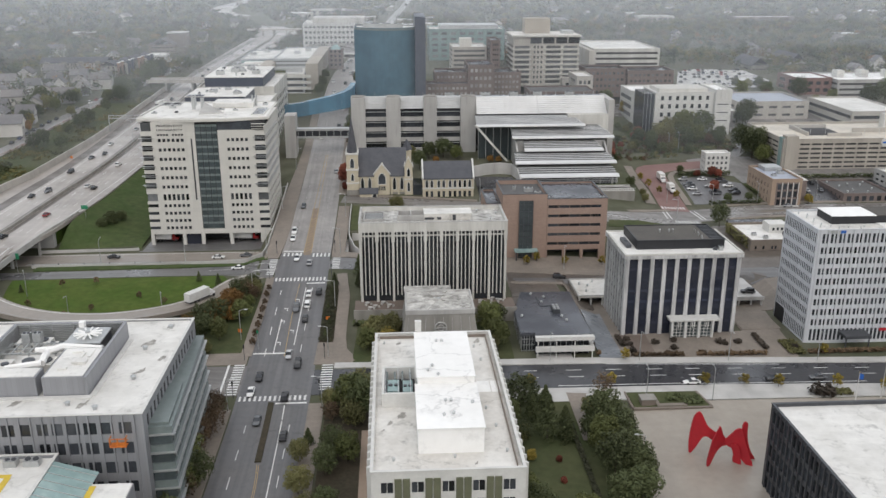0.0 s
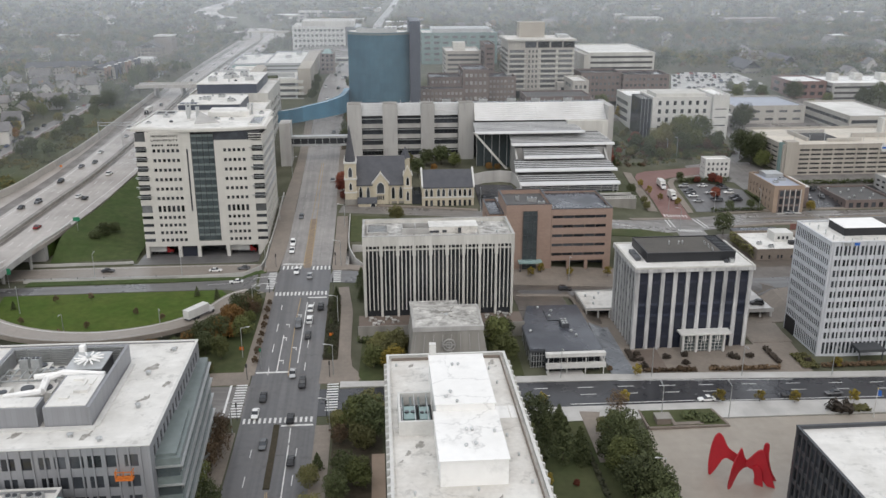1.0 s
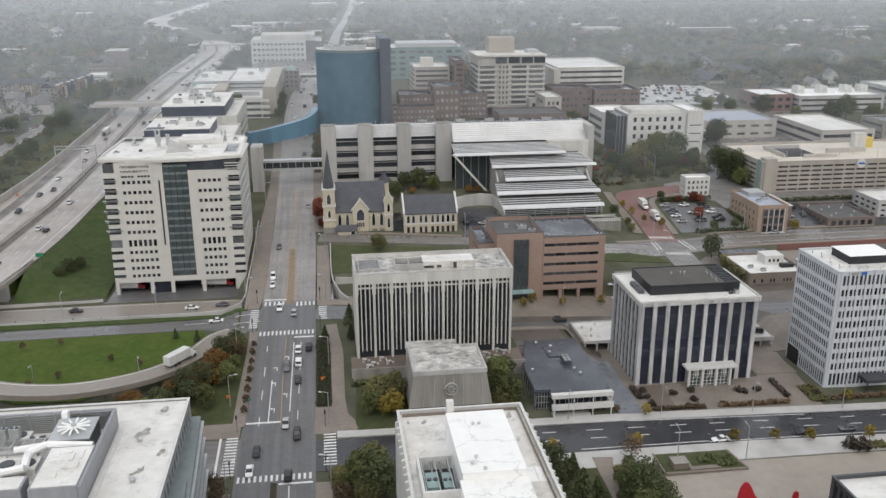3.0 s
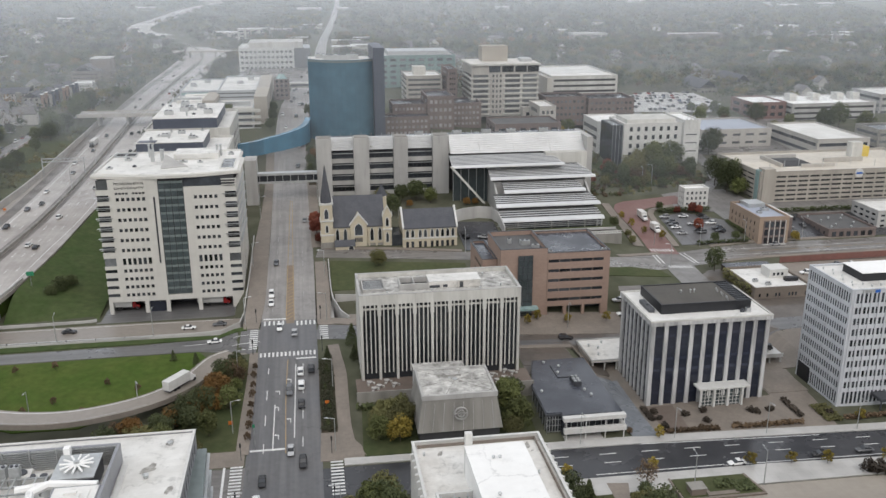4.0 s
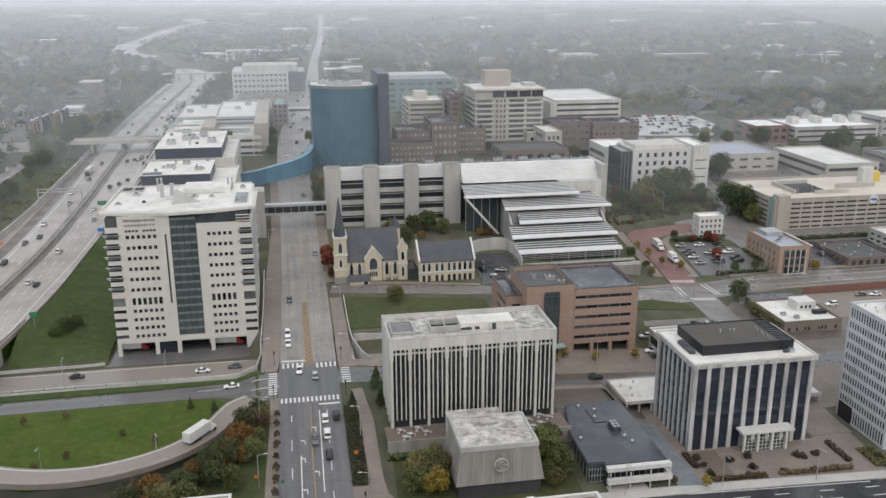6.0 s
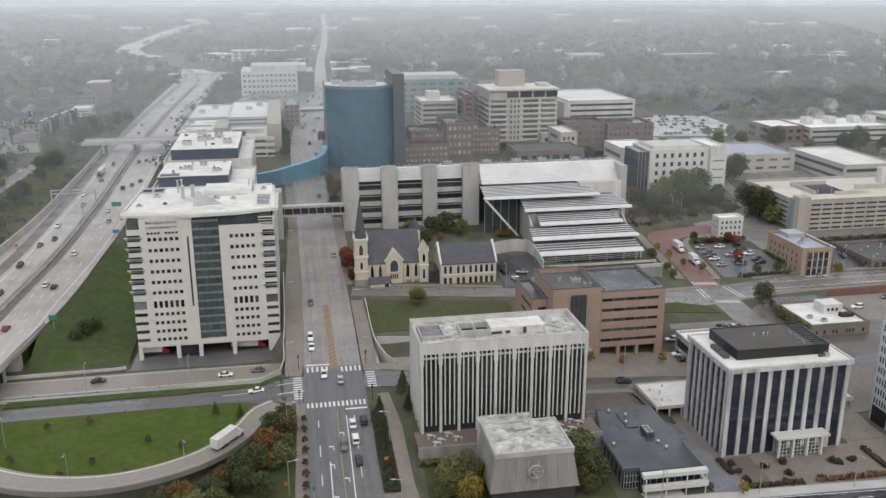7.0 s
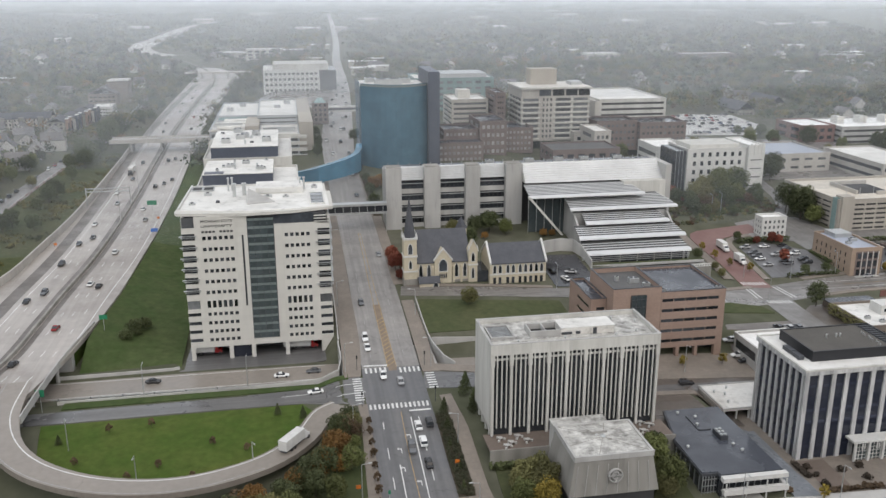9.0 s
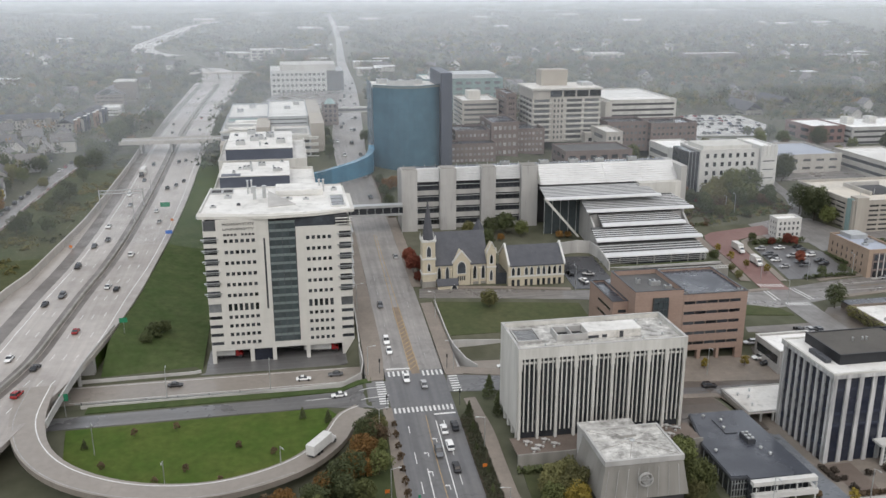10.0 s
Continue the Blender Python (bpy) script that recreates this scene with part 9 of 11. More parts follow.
# ramp bank, beside the avenue
for kind, x, y, k in (("orange", -52, 260.5, 0.95), ("olive", -49.5, 270.5, 0.70), ("dark", -59, 250.5, 0.70), ("green", -48.5, 255.5, 0.78), ("orange", -55.5, 255.5, 0.85), ("dark", -66, 245, 0.78), ("dark", -58, 246.5, 0.78), ("olive", -72, 241.5, 0.62), ("green", -64, 238.5, 0.78), ("dark", -78, 238.5, 0.70), ("orange", -74, 235.5, 0.70), ("green", -70, 231.5, 0.70), ("dark", -84, 234.5, 0.62), ("brown", -90, 236.5, 0.55), ("green", -53, 243.5, 0.70), ("olive", -56, 236.5, 0.55), ("green", -47, 264.5, 0.47), ("dark", -96, 232.5, 0.62), ("orange", -104, 234.5, 0.55), ("dark", -110, 230.5, 0.62),
                      # corner garden
                      ("olive", -6, 243, 0.9), ("olive", -1.5, 240, 1.0), ("yellow", -3, 234.5, 0.85), ("olive", -8.5, 241, 0.7), ("olive", -3.5, 238, 0.8), ("green", -8.5, 236, 0.75), ("olive", -1.5, 246, 0.8), ("green", 28, 244, 1.0), ("green", 29.5, 236, 1.0), ("dark", 31, 250, 0.8), ("olive", 27, 233, 0.6),
                      # below the crossing
                      ("green", -12.5, 203, 1.05), ("dark", -9, 200, 1.0), ("olive", -10, 208, 1.0), ("olive", -17.5, 206, 0.7), ("olive", -23.6, 181, 0.62), ("olive", -22.4, 167.5, 0.72), ("olive", -20, 158, 0.8),
                      ("conifer", -21.9, 188, 0.8), ("brown", -46.5, 196, 0.9), ("brown", -48, 188, 1.0), ("green", -48.5, 178, 0.9), ("dark", -44.8, 172, 0.8), ("brown", -47, 205, 0.8), ("dark", -49, 160, 1.0), ("green", -47.5, 168, 0.9),
                      # plaza garden
                      ("conifer", 38.5, 203, 1.15), ("conifer", 34, 196, 1.0), ("conifer", 42, 194, 0.9), ("dark", 50.5, 189, 1.0), ("dark", 53, 183, 0.9), ("dark", 53.5, 175, 1.0), ("green", 48.5, 180, 0.9), ("dark", 54, 168, 0.95), ("dark", 49, 170, 1.0), ("dark", 52.5, 160, 1.0), ("dark", 30, 186, 0.7), ("brown", 55, 208, 0.8), ("dark", 53, 204, 0.4), ("green", 27.5, 160, 0.7), ("dark", 48, 158, 0.9), ("yellow", 31, 178, 0.4), ("conifer", 36.5, 188, 1.3), ("conifer", 41, 186, 1.1), ("dark", 31.5, 200, 0.9), ("green", 27.5, 194, 0.8), ("olive", 29.5, 186, 0.6), ("olive", 50, 196.5, 0.8), ("dark", 47, 187, 0.7), ("red", 37.5, 177, 0.3), ("red", 37, 168.5, 0.25), ("dark", 29, 154, 0.8), ("green", 38, 150, 0.8), ("brown", -46.4, 201, 0.8), ("brown", -47.6, 192, 0.9), ("brown", -48.4, 184, 0.9), ("dark", -50, 180, 0.8), ("brown", -46.8, 166, 0.9), ("dark", -47, 154, 0.9), ("brown", -52, 195, 0.9), ("brown", -55, 186, 0.9), ("dark", -52, 172, 0.8), ("brown", -49.5, 199, 0.9), ("green", -53, 206, 0.5), ("dark", -15, 182, 0.7), ("dark", -17, 175, 0.6), ("dark", -16, 160, 0.7), ("green", -12, 180, 0.8), ("olive", -11, 196, 0.9), ("brown", -17, 199, 0.7),
                      # church and institute
                      ("red", -21.6, 379, 1.1), ("red", -20.6, 371, 0.7), ("red", -22, 388, 1.0), ("dark", 17, 412, 0.9), ("dark", 24, 414, 1.0), ("green", 30, 410, 0.8), ("orange", 20, 406, 0.4), ("olive", 8, 414, 0.7), ("olive", 1, 345, 0.8), ("orange", 46, 406, 0.45), ("orange", 50, 406.5, 0.4), ("dark", 12, 398, 0.7),
                      ("orange", -20, 478, 0.8), ("orange", -16, 482, 0.7), ("dark", -22.5, 452, 0.6), ("dark", -22.5, 470, 0.6), ("dark", -22.4, 490, 0.6), ("dark", -44.6, 540, 0.7), ("dark", -44, 560, 0.7), ("dark", -22, 570, 0.7), ("dark", -44, 585, 0.7),
                      # wooded bank below the white institute
                      ("olive", 146, 470, 1.3), ("olive", 153, 474, 1.4), ("green", 160, 472, 1.4), ("dark", 168, 474, 1.3), ("dark", 174, 478, 1.2), ("olive", 150, 464, 1.1), ("red", 137, 478, 1.0), ("red", 139, 470, 0.7), ("dark", 140, 462, 1.0), ("dark", 134, 466, 1.0), ("green", 165, 464, 1.1), ("dark", 157, 458, 0.9), ("brown", 147, 456, 0.9), ("dark", 137, 452, 0.9), ("brown", 172, 462, 0.8), ("dark", 181, 470, 0.9), ("dark", 186, 436, 1.4), ("dark", 190, 442, 1.4), ("dark", 184, 446, 1.2), ("green", 189, 430, 1.0), ("dark", 204, 497, 1.4), ("dark", 208, 502, 1.2), ("red", 114, 448, 0.9), ("red", 113, 440, 0.7),
                      ("red", 148.6, 386.5, 0.85), ("red", 155, 408, 0.8), ("red", 158, 407, 0.7), ("red", 148, 409, 0.6), ("yellow", 186, 369.5, 0.5), ("dark", 134, 339, 0.8), ("dark", 141, 414, 0.5), ("dark", 160, 373.5, 0.4), ("dark", 150, 372.5, 0.4), ("olive", 112, 372, 0.4), ("olive", 113, 380, 0.4), ("dark", 110, 390, 0.5),
                      ("green", 134, 545, 1.2), ("yellow", 128, 540, 1.2), ("olive", 122, 546, 1.1), ("olive", 246, 598, 0.9), ("dark", 254, 598, 0.9), ("green", 238, 599, 0.7), ("dark", 265, 560, 1.3), ("dark", 305, 545, 1.4), ("dark", 318, 550, 1.3), ("green", 330, 540, 1.3), ("dark", 345, 520, 1.4), ("dark", 250, 575, 1.2),
                      # freeway banks
                      ("dark", -178, 520, 0.9), ("dark", -180, 512, 0.8), ("dark", -177, 470, 1.0), ("green", -183, 500, 0.7), ("dark", -175, 594, 1.5), ("dark", -180, 600, 1.3), ("dark", -172, 604, 1.0), ("green", -184, 580, 0.9), ("dark", -178, 555, 0.8), ("dark", -172, 640, 1.6), ("dark", -176, 652, 1.5), ("dark", -171, 662, 1.5), ("green", -176, 675, 1.4), ("dark", -110, 640, 1.2), ("dark", -108, 655, 1.2), ("dark", -109, 670, 1.2), ("yellow", -212, 520, 1.0), ("olive", -216, 560, 1.1), ("dark", -222, 590, 1.2), ("dark", -205, 575, 0.9), ("orange", -208, 505, 0.9), ("dark", -214, 540, 0.8)):
    plant(kind, x, y, k)
for kind, x, y, k in (("green", 196, 540, 0.9), ("dark", 200, 552, 1.0), ("olive", 194, 572, 1.0), ("yellow", 142, 528, 0.9), ("olive", 150, 534, 0.9), ("brown", 160, 530, 0.8), ("green", 172, 528, 0.9), ("dark", 182, 534, 0.9), ("olive", 218, 566, 0.9), ("green", 232, 572, 1.0), ("brown", 246, 566, 0.8), ("dark", 252, 548, 0.9), ("olive", 270, 545, 0.9), ("green", 284, 552, 0.9), ("dark", 262, 505, 0.8), ("olive", 100, 538, 0.8), ("brown", 106, 545, 0.8), ("green", 126, 530, 0.7)):
    plant(kind, x, y, k)
wood_rng = random.Random(29)
for k in range(26):
    x, y = wood_rng.uniform(110, 140), wood_rng.uniform(426, 500)
    if y < 428 + abs(x - 112) * 0.7:
        continue
    plant(wood_rng.choice(("dark", "conifer", "brown", "dark", "green", "red", "olive")), x, y, wood_rng.uniform(0.35, 0.7))
for k in range(30):
    x, y = wood_rng.uniform(134, 186), wood_rng.uniform(441, 476)
    if y < 441 + (x - 150) * 0.7 or (x < 142 and y > 470):
        continue
    plant(wood_rng.choice(("dark", "olive", "brown", "dark", "green", "red", "dark")), x, y, wood_rng.uniform(0.45, 0.85))
for x, y, k, up in ((-114.5, 347, 0.75, 1.6), (-112, 352, 0.5, 1.2), (-117, 342, 0.5, 2.0)):
    plant("dark", x, y, k, z=hill(x, y) + up)
bank_rng = random.Random(17)
for k in range(34):
    u = k / 33
    x, y = np.interp(u, (0, 0.3, 0.55, 0.8, 1), (-48.5, -53, -64, -84, -108)), np.interp(u, (0, 0.3, 0.55, 0.8, 1), (276, 259, 247, 239.5, 239))
    dx, dy = bank_rng.uniform(-2, 3.5), bank_rng.uniform(-6, 1.0)
    plant(bank_rng.choice(("dark", "brown", "dark", "orange", "orange", "olive", "brown")), x + dx, y + dy, bank_rng.uniform(0.5, 0.8))
# hedges of conifers and saplings along the avenue
for x, y, k in ((-21.6, 244, 0.35), (-20.9, 252, 0.4), (-21.8, 262, 0.38), (-21.0, 270, 0.45), (-20.6, 277.5, 0.6)):
    plant("conifer", x, y, k)
hedge_rng = random.Random(23)
hedge_lobes = []
for i in range(34):
    for dx in (-1.35, 0, 1.35):
        x, y = -21.3 + dx + hedge_rng.uniform(-0.35, 0.35), 241.5 + 1.05 * i + hedge_rng.uniform(-0.4, 0.4)
        hedge_lobes.append((x, y, hill(x, y) + 0.35 + hedge_rng.uniform(0.1, 0.6), hedge_rng.uniform(0.55, 0.85)))
hedge_v, hedge_f = leaves(hedge_rng, hedge_lobes, 60, 0.17)
solid("hedge", Shape().add(hedge_v, hedge_f), LEAF_HEDGE, "dark uneven hedge filling the bed beside the avenue", "hedge", "stuff")
for i in range(8):
    plant("sapling", -42.75 + 0.08 * i, 240 + 5.0 * i, 0.72, 0)
    plant("shrub", -42.75 + 0.08 * i, 242.2 + 5.0 * i, 0.5, 1)
for x, y, k in ((-12.6, 287, 0.8), (-11.2, 281, 0.7), (-12.5, 277, 0.6), (-67, 284, 0.45), (-60, 281, 0.45), (-124, 278, 0.4)):
    plant("conifer", x, y, k, 0)
for x, y in ((-118, 268), (-112, 282), (-104, 260), (-97, 264), (-88, 258), (-84, 272), (-75, 268), (-101, 283)):
    plant("sapling", x, y, 0.7, 0)
for x, y in ((66, 227), (84, 211.5), (95, 211), (120, 208.5), (104, 209.5), (58.5, 213), (126, 229), (36, 213), (132, 206), (52, 303), (62, 300), (76, 300), (48, 300), (128, 378), (122, 384), (119, 392), (118, 402)):
    plant("sapling", x, y, 1.0, 1)
for x, y in ((84, 239.5), (78, 238), (82.5, 233.5), (97.5, 237.5), (98.8, 236.4), (103.4, 237.4), (58, 236), (58.3, 240), (59, 231), (69.5, 232), (70, 237), (70, 241), (119, 233), (80, 230.2), (90, 230.2), (98, 230), (104, 229.8)):
    plant("shrub", x, y, 1.0, 0 if y > 231 else 1)


def hedge(x0, x1, y0, y1, h, leaf=None, label="clipped dark hedge in a planting bed"):
    """A low hedge: leaf clumps over a box."""
    r_ = random.Random(int(x0 * 7 + y0))
    s = Shape()
    n = int((x1 - x0) * (y1 - y0) * 14) + 60
    z0 = hill((x0 + x1) / 2, (y0 + y1) / 2) + 0.2
    for _ in range(n):
        p = Vector((r_.uniform(x0, x1), r_.uniform(y0, y1), z0 + h * r_.uniform(0.1, 1)))
        a = Vector((r_.gauss(0, 1), r_.gauss(0, 1), r_.gauss(0, 0.5))).normalized() * 0.32
        b = a.cross(Vector((r_.gauss(0, 0.3), r_.gauss(0, 0.3), 1))).normalized() * 0.25
        s.add([tuple(p - a - b), tuple(p + a - b), tuple(p + a + b), tuple(p - a + b)], [(0, 1, 2, 3)])
    return solid("hedge", s, leaf or LEAF_DARK, label, "hedge", "", "hedges")


hedge(68.5, 84, 228.6, 230, 1.0, LEAF_BROWN, "low russet hedge along the forecourt")
hedge(88, 109, 228.8, 230.2, 1.0, LEAF_BROWN, "low russet hedge along the forecourt")
hedge(109.5, 111, 232, 243, 0.9, LEAF_PLUM)
hedge(133.2, 134.3, 309, 331, 4.6, LEAF_OLIVE, "tall olive shrubs against the shop wall")
hedge(67, 68.6, 236, 244, 0.9, LEAF_PLUM)
hedge(116, 121, 229, 238, 0.8, LEAF_OLIVE)
hedge(-13.5, 0, 249.5, 251.5, 1.6)
hedge(122, 146, 229.4, 231, 1.0, LEAF_BROWN, "russet bed in front of the white tower")
hedge(32.5, 36, 253, 262, 2.2)
hedge(141, 165, 370.4, 371.8, 1.6)
hedge(139, 165, 409.5, 411.5, 2.2)
hedge(188, 235, 403, 405, 2.0)
hedge(166.4, 167.6, 380, 397, 1.2)
solid("planting_bed_plaza", drape([(62, 200.6), (81.8, 200.4), (80.2, 208.2), (61.6, 208.6)], 0.5, hill), LAWN_DULL, "raised lawn bed beside the plaza", "planting bed", "structure")
solid("planting_bed_wall", Shape().prism([(61.4, 199.8), (82.4, 199.6), (82.4, 200.3), (61.4, 200.5)], -3.2, -2.0).prism([(61.0, 200.6), (61.5, 200.6), (61.5, 209.2), (61.0, 209.2)], -3.2, -1.9).prism([(82.4, 200.3), (80.9, 208.6), (80.3, 208.6), (81.8, 200.3)], -3.2, -1.9), TAUPE_STONE, "low brown stone wall round the lawn bed", "wall", "structure")
solid("bed_path", Shape().box(68.0, 68.9, 200.8, 208.2, -2.6, -1.95).box(68.9, 76, 200.9, 202.2, -2.6, -1.96), CONCRETE_WALK, "narrow concrete path across the lawn bed", "path", "structure")
vent_box = thing("garden_box", 65.8, 203, -2.2, "grey-brown stone box in the lawn bed", "box")
part("case", Shape().box(63.9, 67.6, 201.6, 204.6, -2.6, -0.6), TAUPE_STONE, vent_box)
part("lid", Shape().box(63.7, 67.8, 201.4, 204.8, -0.6, -0.4), STONE_DARKGREY, vent_box)
hedge(71.5, 75.5, 203.4, 206.4, 1.2, LEAF_DARK)
hedge(75.5, 80.6, 201.4, 206.0, 0.9, LEAF_DARK)
hedge(42.9, 43.9, 160, 199, 1.0, LEAF_HEDGE, "long narrow hedge along the garden lawn")
hedge(33, 41, 205.5, 209, 0.8, LEAF_DARK)

# ---- far woods: many trees nobody could count ----
def blocked(x, y):
    """Where no wild tree stands: roads, roofs, yards."""
    if y < 700 and -165 < x < 230 and not (y > 656 and 92 < x < 196) and not (y > 560 and -117 < x < -104):
        return True
    if 230 <= x < 430 and (y < 640 or x < 280 and y < 695):
        return True
    if y < 640 and -205 < x < -160 or abs(x + 200 - 0.13 * (y - 540)) < 8 and y < 700:
        return True
    if -285 < x < -200 and 470 < y < 716:
        return (int(x * 3.1) + int(y * 1.7)) % 5 > 1
    fx = None
    for (xa, ya, _), (xb, yb, _) in zip(FWY, FWY[1:]):
        if ya <= y <= yb:
            fx = xa + (xb - xa) * (y - ya) / (yb - ya)
    if fx is not None and -23.5 < x - fx - (6 if 1000 < y < 1180 else 0) < 22.5:
        return True
    for a, b in zip(AVENUE, AVENUE[1:]):
        if a[1] <= y <= b[1] and abs(x - (a[0] + (b[0] - a[0]) * (y - a[1]) / (b[1] - a[1]))) < 15:
            return True
    for x0, x1, y0, y1 in ((-82, -12, 770, 855), (-115, -22, 1205, 1262), (318, 370, 1120, 1184), (436, 520, 1095, 1154), (272, 302, 660, 724), (318, 346, 690, 754), (20, 92, 640, 705), (-230, -190, 690, 905), (-285, -200, 712, 742), (-103, -8, 690, 770)):
        if x0 < x < x1 and y0 < y < y1:
            return True
    return False


def wood(name, leaf, count, y0, y1, spread, seed, label, each, leaf_size):
    """Many trees in one mesh: each is a lobed cloud of leaf clumps."""
    r_, g = random.Random(seed), np.random.default_rng(seed)
    spots = []
    while len(spots) < count:
        y = y0 + (y1 - y0) * r_.random() ** 1.25
        x = r_.uniform(-1, 1) * spread(y) - 0.06 * y + 40
        if blocked(x, y) or noise.noise(Vector((x * 0.012, y * 0.012, 5))) < -0.5:
            continue
        spots.append((x, y, land(x, y), r_.uniform(7, 14)))
    p = np.array(spots)
    n = count * each
    base, h = np.repeat(p[:, :3], each, 0), np.repeat(p[:, 3], each)
    lobe = np.repeat(g.normal(0, 1, (count * 4, 3)), each // 4, 0) * np.array((0.27, 0.27, 0.09))
    d = g.normal(0, 1, (n, 3)) + np.array((0, 0, 0.35))
    d /= np.linalg.norm(d, axis=1, keepdims=True)
    c = base + (lobe + d * np.array((0.34, 0.34, 0.27)) * g.uniform(0.65, 1.05, (n, 1))) * h[:, None] + np.array((0, 0, 1)) * (h * 0.5)[:, None]
    a = np.cross(d, g.normal(0, 1, (n, 3)))
    a /= np.linalg.norm(a, axis=1, keepdims=True)
    b = np.cross(d, a) + d * g.uniform(-0.6, 0.6, (n, 1))
    s_ = leaf_size * g.uniform(0.6, 1.3, (n, 1))
    quad = np.stack([c - a * s_ - b * s_ * 0.6, c + a * s_ * 0.2 - b * s_, c + a * s_ + b * s_ * 0.4, c - a * s_ * 0.2 + b * s_ * 0.9], 1).reshape(-1, 3)
    s = Shape()
    s.v = [tuple(v) for v in quad.tolist()]
    s.f = [(4 * i, 4 * i + 1, 4 * i + 2, 4 * i + 3) for i in range(n)]
    return solid(name, s, leaf, label, "woodland", "stuff")


# Leaf colours carry some haze grey, and dark patches for shaded gaps between crowns.
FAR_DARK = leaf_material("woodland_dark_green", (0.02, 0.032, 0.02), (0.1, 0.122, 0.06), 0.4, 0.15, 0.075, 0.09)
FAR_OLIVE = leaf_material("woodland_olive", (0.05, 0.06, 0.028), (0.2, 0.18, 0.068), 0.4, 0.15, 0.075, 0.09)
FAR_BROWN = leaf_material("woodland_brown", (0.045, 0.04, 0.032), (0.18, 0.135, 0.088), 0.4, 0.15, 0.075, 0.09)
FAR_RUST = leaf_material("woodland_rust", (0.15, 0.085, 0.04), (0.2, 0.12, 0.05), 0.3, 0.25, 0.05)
wide_ = lambda y: 230 + 0.56 * y
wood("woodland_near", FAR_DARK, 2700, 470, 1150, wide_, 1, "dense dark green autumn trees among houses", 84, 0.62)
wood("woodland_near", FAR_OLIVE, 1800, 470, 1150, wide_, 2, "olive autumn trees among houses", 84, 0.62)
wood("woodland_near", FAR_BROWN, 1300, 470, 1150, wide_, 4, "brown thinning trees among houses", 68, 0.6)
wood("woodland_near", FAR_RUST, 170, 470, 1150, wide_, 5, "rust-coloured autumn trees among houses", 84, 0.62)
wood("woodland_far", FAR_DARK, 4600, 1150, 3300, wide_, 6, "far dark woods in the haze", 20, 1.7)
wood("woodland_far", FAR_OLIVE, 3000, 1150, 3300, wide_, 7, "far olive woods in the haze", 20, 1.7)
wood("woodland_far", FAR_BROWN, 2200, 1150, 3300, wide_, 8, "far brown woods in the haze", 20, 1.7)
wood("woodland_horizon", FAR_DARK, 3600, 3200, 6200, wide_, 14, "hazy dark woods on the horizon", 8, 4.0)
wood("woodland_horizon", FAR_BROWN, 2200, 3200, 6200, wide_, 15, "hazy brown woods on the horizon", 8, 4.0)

# scrub on the bank above the freeway
def bank_scrub(count, seed, leaf, label):
    """Low bushes under the trees of the wooded bank."""
    r_ = random.Random(seed)
    v, f = [], []
    for _ in range(count):
        u, w = r_.random(), r_.random()
        x, y = 112 + 72 * u, 432 + 20 * u + (46 - 14 * u) * w
        z, k = hill(x, y), r_.uniform(0.8, 2.0)
        a, b = leaves(r_, [(x + r_.uniform(-1, 1), y + r_.uniform(-1, 1), z + k * 0.4, k * 0.7) for _ in range(3)], 16, 0.36)
        f += [tuple(i + len(v) for i in q) for q in b]
        v += a
    return solid("scrub", Shape().add(v, f), leaf, label, "scrub", "stuff")


bank_scrub(190, 41, LEAF_DARK, "dark bushes covering the wooded bank")
bank_scrub(110, 42, LEAF_BROWN, "russet bushes covering the wooded bank")
bank_scrub(90, 43, LEAF_OLIVE, "olive bushes covering the wooded bank")


def scrub(count, seed):
    """Low bushes on the rough bank, too many to count."""
    r_ = random.Random(seed)
    v, f = [], []
    while count:
        y = r_.uniform(365, 605)
        x0, x1 = np.interp(y, (360, 420, 480, 620), (-203, -203, -199, -182)), np.interp(y, (356, 405, 475, 620), (-177, -169, -163, -160))
        x = r_.uniform(x0, x1)
        if noise.noise(Vector((x * 0.06, y * 0.06, 2))) < 0.0:
            continue
        w = r_.uniform(0.9, 2.4)
        z = hill(x, y)
        a, b = leaves(r_, [(x + r_.uniform(-1, 1), y + r_.uniform(-1, 1), z + w * 0.35, w * 0.6) for _ in range(3)], 12, 0.34)
        f += [tuple(i + len(v) for i in q) for q in b]
        v += a
        count -= 1
    return solid("scrub", Shape().add(v, f), FAR_OLIVE, "low olive-brown scrub on the freeway bank", "scrub", "stuff")


scrub(420, 31)
for kind, x, y, k in (("dark", -190, 468, 0.8), ("dark", -188, 476, 0.9), ("olive", -196, 545, 0.7), ("green", -209, 556, 0.8), ("dark", -213, 520, 0.9), ("olive", -224, 500, 0.8), ("brown", -228, 480, 0.8), ("dark", -219, 540, 0.9), ("green", -206, 585, 0.9), ("dark", -204, 600, 0.8), ("olive", -232, 520, 1.0), ("dark", -176, 580, 1.0), ("dark", -180, 590, 1.1), ("green", -215, 612, 0.9), ("yellow", -238, 498, 0.9), ("orange", -236, 470, 0.8), ("dark", -225, 575, 1.0), ("dark", -188, 628, 1.0)):
    plant(kind, x, y, k)

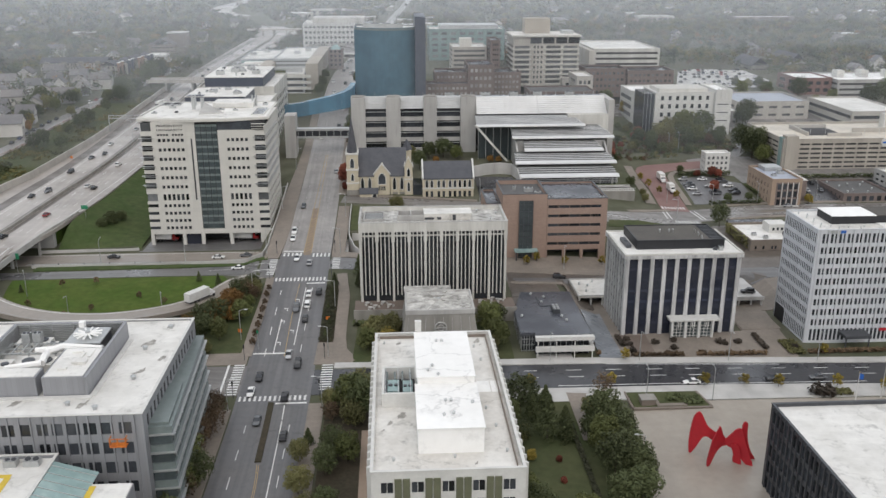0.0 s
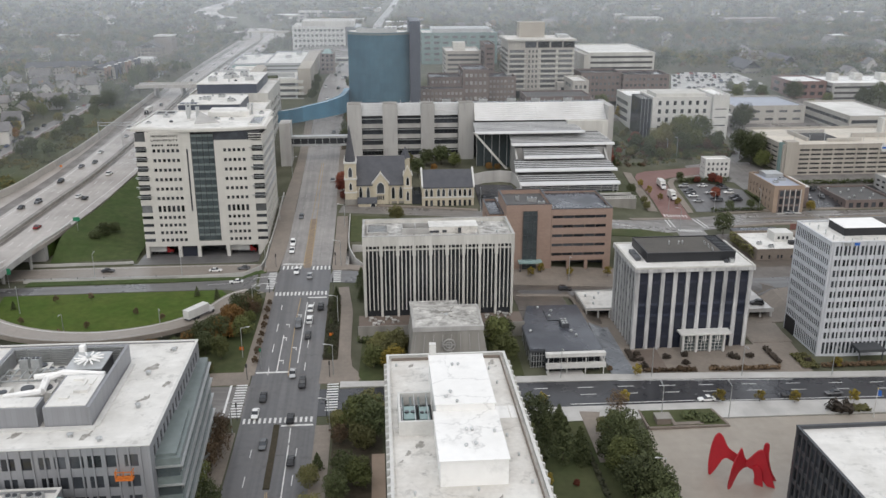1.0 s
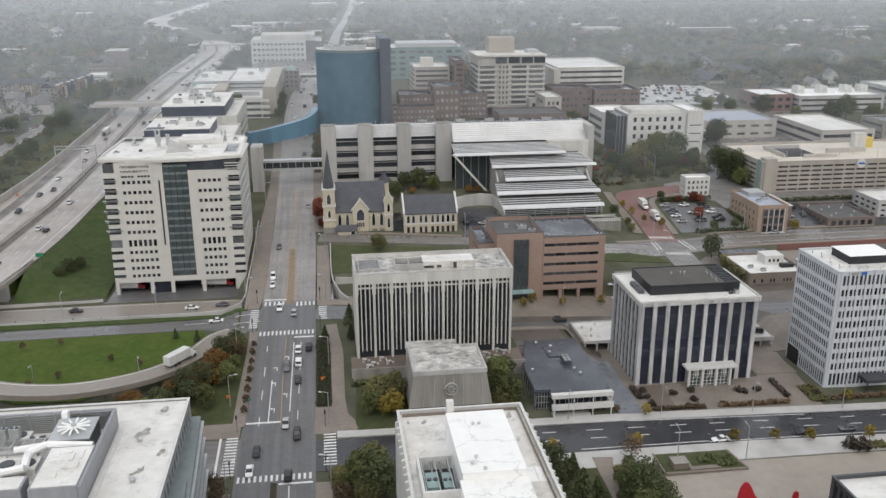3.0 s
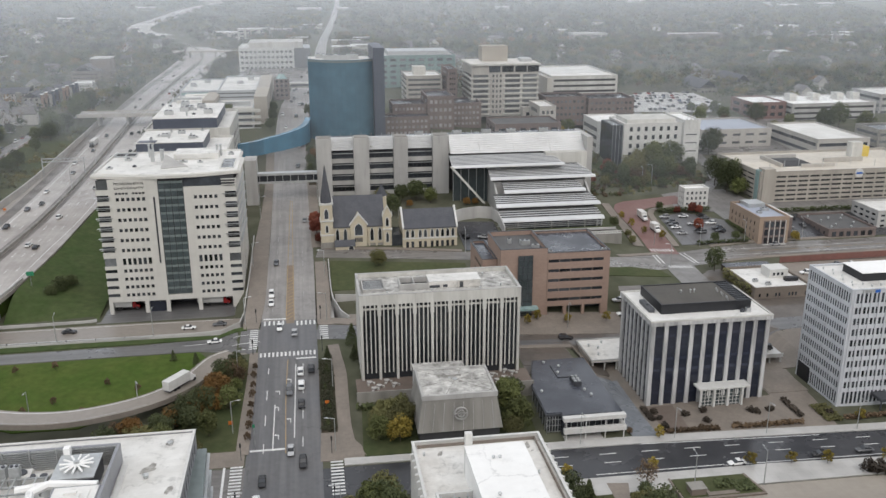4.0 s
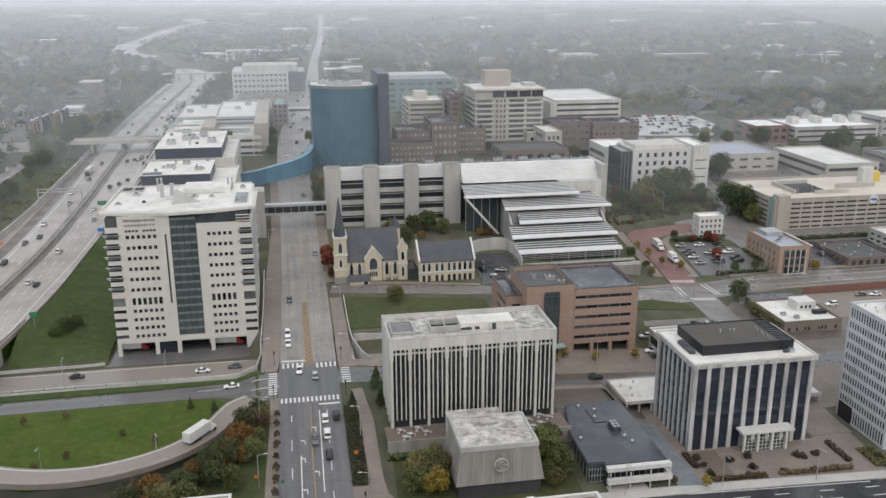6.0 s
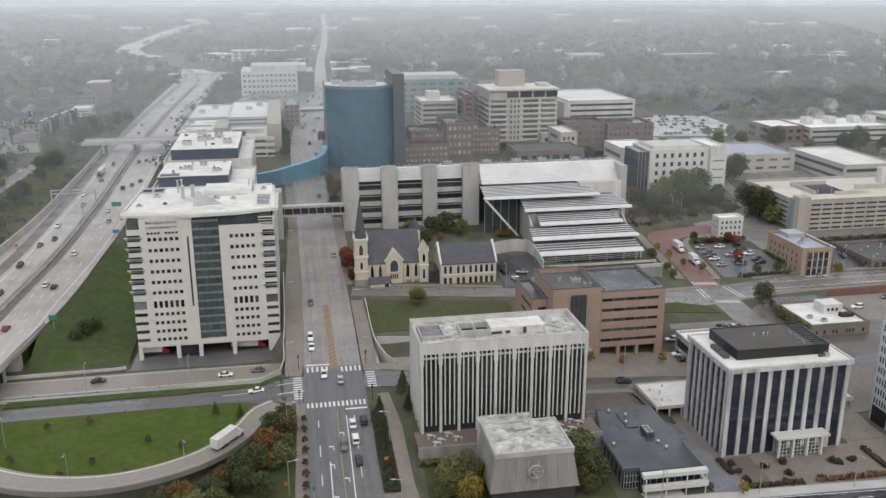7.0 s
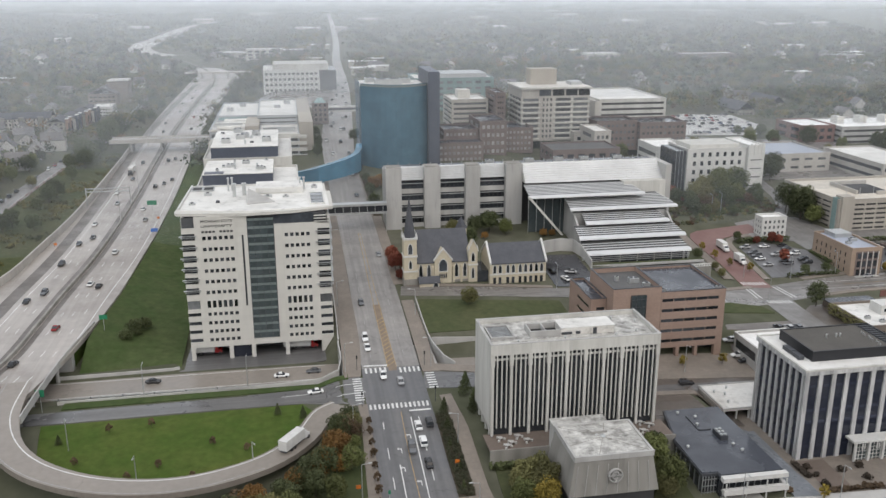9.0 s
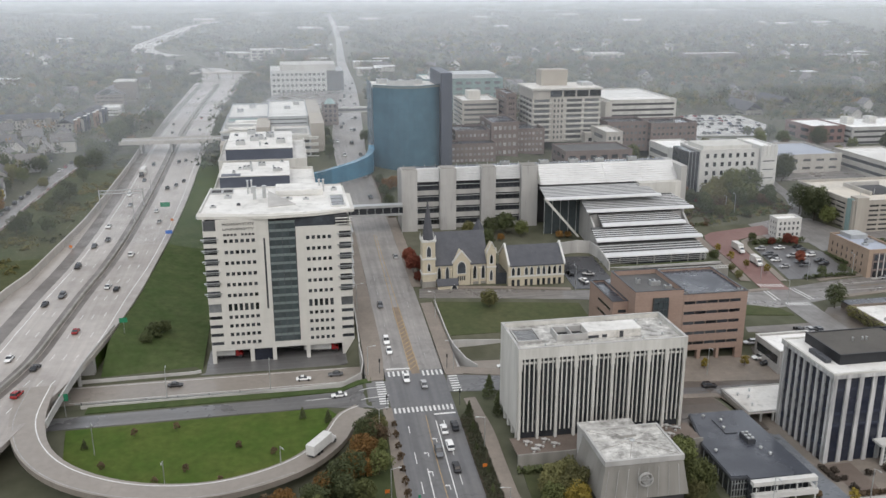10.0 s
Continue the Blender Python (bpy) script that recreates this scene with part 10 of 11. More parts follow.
# ---- houses among the trees ----
house_rng = random.Random(9)
protos = []
for w, d, h, r in ((9, 12, 6, 3.6), (8, 10, 6.5, 4.2), (11, 14, 7, 4)):
    t = thing("house", 0, 0, 0, "small wooden house with a pitched shingle roof", "house", "houses among trees")
    part("wall", Shape().box(-w / 2, w / 2, -d / 2, d / 2, -2, h).side([(-w / 2, h), (w / 2, h), (0, h + r - 0.1)], "y", -d / 2, d / 2), HOUSE_WALL, t)
    part("roof", gable_roof(-w / 2, w / 2, -d / 2, d / 2, h, h + r, False), SHINGLE_FAR, t)
    part("window", Shape().box(-w / 4 - 0.6, -w / 4 + 0.6, -d / 2 - 0.06, -d / 2, 3.6, 5.1).box(w / 4 - 0.6, w / 4 + 0.6, -d / 2 - 0.06, -d / 2, 3.6, 5.1), GLASS_DARK, t)
    protos.append(t)
placed, first = [], [True] * 3
for k, (x, y) in enumerate(((-222, 560), (-238, 545), (-226, 592), (-243, 578), (-246, 520), (-258, 560), (-262, 600), (-244, 616), (-262, 530), (-275, 575), (-228, 622), (-214, 500), (-229, 496), (-216, 528), (-231, 524), (-213, 585), (-210, 612), (-206, 640), (-224, 650), (-240, 645), (-212, 664), (-232, 672), (-250, 664), (-256, 690), (-240, 694), (-270, 640), (-272, 676))):
    placed.append((x, y))
    i = k % 3
    m = pose(x, y, land(x, y), 0, 0, 8 + 90 * (k % 2))
    if first[i]:
        protos[i].matrix_basis, first[i] = m, False
    else:
        copy_thing(protos[i], m)
tries = 0
while len(placed) < 140 and tries < 9000:
    tries += 1
    y = 520 + 900 * house_rng.random() ** 1.3
    x = house_rng.uniform(-1, 1) * wide_(y) - 0.06 * y + 40
    if blocked(x, y) or (-120 < x < 20 and y > 600) or any((x - a) ** 2 + (y - b) ** 2 < 250 for a, b in placed):
        continue
    placed.append((x, y))
    i = house_rng.randrange(3)
    m = pose(x, y, land(x, y), 0, 0, house_rng.choice((0, 90, 180, 270)) + house_rng.uniform(-8, 8))
    if first[i]:
        protos[i].matrix_basis, first[i] = m, False
    else:
        copy_thing(protos[i], m)

# ---- vehicles ----
CAR_PAINT = {"white": material("white_car_paint", (0.75, 0.75, 0.74), (0.7, 0.7, 0.69), 0.25, grain=0.04), "black": material("black_car_paint", (0.02, 0.02, 0.022), (0.03, 0.03, 0.032), 0.2, grain=0.1), "grey": material("grey_car_paint", (0.16, 0.165, 0.175), (0.13, 0.135, 0.14), 0.25, 0.3, grain=0.06), "silver": material("silver_car_paint", (0.48, 0.48, 0.48), (0.42, 0.42, 0.42), 0.25, 0.4, grain=0.05), "red": material("red_car_paint", (0.28, 0.015, 0.015), (0.22, 0.012, 0.012), 0.25, grain=0.05), "blue": material("blue_car_paint", (0.03, 0.05, 0.12), (0.025, 0.04, 0.1), 0.25, 0.2, grain=0.05)}
LAMP_RED = material("red_tail_lamp", (0.4, 0.01, 0.01), (0.3, 0.01, 0.01), 0.3)
LAMP_CLEAR = material("clear_head_lamp", (0.75, 0.75, 0.72), (0.7, 0.7, 0.68), 0.15)


def hull(sections):
    """A closed skin through rings of points that all have the same count."""
    s = Shape()
    n = len(sections[0])
    for ring in sections:
        s.v += ring
    m = len(sections)
    s.f += [(i * n + k, i * n + (k + 1) % n, (i + 1) * n + (k + 1) % n, (i + 1) * n + k) for i in range(m - 1) for k in range(n)]
    s.f += [tuple(range(n - 1, -1, -1)), tuple((m - 1) * n + k for k in range(n))]
    return s


def make_car(colour, tall, far=False):
    """A car at the origin that looks along +y."""
    kind = "sport-utility car" if tall else "saloon car"
    t = thing("car", 0, 0, 0, f"{colour} {kind} on the road", "car", "cars")
    L, W, H = (4.8, 1.95, 1.78) if tall else (4.7, 1.85, 1.45)
    belt = H * 0.58

    def ring(y, z0, z1, w):
        c = 0.12
        return [(-w + c, y, z0), (w - c, y, z0), (w, y, z0 + c), (w, y, z1 - c), (w - c, y, z1), (-w + c, y, z1), (-w, y, z1 - c), (-w, y, z0 + c)]

    h = L / 2
    part("body", hull([ring(-h, 0.4, belt * 0.9, W * 0.43), ring(-h + 0.25, 0.28, belt, W * 0.49), ring(-h * 0.5, 0.25, belt, W * 0.5), ring(h * 0.4, 0.25, belt, W * 0.5), ring(h - 0.35, 0.28, belt * 0.86, W * 0.48), ring(h, 0.4, belt * 0.7, W * 0.42)]), CAR_PAINT[colour], t, smooth=False)
    back, fore = (-h + 0.25, h * 0.36) if tall else (-h + 0.75, h * 0.42)
    part("cabin_glass", hull([ring(back, belt - 0.1, belt + 0.05, W * 0.45), ring(back + (0.2 if tall else 0.6), belt, H - 0.05, W * 0.41), ring(fore - 0.75, belt, H - 0.05, W * 0.41), ring(fore, belt - 0.1, belt + 0.05, W * 0.45)]), GLASS_DARK, t, "dark car glass")
    part("roof", Shape().box(-W * 0.38, W * 0.38, back + (0.3 if tall else 0.7), fore - 0.8, H - 0.09, H), CAR_PAINT[colour], t)
    for sx in () if far else (-1, 1):
        for y in (-h * 0.6, h * 0.62):
            part("wheel", Shape().tube((sx * (W / 2 - 0.2), y, 0.34), (sx * (W / 2 + 0.01), y, 0.34), 0.34, 0.34, 12), BLACK, t)
    return t


CARS, car_used = {}, set()


def park(colour, tall, x, y, turn, z=None, on=0.17):
    """A car at a place; turn 0 looks up the hill."""
    key = (colour, tall, y > 560)
    if key not in CARS:
        CARS[key] = make_car(*key)
    zz = (hill(x, y) + on) if z is None else z
    fx, fy = -math.sin(radians(turn)), math.cos(radians(turn))
    slope = math.degrees(math.atan2(hill(x + 2 * fx, y + 2 * fy) - hill(x - 2 * fx, y - 2 * fy), 4)) if z is None else 0
    m = pose(x, y, zz, 0, 0, turn) @ pose(0, 0, 0, slope, 0, 0)
    if key in car_used:
        return copy_thing(CARS[key], m)
    car_used.add(key)
    CARS[key].matrix_basis = m
    return CARS[key]


for c, tall, x, y, a in (("white", 0, -28.8, 272, 0), ("white", 1, -28.6, 264.5, 0), ("black", 1, -25.6, 273, 0), ("black", 0, -28.6, 255, 0), ("white", 0, -38.5, 318, 180), ("white", 1, -38.6, 324.5, 180), ("white", 0, -35.4, 300, 180), ("silver", 0, -30.6, 296, 0), ("silver", 0, -31.5, 234, 180), ("black", 1, -28.4, 228.5, 180), ("white", 0, -39.6, 214, 180), ("black", 0, -38.4, 222, 180), ("black", 1, -30.2, 211, 0), ("grey", 0, -36, 200, 180), ("black", 0, -28.5, 192, 0), ("grey", 1, -32, 262, 180), ("grey", 0, -37.5, 352, 180), ("silver", 0, -26.5, 395, 0), ("white", 1, -37, 448, 180), ("grey", 0, -29, 470, 0), ("white", 0, -28, 505, 0), ("black", 0, -37.5, 520, 180), ("white", 0, -35.8, 545, 180), ("grey", 0, -27, 545, 0), ("black", 1, -30, 570, 0), ("white", 0, -38, 575, 180), ("grey", 1, -26, 600, 0), ("black", 0, -33, 610, 180), ("white", 0, -24, 640, 0), ("grey", 0, -30, 660, 180), ("white", 1, -18, 700, 0), ("white", 0, -22, 740, 180)):
    park(c, tall, x, y, a)
for c, tall, x, y, a in (("white", 0, 81, 212.8, 92), ("black", 0, 104.5, 213.4, 90), ("grey", 0, 117, 213.6, 90), ("white", 0, 64, 285, 88), ("black", 1, 58, 288.5, 268), ("silver", 0, 90, 291, 90), ("white", 0, -2, 311, 85), ("black", 1, 22, 307.5, 92), ("white", 0, 42, 362, 20), ("silver", 0, 46, 368, 80), ("black", 0, 39, 370, 15), ("white", 0, -56, 296.5, 95), ("black", 0, -105, 315.5, 270), ("white", 0, -66, 313, 270), ("grey", 0, -56, 300.6 + 14, 90)):
    z = 3.35 if (x, y) in ((-2, 311), (22, 307.5), (-105, 315.5), (-66, 313), (-56, 314.6)) else None
    park(c, tall, x, y, a, z)
for k in range(16):
    y = 600 + 17 * k + 5 * (k % 3)
    x = along([(q[1], q[0]) for q in AVENUE], y)
    park(("white", "grey", "black", "silver", "grey")[k % 5], k % 3 == 0, x + (2.4, -2.6, 5.2, -5.4)[k % 4] * (0.8 if y > 760 else 1), y, 176 if k % 2 else -4, on=0.2)
# freeway traffic
fr = random.Random(5)


def on_freeway(y, d):
    """The place on the freeway at y, d metres to the left of its middle."""
    for (xa, ya, za), (xb, yb, zb) in zip(FWY, FWY[1:]):
        if ya <= y <= yb:
            k = (y - ya) / (yb - ya)
            return xa + (xb - xa) * k - d, y, za + (zb - za) * k + 0.12, math.degrees(math.atan2(-(xb - xa), yb - ya))


for y, d, c, tall in ((326, 7, "white", 0), (372, 10.8, "black", 0), (380, 7.2, "grey", 1), (412, 11, "black", 1), (438, 10.8, "grey", 0), (446, 7, "black", 0), (466, 10.6, "white", 0), (500, 7, "silver", 0), (520, 10.8, "white", 1), (548, 7.2, "grey", 0), (570, 10.8, "black", 0), (585, 7, "black", 1), (660, 10.8, "silver", 0), (690, 7, "black", 0), (730, 10.6, "grey", 0), (790, 7, "white", 0), (840, 10.6, "white", 1), (880, 7, "grey", 0), (940, 10, "white", 0),
                      (300, -7, "red", 1), (318, -3.4, "black", 0), (345, -7, "red", 0), (384, -10.8, "black", 0), (387, -7, "white", 0), (424, -7, "white", 1), (470, -11, "silver", 0), (488, -7.2, "white", 0), (530, -7, "black", 1), (536, -10.8, "grey", 0), (544, -14, "black", 0), (590, -7, "black", 1), (594, -10.6, "black", 0), (650, -7, "white", 0), (700, -10.8, "grey", 0), (760, -7, "red", 0), (800, -10.8, "grey", 0), (860, -7, "white", 0), (930, -10.6, "white", 0)):
    x, yy, z, a = on_freeway(y, d)
    park(c, tall, x, yy, a + (180 if d > 0 else 0), z)
# parked cars in the car parks
cols = ("white", "black", "grey", "silver", "blue", "grey", "white", "silver", "black", "red")
for i in range(9):
    for x, turn in ((139.4, 90), (148.6, 90), (157.6, 90)):
        if fr.random() < 0.55:
            park(fr.choice(cols), fr.random() < 0.5, x + 0.3 * fr.random(), 376.5 + 3.4 * i, turn, on=0.13)
for i in range(12):
    for y in (378, 386, 396):
        if fr.random() < 0.25:
            park(fr.choice(cols), fr.random() < 0.5, 189.5 + 3.2 * i, y, 0, on=0.13) if i < 4 else None
for i in range(20):
    for y in (614, 624, 636, 646, 658, 668, 680):
        x = 204 + 3.5 * i
        if fr.random() < 0.62 and np.interp(y, (610, 676), (203, 224)) < x < np.interp(y, (603, 632), (252, 272)):
            park(fr.choice(cols), fr.random() < 0.5, x, y, 0, on=0.26)
for i in range(20):
    if fr.random() < 0.7:
        park(fr.choice(cols), fr.random() < 0.5, np.interp(480 + 9 * i, (476, 510, 554, 597, 646), (-206.6, -203.8, -199, -192.8, -187.8)), 480 + 9 * i, 4, on=0.5)
for x, y, a in ((84, 305, 90), (84.5, 301, 90), (85, 313, 90), (110, 318, 0), (113.5, 318, 0), (106, 318, 0), (168, 330, 90), (186, 338, 90), (192, 337.5, 90), (175, 366.5, 90)):
    park(fr.choice(cols), fr.random() < 0.5, x, y, a, on=0.35 if x > 100 and y < 290 else 0.15)


def box_truck(x, y, turn, z, white=True, long=6.5, cab="white", label="white box truck on the curved ramp"):
    """A cab and a tall cargo box; looks along +y before its turn."""
    t = thing("truck", 0, 0, 0, label, "truck", "trucks")
    cabm = CAR_PAINT[cab]
    part("cargo_box", Shape().box(-1.25, 1.25, -long + 0.8, 0.8, 1.0, 3.7), WHITE_TRIM, t)
    part("chassis", Shape().box(-1.0, 1.0, -long + 0.9, 2.8, 0.55, 1.0), DARK_METAL, t)
    part("cab", hull([[(-1.1, 0.95, 0.6), (1.1, 0.95, 0.6), (1.1, 0.95, 2.7), (-1.1, 0.95, 2.7)], [(-1.1, 1.9, 0.6), (1.1, 1.9, 0.6), (1.05, 1.8, 2.65), (-1.05, 1.8, 2.65)], [(-1.1, 2.2, 0.6), (1.1, 2.2, 0.6), (1.05, 2.2, 1.7), (-1.05, 2.2, 1.7)], [(-1.0, 3.3, 0.6), (1.0, 3.3, 0.6), (0.95, 3.2, 1.5), (-0.95, 3.2, 1.5)]]), cabm, t)
    part("windscreen", Shape().add([(-0.95, 1.86, 2.55), (0.95, 1.86, 2.55), (0.95, 2.24, 1.75), (-0.95, 2.24, 1.75)], [(0, 1, 2, 3)]), GLASS_DARK, t)
    for sx in (-1, 1):
        for yy in (2.5, -long * 0.45, -long * 0.62):
            part("wheel", Shape().tube((sx * 0.85, yy, 0.48), (sx * 1.2, yy, 0.48), 0.48, 0.48, 12), BLACK, t)
    t.matrix_basis = pose(x, y, z, 0, 0, turn)
    return t


box_truck(-61.2, 266, -35, 5.95, long=8.5)
box_truck(-57, 334.2, 270 - 4, 3.85, long=9, cab="red", label="red lorry with a white trailer parked under the tower")
box_truck(-88.5, 334.5, 268, 3.85, long=7, cab="red", label="red and white lorry parked under the tower")
box_truck(128.5, 402, 178, hill(128.5, 402) + 0.2, label="white box truck on the brick street")
box_truck(128.6, 387, 180, hill(128.6, 387) + 0.2, long=5, label="white delivery truck on the brick street")
x, yy, z, a = on_freeway(560, 10)
box_truck(x, yy, a + 180, z, long=11, cab="black", label="dark lorry on the freeway")


# ---- street furniture ----
def street_lamp(x, y, high=9.5, turn=0, z=None):
    z = hill(x, y) if z is None else z
    t = thing("street_lamp", x, y, z, "grey steel street lamp with a curved arm", "street lamp", "street lamps")
    dx, dy = -math.sin(radians(turn)), math.cos(radians(turn))
    part("pole", Shape().tube((x, y, z - 0.3), (x, y, z + high), 0.14, 0.09, 8), STEEL, t)
    part("arm", Shape().tube((x, y, z + high), (x + dx * 1.9, y + dy * 1.9, z + high + 0.35), 0.07, 0.06, 6), STEEL, t)
    part("head", Shape().tube((x + dx * 1.7, y + dy * 1.7, z + high + 0.32), (x + dx * 2.6, y + dy * 2.6, z + high + 0.36), 0.2, 0.12, 6), STEEL, t)


for x, y, a in ((-121, 275, 200), (-101, 255.8, 180), (-73, 257.5, 200), (-106, 304, 0), (-76, 304, 0), (-46.8, 270, 270), (-46.8, 244, 270), (-20, 233, 90), (-19.6, 262, 90), (-20, 304, 90), (-46.6, 304, 270), (-46, 350, 270), (-19.6, 340, 90), (-45, 400, 270), (-19.8, 205, 90), (-44.2, 205, 270), (70, 226.4, 180), (96, 225.6, 180), (122, 224.4, 180), (44, 227, 180), (83.5, 203.5, 0), (66, 204.8, 0), (56, 172, 90), (61, 296, 180), (88, 283, 0), (118, 345, 90), (142, 370, 90), (163, 371, 0), (190, 371, 0), (146, 450, 0), (152, 452, 0), (36, 354, 0), (122, 372, 90), (-20.4, 420, 90)):
    street_lamp(x, y, 9.5, a)
for y in (470, 520, 640, 760):
    x, yy, z, a = on_freeway(y, 0)
    street_lamp(x, yy, 12, 90, z)
for y0, lab in ((497, "grey sign gantry spanning the freeway lanes"),):
    x, yy, z, a = on_freeway(y0, 0)
    t = thing("sign_gantry", x, yy, z, lab, "gantry")
    part("post", Shape().tube((x, yy, z), (x, yy, z + 9.5), 0.3, 0.25, 8), STEEL, t)
    part("post", Shape().tube((x - 20.5, yy, z), (x - 20.5, yy, z + 9.5), 0.3, 0.25, 8), STEEL, t)
    for dz in (7.4, 9.0):
        part("beam", Shape().box(x - 20.5, x, yy - 0.2, yy + 0.2, z + dz - 0.2, z + dz + 0.2), STEEL, t)
    for i in range(12):
        part("brace", Shape().tube((x - 20.5 + 1.7 * i, yy, z + 7.4), (x - 19 + 1.7 * i, yy, z + 9), 0.08, 0.08, 5), STEEL, t)
for x, y, z, w, h_, m, lab in ((-127, 488, 19.5, 4.5, 2.2, GREEN_SIGN, "green freeway sign with a yellow panel"), (-121.5, 452, 15.5, 3, 1.6, BLUE_PAINT, "blue metal freeway sign"), (-124, 345, 14.4, 2.6, 1.6, GREEN_SIGN, "green freeway exit sign"), (-133, 298, 9.4, 2.4, 2.2, GREEN_SIGN, "green road sign on the bridge"), (-142, 266, 12, 1.5, 1.5, YELLOW_PAINT, "yellow diamond warning sign"), (-40.8, 238, 5.2, 0.6, 1.0, GREEN_SIGN, "small green street sign")):
    t = thing("road_sign", x, y, z - 3, lab, "road sign", "road signs")
    part("post", Shape().tube((x, y + 0.1, min(z - 3, hill(x, y))), (x, y + 0.1, z), 0.1, 0.1, 6), STEEL, t)
    part("panel", Shape().box(x - w / 2, x + w / 2, y - 0.05, y + 0.05, z, z + h_), m, t)
for i in range(9):
    x = -130 + 9 * i
    t = thing("guard_post", x, 304.4, 3.5, "dark steel post of the guard rail", "post", "guard rail posts")
    part("post", Shape().box(x - 0.12, x + 0.12, 303.9, 304.15, 3.4, 5.6), DARK_METAL, t)
solid("guard_rail", Shape().box(-132, -54, 303.92, 304.12, 5.1, 5.35), STEEL, "long grey steel guard rail above the low road", "guard rail", "structure")
# signal poles and orange work cones at the crossings
for x, y in ((-43, 304.5), (-22, 304.5), (-43.2, 284), (-22, 284), (-44, 212), (-21, 232), (-44, 232), (-21, 212)):
    t = thing("traffic_signal", x, y, hill(x, y), "dark traffic signal pole at the crossing", "traffic light", "traffic lights")
    z = hill(x, y)
    part("pole", Shape().tube((x, y, z - 0.2), (x, y, z + 5.2), 0.1, 0.08, 8), DARK_METAL, t)
    part("head", Shape().box(x - 0.2, x + 0.2, y - 0.2, y + 0.2, z + 4.0, z + 5.1), BLACK, t)
for x, y in ((-21.4, 253.5), (-47.5, 247), (-160, 497 - 60), (-122, 470)):
    z = hill(x, y) + 0.3 if x > -100 else on_freeway(y, 0)[2]
    t = thing("work_barrel", x, y, z, "orange work-zone sign board", "barrel", "orange markers")
    part("board", Shape().box(x - 0.6, x + 0.6, y - 0.05, y + 0.05, z + 0.6, z + 1.6), ORANGE_PAINT, t)
    for dx in (-0.45, 0.45):
        part("leg", Shape().box(x + dx - 0.05, x + dx + 0.05, y - 0.05, y + 0.05, z - 0.2, z + 0.6), DARK_METAL, t)
# round terrace tables
for x, y in ((-9, 258), (-6.5, 255.5), (-4, 258.5), (-8, 254), (-2, 256), (27, 258), (30, 255.5), (33, 258.5), (27.5, 254), (31, 260)):
    t = thing("terrace_table", x, y, 5.5, "round pale table with curved benches on the brick terrace", "table", "terrace tables")
    part("top", Shape().tube((x, y, 6.15), (x, y, 6.25), 0.7, 0.7, 12), CONCRETE_PALE, t)
    part("stem", Shape().tube((x, y, 5.5), (x, y, 6.15), 0.15, 0.15, 8), STEEL, t)
    for k in range(3):
        a = k * 2.09
        part("bench", Shape().tube((x + 1.1 * math.cos(a), y + 1.1 * math.sin(a), 5.5), (x + 1.1 * math.cos(a), y + 1.1 * math.sin(a), 5.95), 0.35, 0.35, 8), CONCRETE_PALE, t)
solid("planter_wall", Shape().box(-13.2, 37.6, 251.6, 252, 1, 6.1), STONE_DARKGREY, "dark stone wall of the raised terrace", "wall", "structure")

# flagpoles on the plaza edge
for x, y, high, colour in ((121, 200.5, 8.5, BLUE_PAINT), (128.5, 201.5, 10.5, YELLOW_PAINT)):
    z = hill(x, y)
    t = thing("flagpole", x, y, z, "white flagpole with a drooping flag" if colour is BLUE_PAINT else "tall white flagpole with a yellow flag", "flagpole", "flagpoles")
    part("pole", Shape().tube((x, y, z), (x, y, z + high), 0.14, 0.07, 8), WHITE_TRIM, t)
    part("flag", Shape().prism([(x + 0.1, y), (x + 0.7, y - 0.12), (x + 1.3, y + 0.1), (x + 1.3, y + 0.14), (x + 0.7, y - 0.08), (x + 0.1, y + 0.04)], [z + high - 1.9, z + high - 2.1, z + high - 2.3, z + high - 2.3, z + high - 2.1, z + high - 1.9], [z + high - 0.3, z + high - 0.5, z + high - 0.8, z + high - 0.8, z + high - 0.5, z + high - 0.3]), colour, t)
    part("finial", Shape().tube((x, y, z + high), (x, y, z + high + 0.25), 0.16, 0.04, 8), YELLOW_PAINT, t)
plant("shrub", 112.6, 204.6, 2.0, 0)
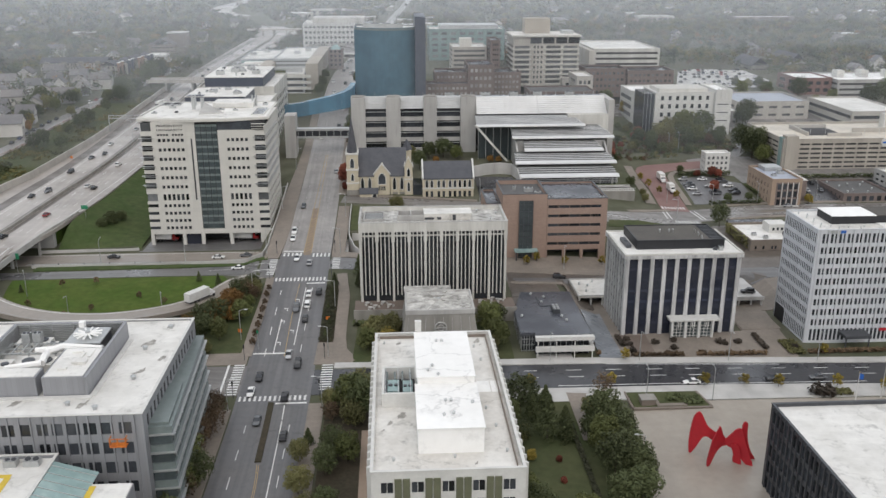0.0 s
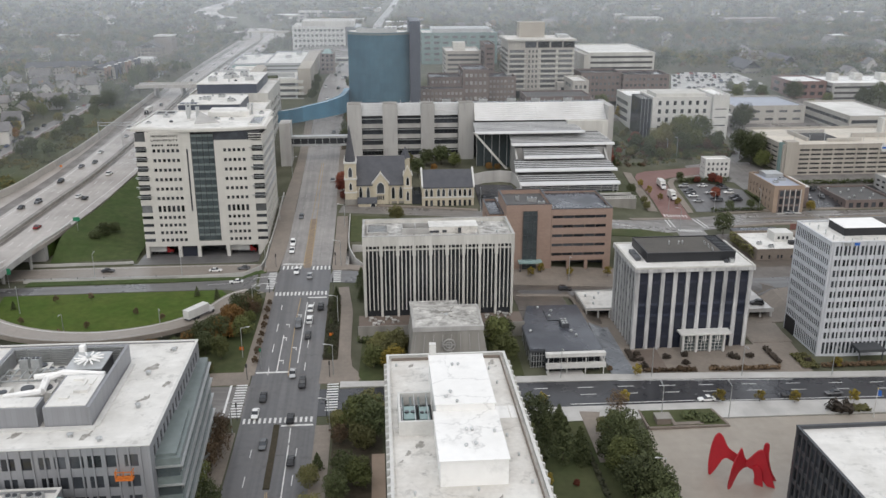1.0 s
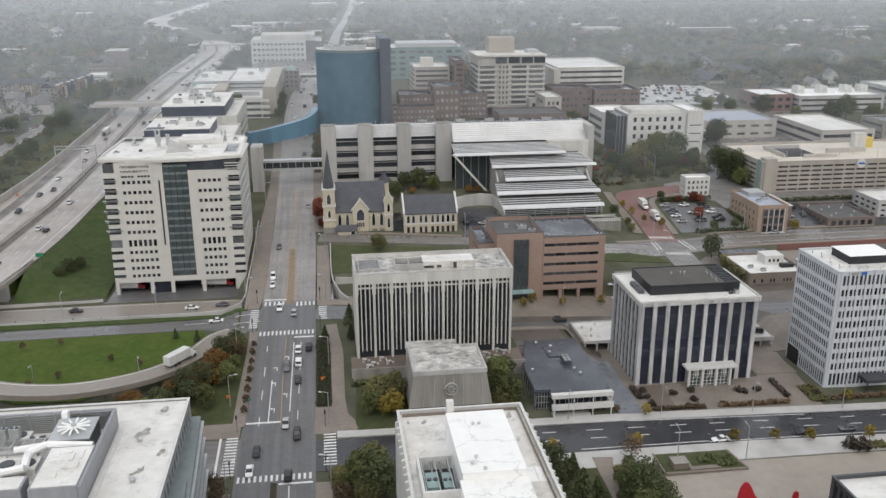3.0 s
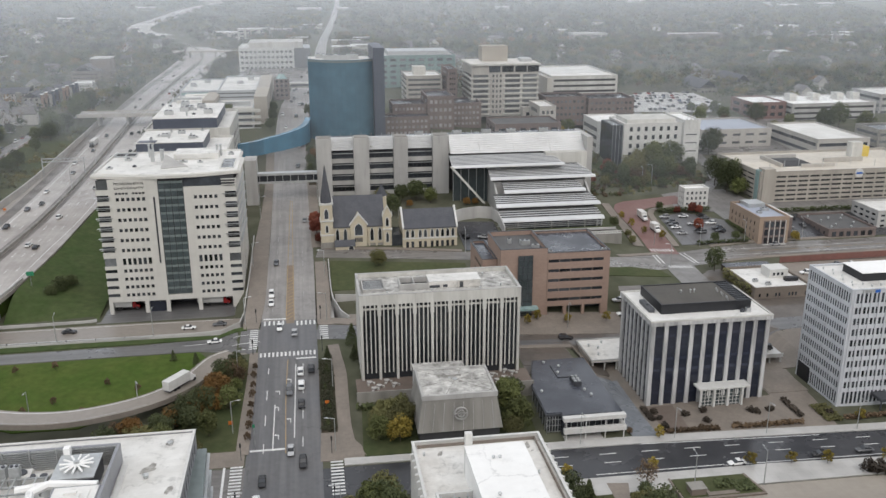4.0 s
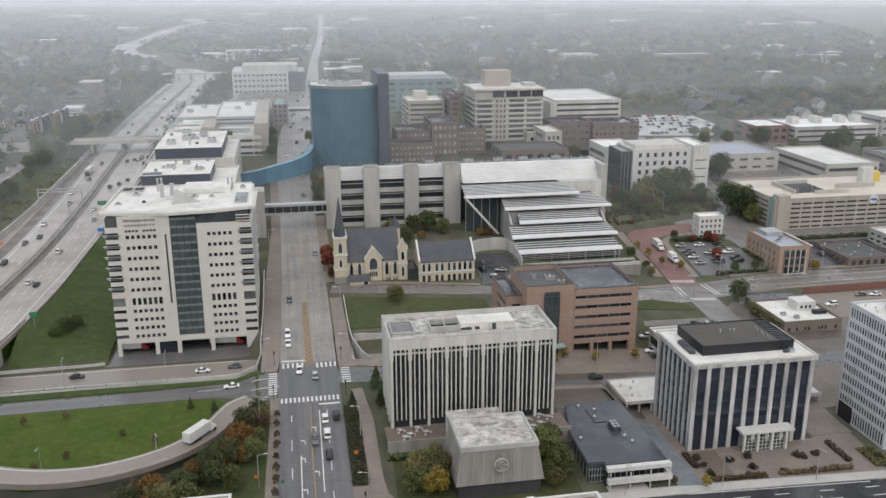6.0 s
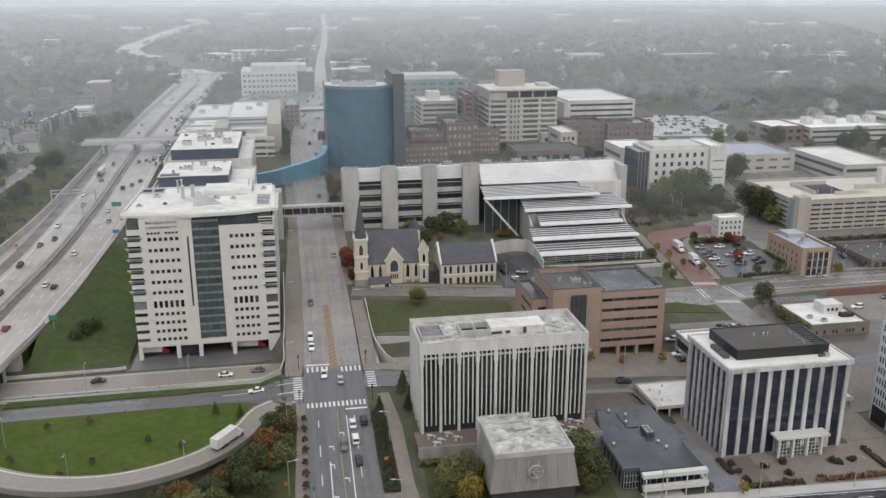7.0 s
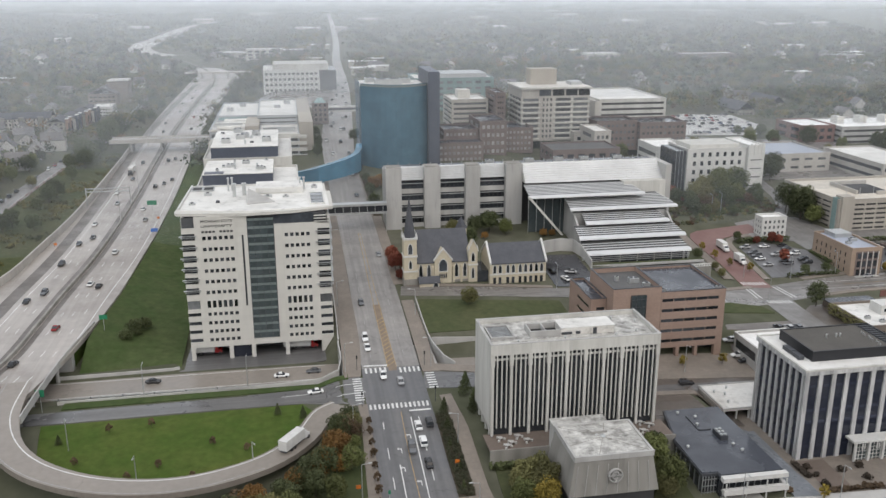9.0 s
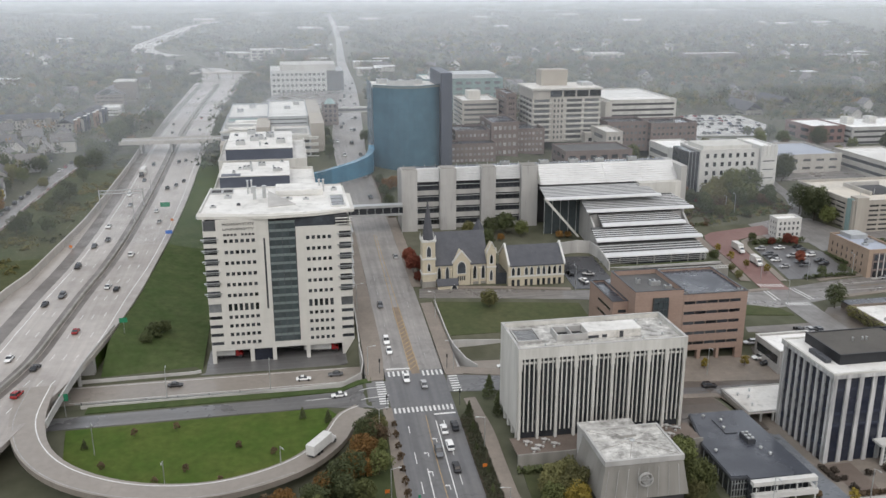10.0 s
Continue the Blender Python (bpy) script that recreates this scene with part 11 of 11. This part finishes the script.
plant("shrub", 115.2, 204.2, 1.9, 0)
hedge(117.4, 122, 203.4, 206.6, 0.9, LEAF_OLIVE, "low olive bushes beside the plaza")
park("black", 1, 119.4, 271, 80, 1.52)
park("grey", 1, 116, 280, 85, 1.52)

# ---- sheets that stand in for haze over the far city ----
def haze_sheet(y, share, low, full):
    """A thin sheet standing in for haze, feathered towards the ground: lets light through, and scatters the rest."""
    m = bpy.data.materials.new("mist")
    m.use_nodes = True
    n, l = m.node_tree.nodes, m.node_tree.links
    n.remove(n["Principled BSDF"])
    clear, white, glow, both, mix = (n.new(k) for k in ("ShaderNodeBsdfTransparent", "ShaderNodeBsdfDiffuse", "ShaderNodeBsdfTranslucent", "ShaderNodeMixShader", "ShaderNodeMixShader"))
    white.inputs["Color"].default_value = glow.inputs["Color"].default_value = (*HAZE_COLOUR, 1)
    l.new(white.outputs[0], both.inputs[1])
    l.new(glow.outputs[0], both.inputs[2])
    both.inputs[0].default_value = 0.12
    # Share rises with height, so farther ground pales as through thicker haze.
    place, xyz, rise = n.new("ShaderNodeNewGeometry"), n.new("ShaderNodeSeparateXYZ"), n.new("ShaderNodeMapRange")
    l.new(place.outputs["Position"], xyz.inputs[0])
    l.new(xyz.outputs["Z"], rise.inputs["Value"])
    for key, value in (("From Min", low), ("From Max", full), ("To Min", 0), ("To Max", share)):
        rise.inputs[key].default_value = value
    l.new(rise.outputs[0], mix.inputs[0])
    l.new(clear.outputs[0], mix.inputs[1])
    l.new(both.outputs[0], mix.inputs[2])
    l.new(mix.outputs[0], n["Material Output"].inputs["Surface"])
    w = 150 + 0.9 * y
    # Each sheet leans back to catch more of the sky.
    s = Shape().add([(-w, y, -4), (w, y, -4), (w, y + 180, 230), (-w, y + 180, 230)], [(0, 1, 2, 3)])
    solid("backdrop_mist", s, m, "see-through grey sheet standing in for haze over the far city", "mist", "structure")


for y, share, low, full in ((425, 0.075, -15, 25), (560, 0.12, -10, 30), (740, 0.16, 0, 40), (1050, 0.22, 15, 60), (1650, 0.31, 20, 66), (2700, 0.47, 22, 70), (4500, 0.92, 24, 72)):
    haze_sheet(y, share, low, full)
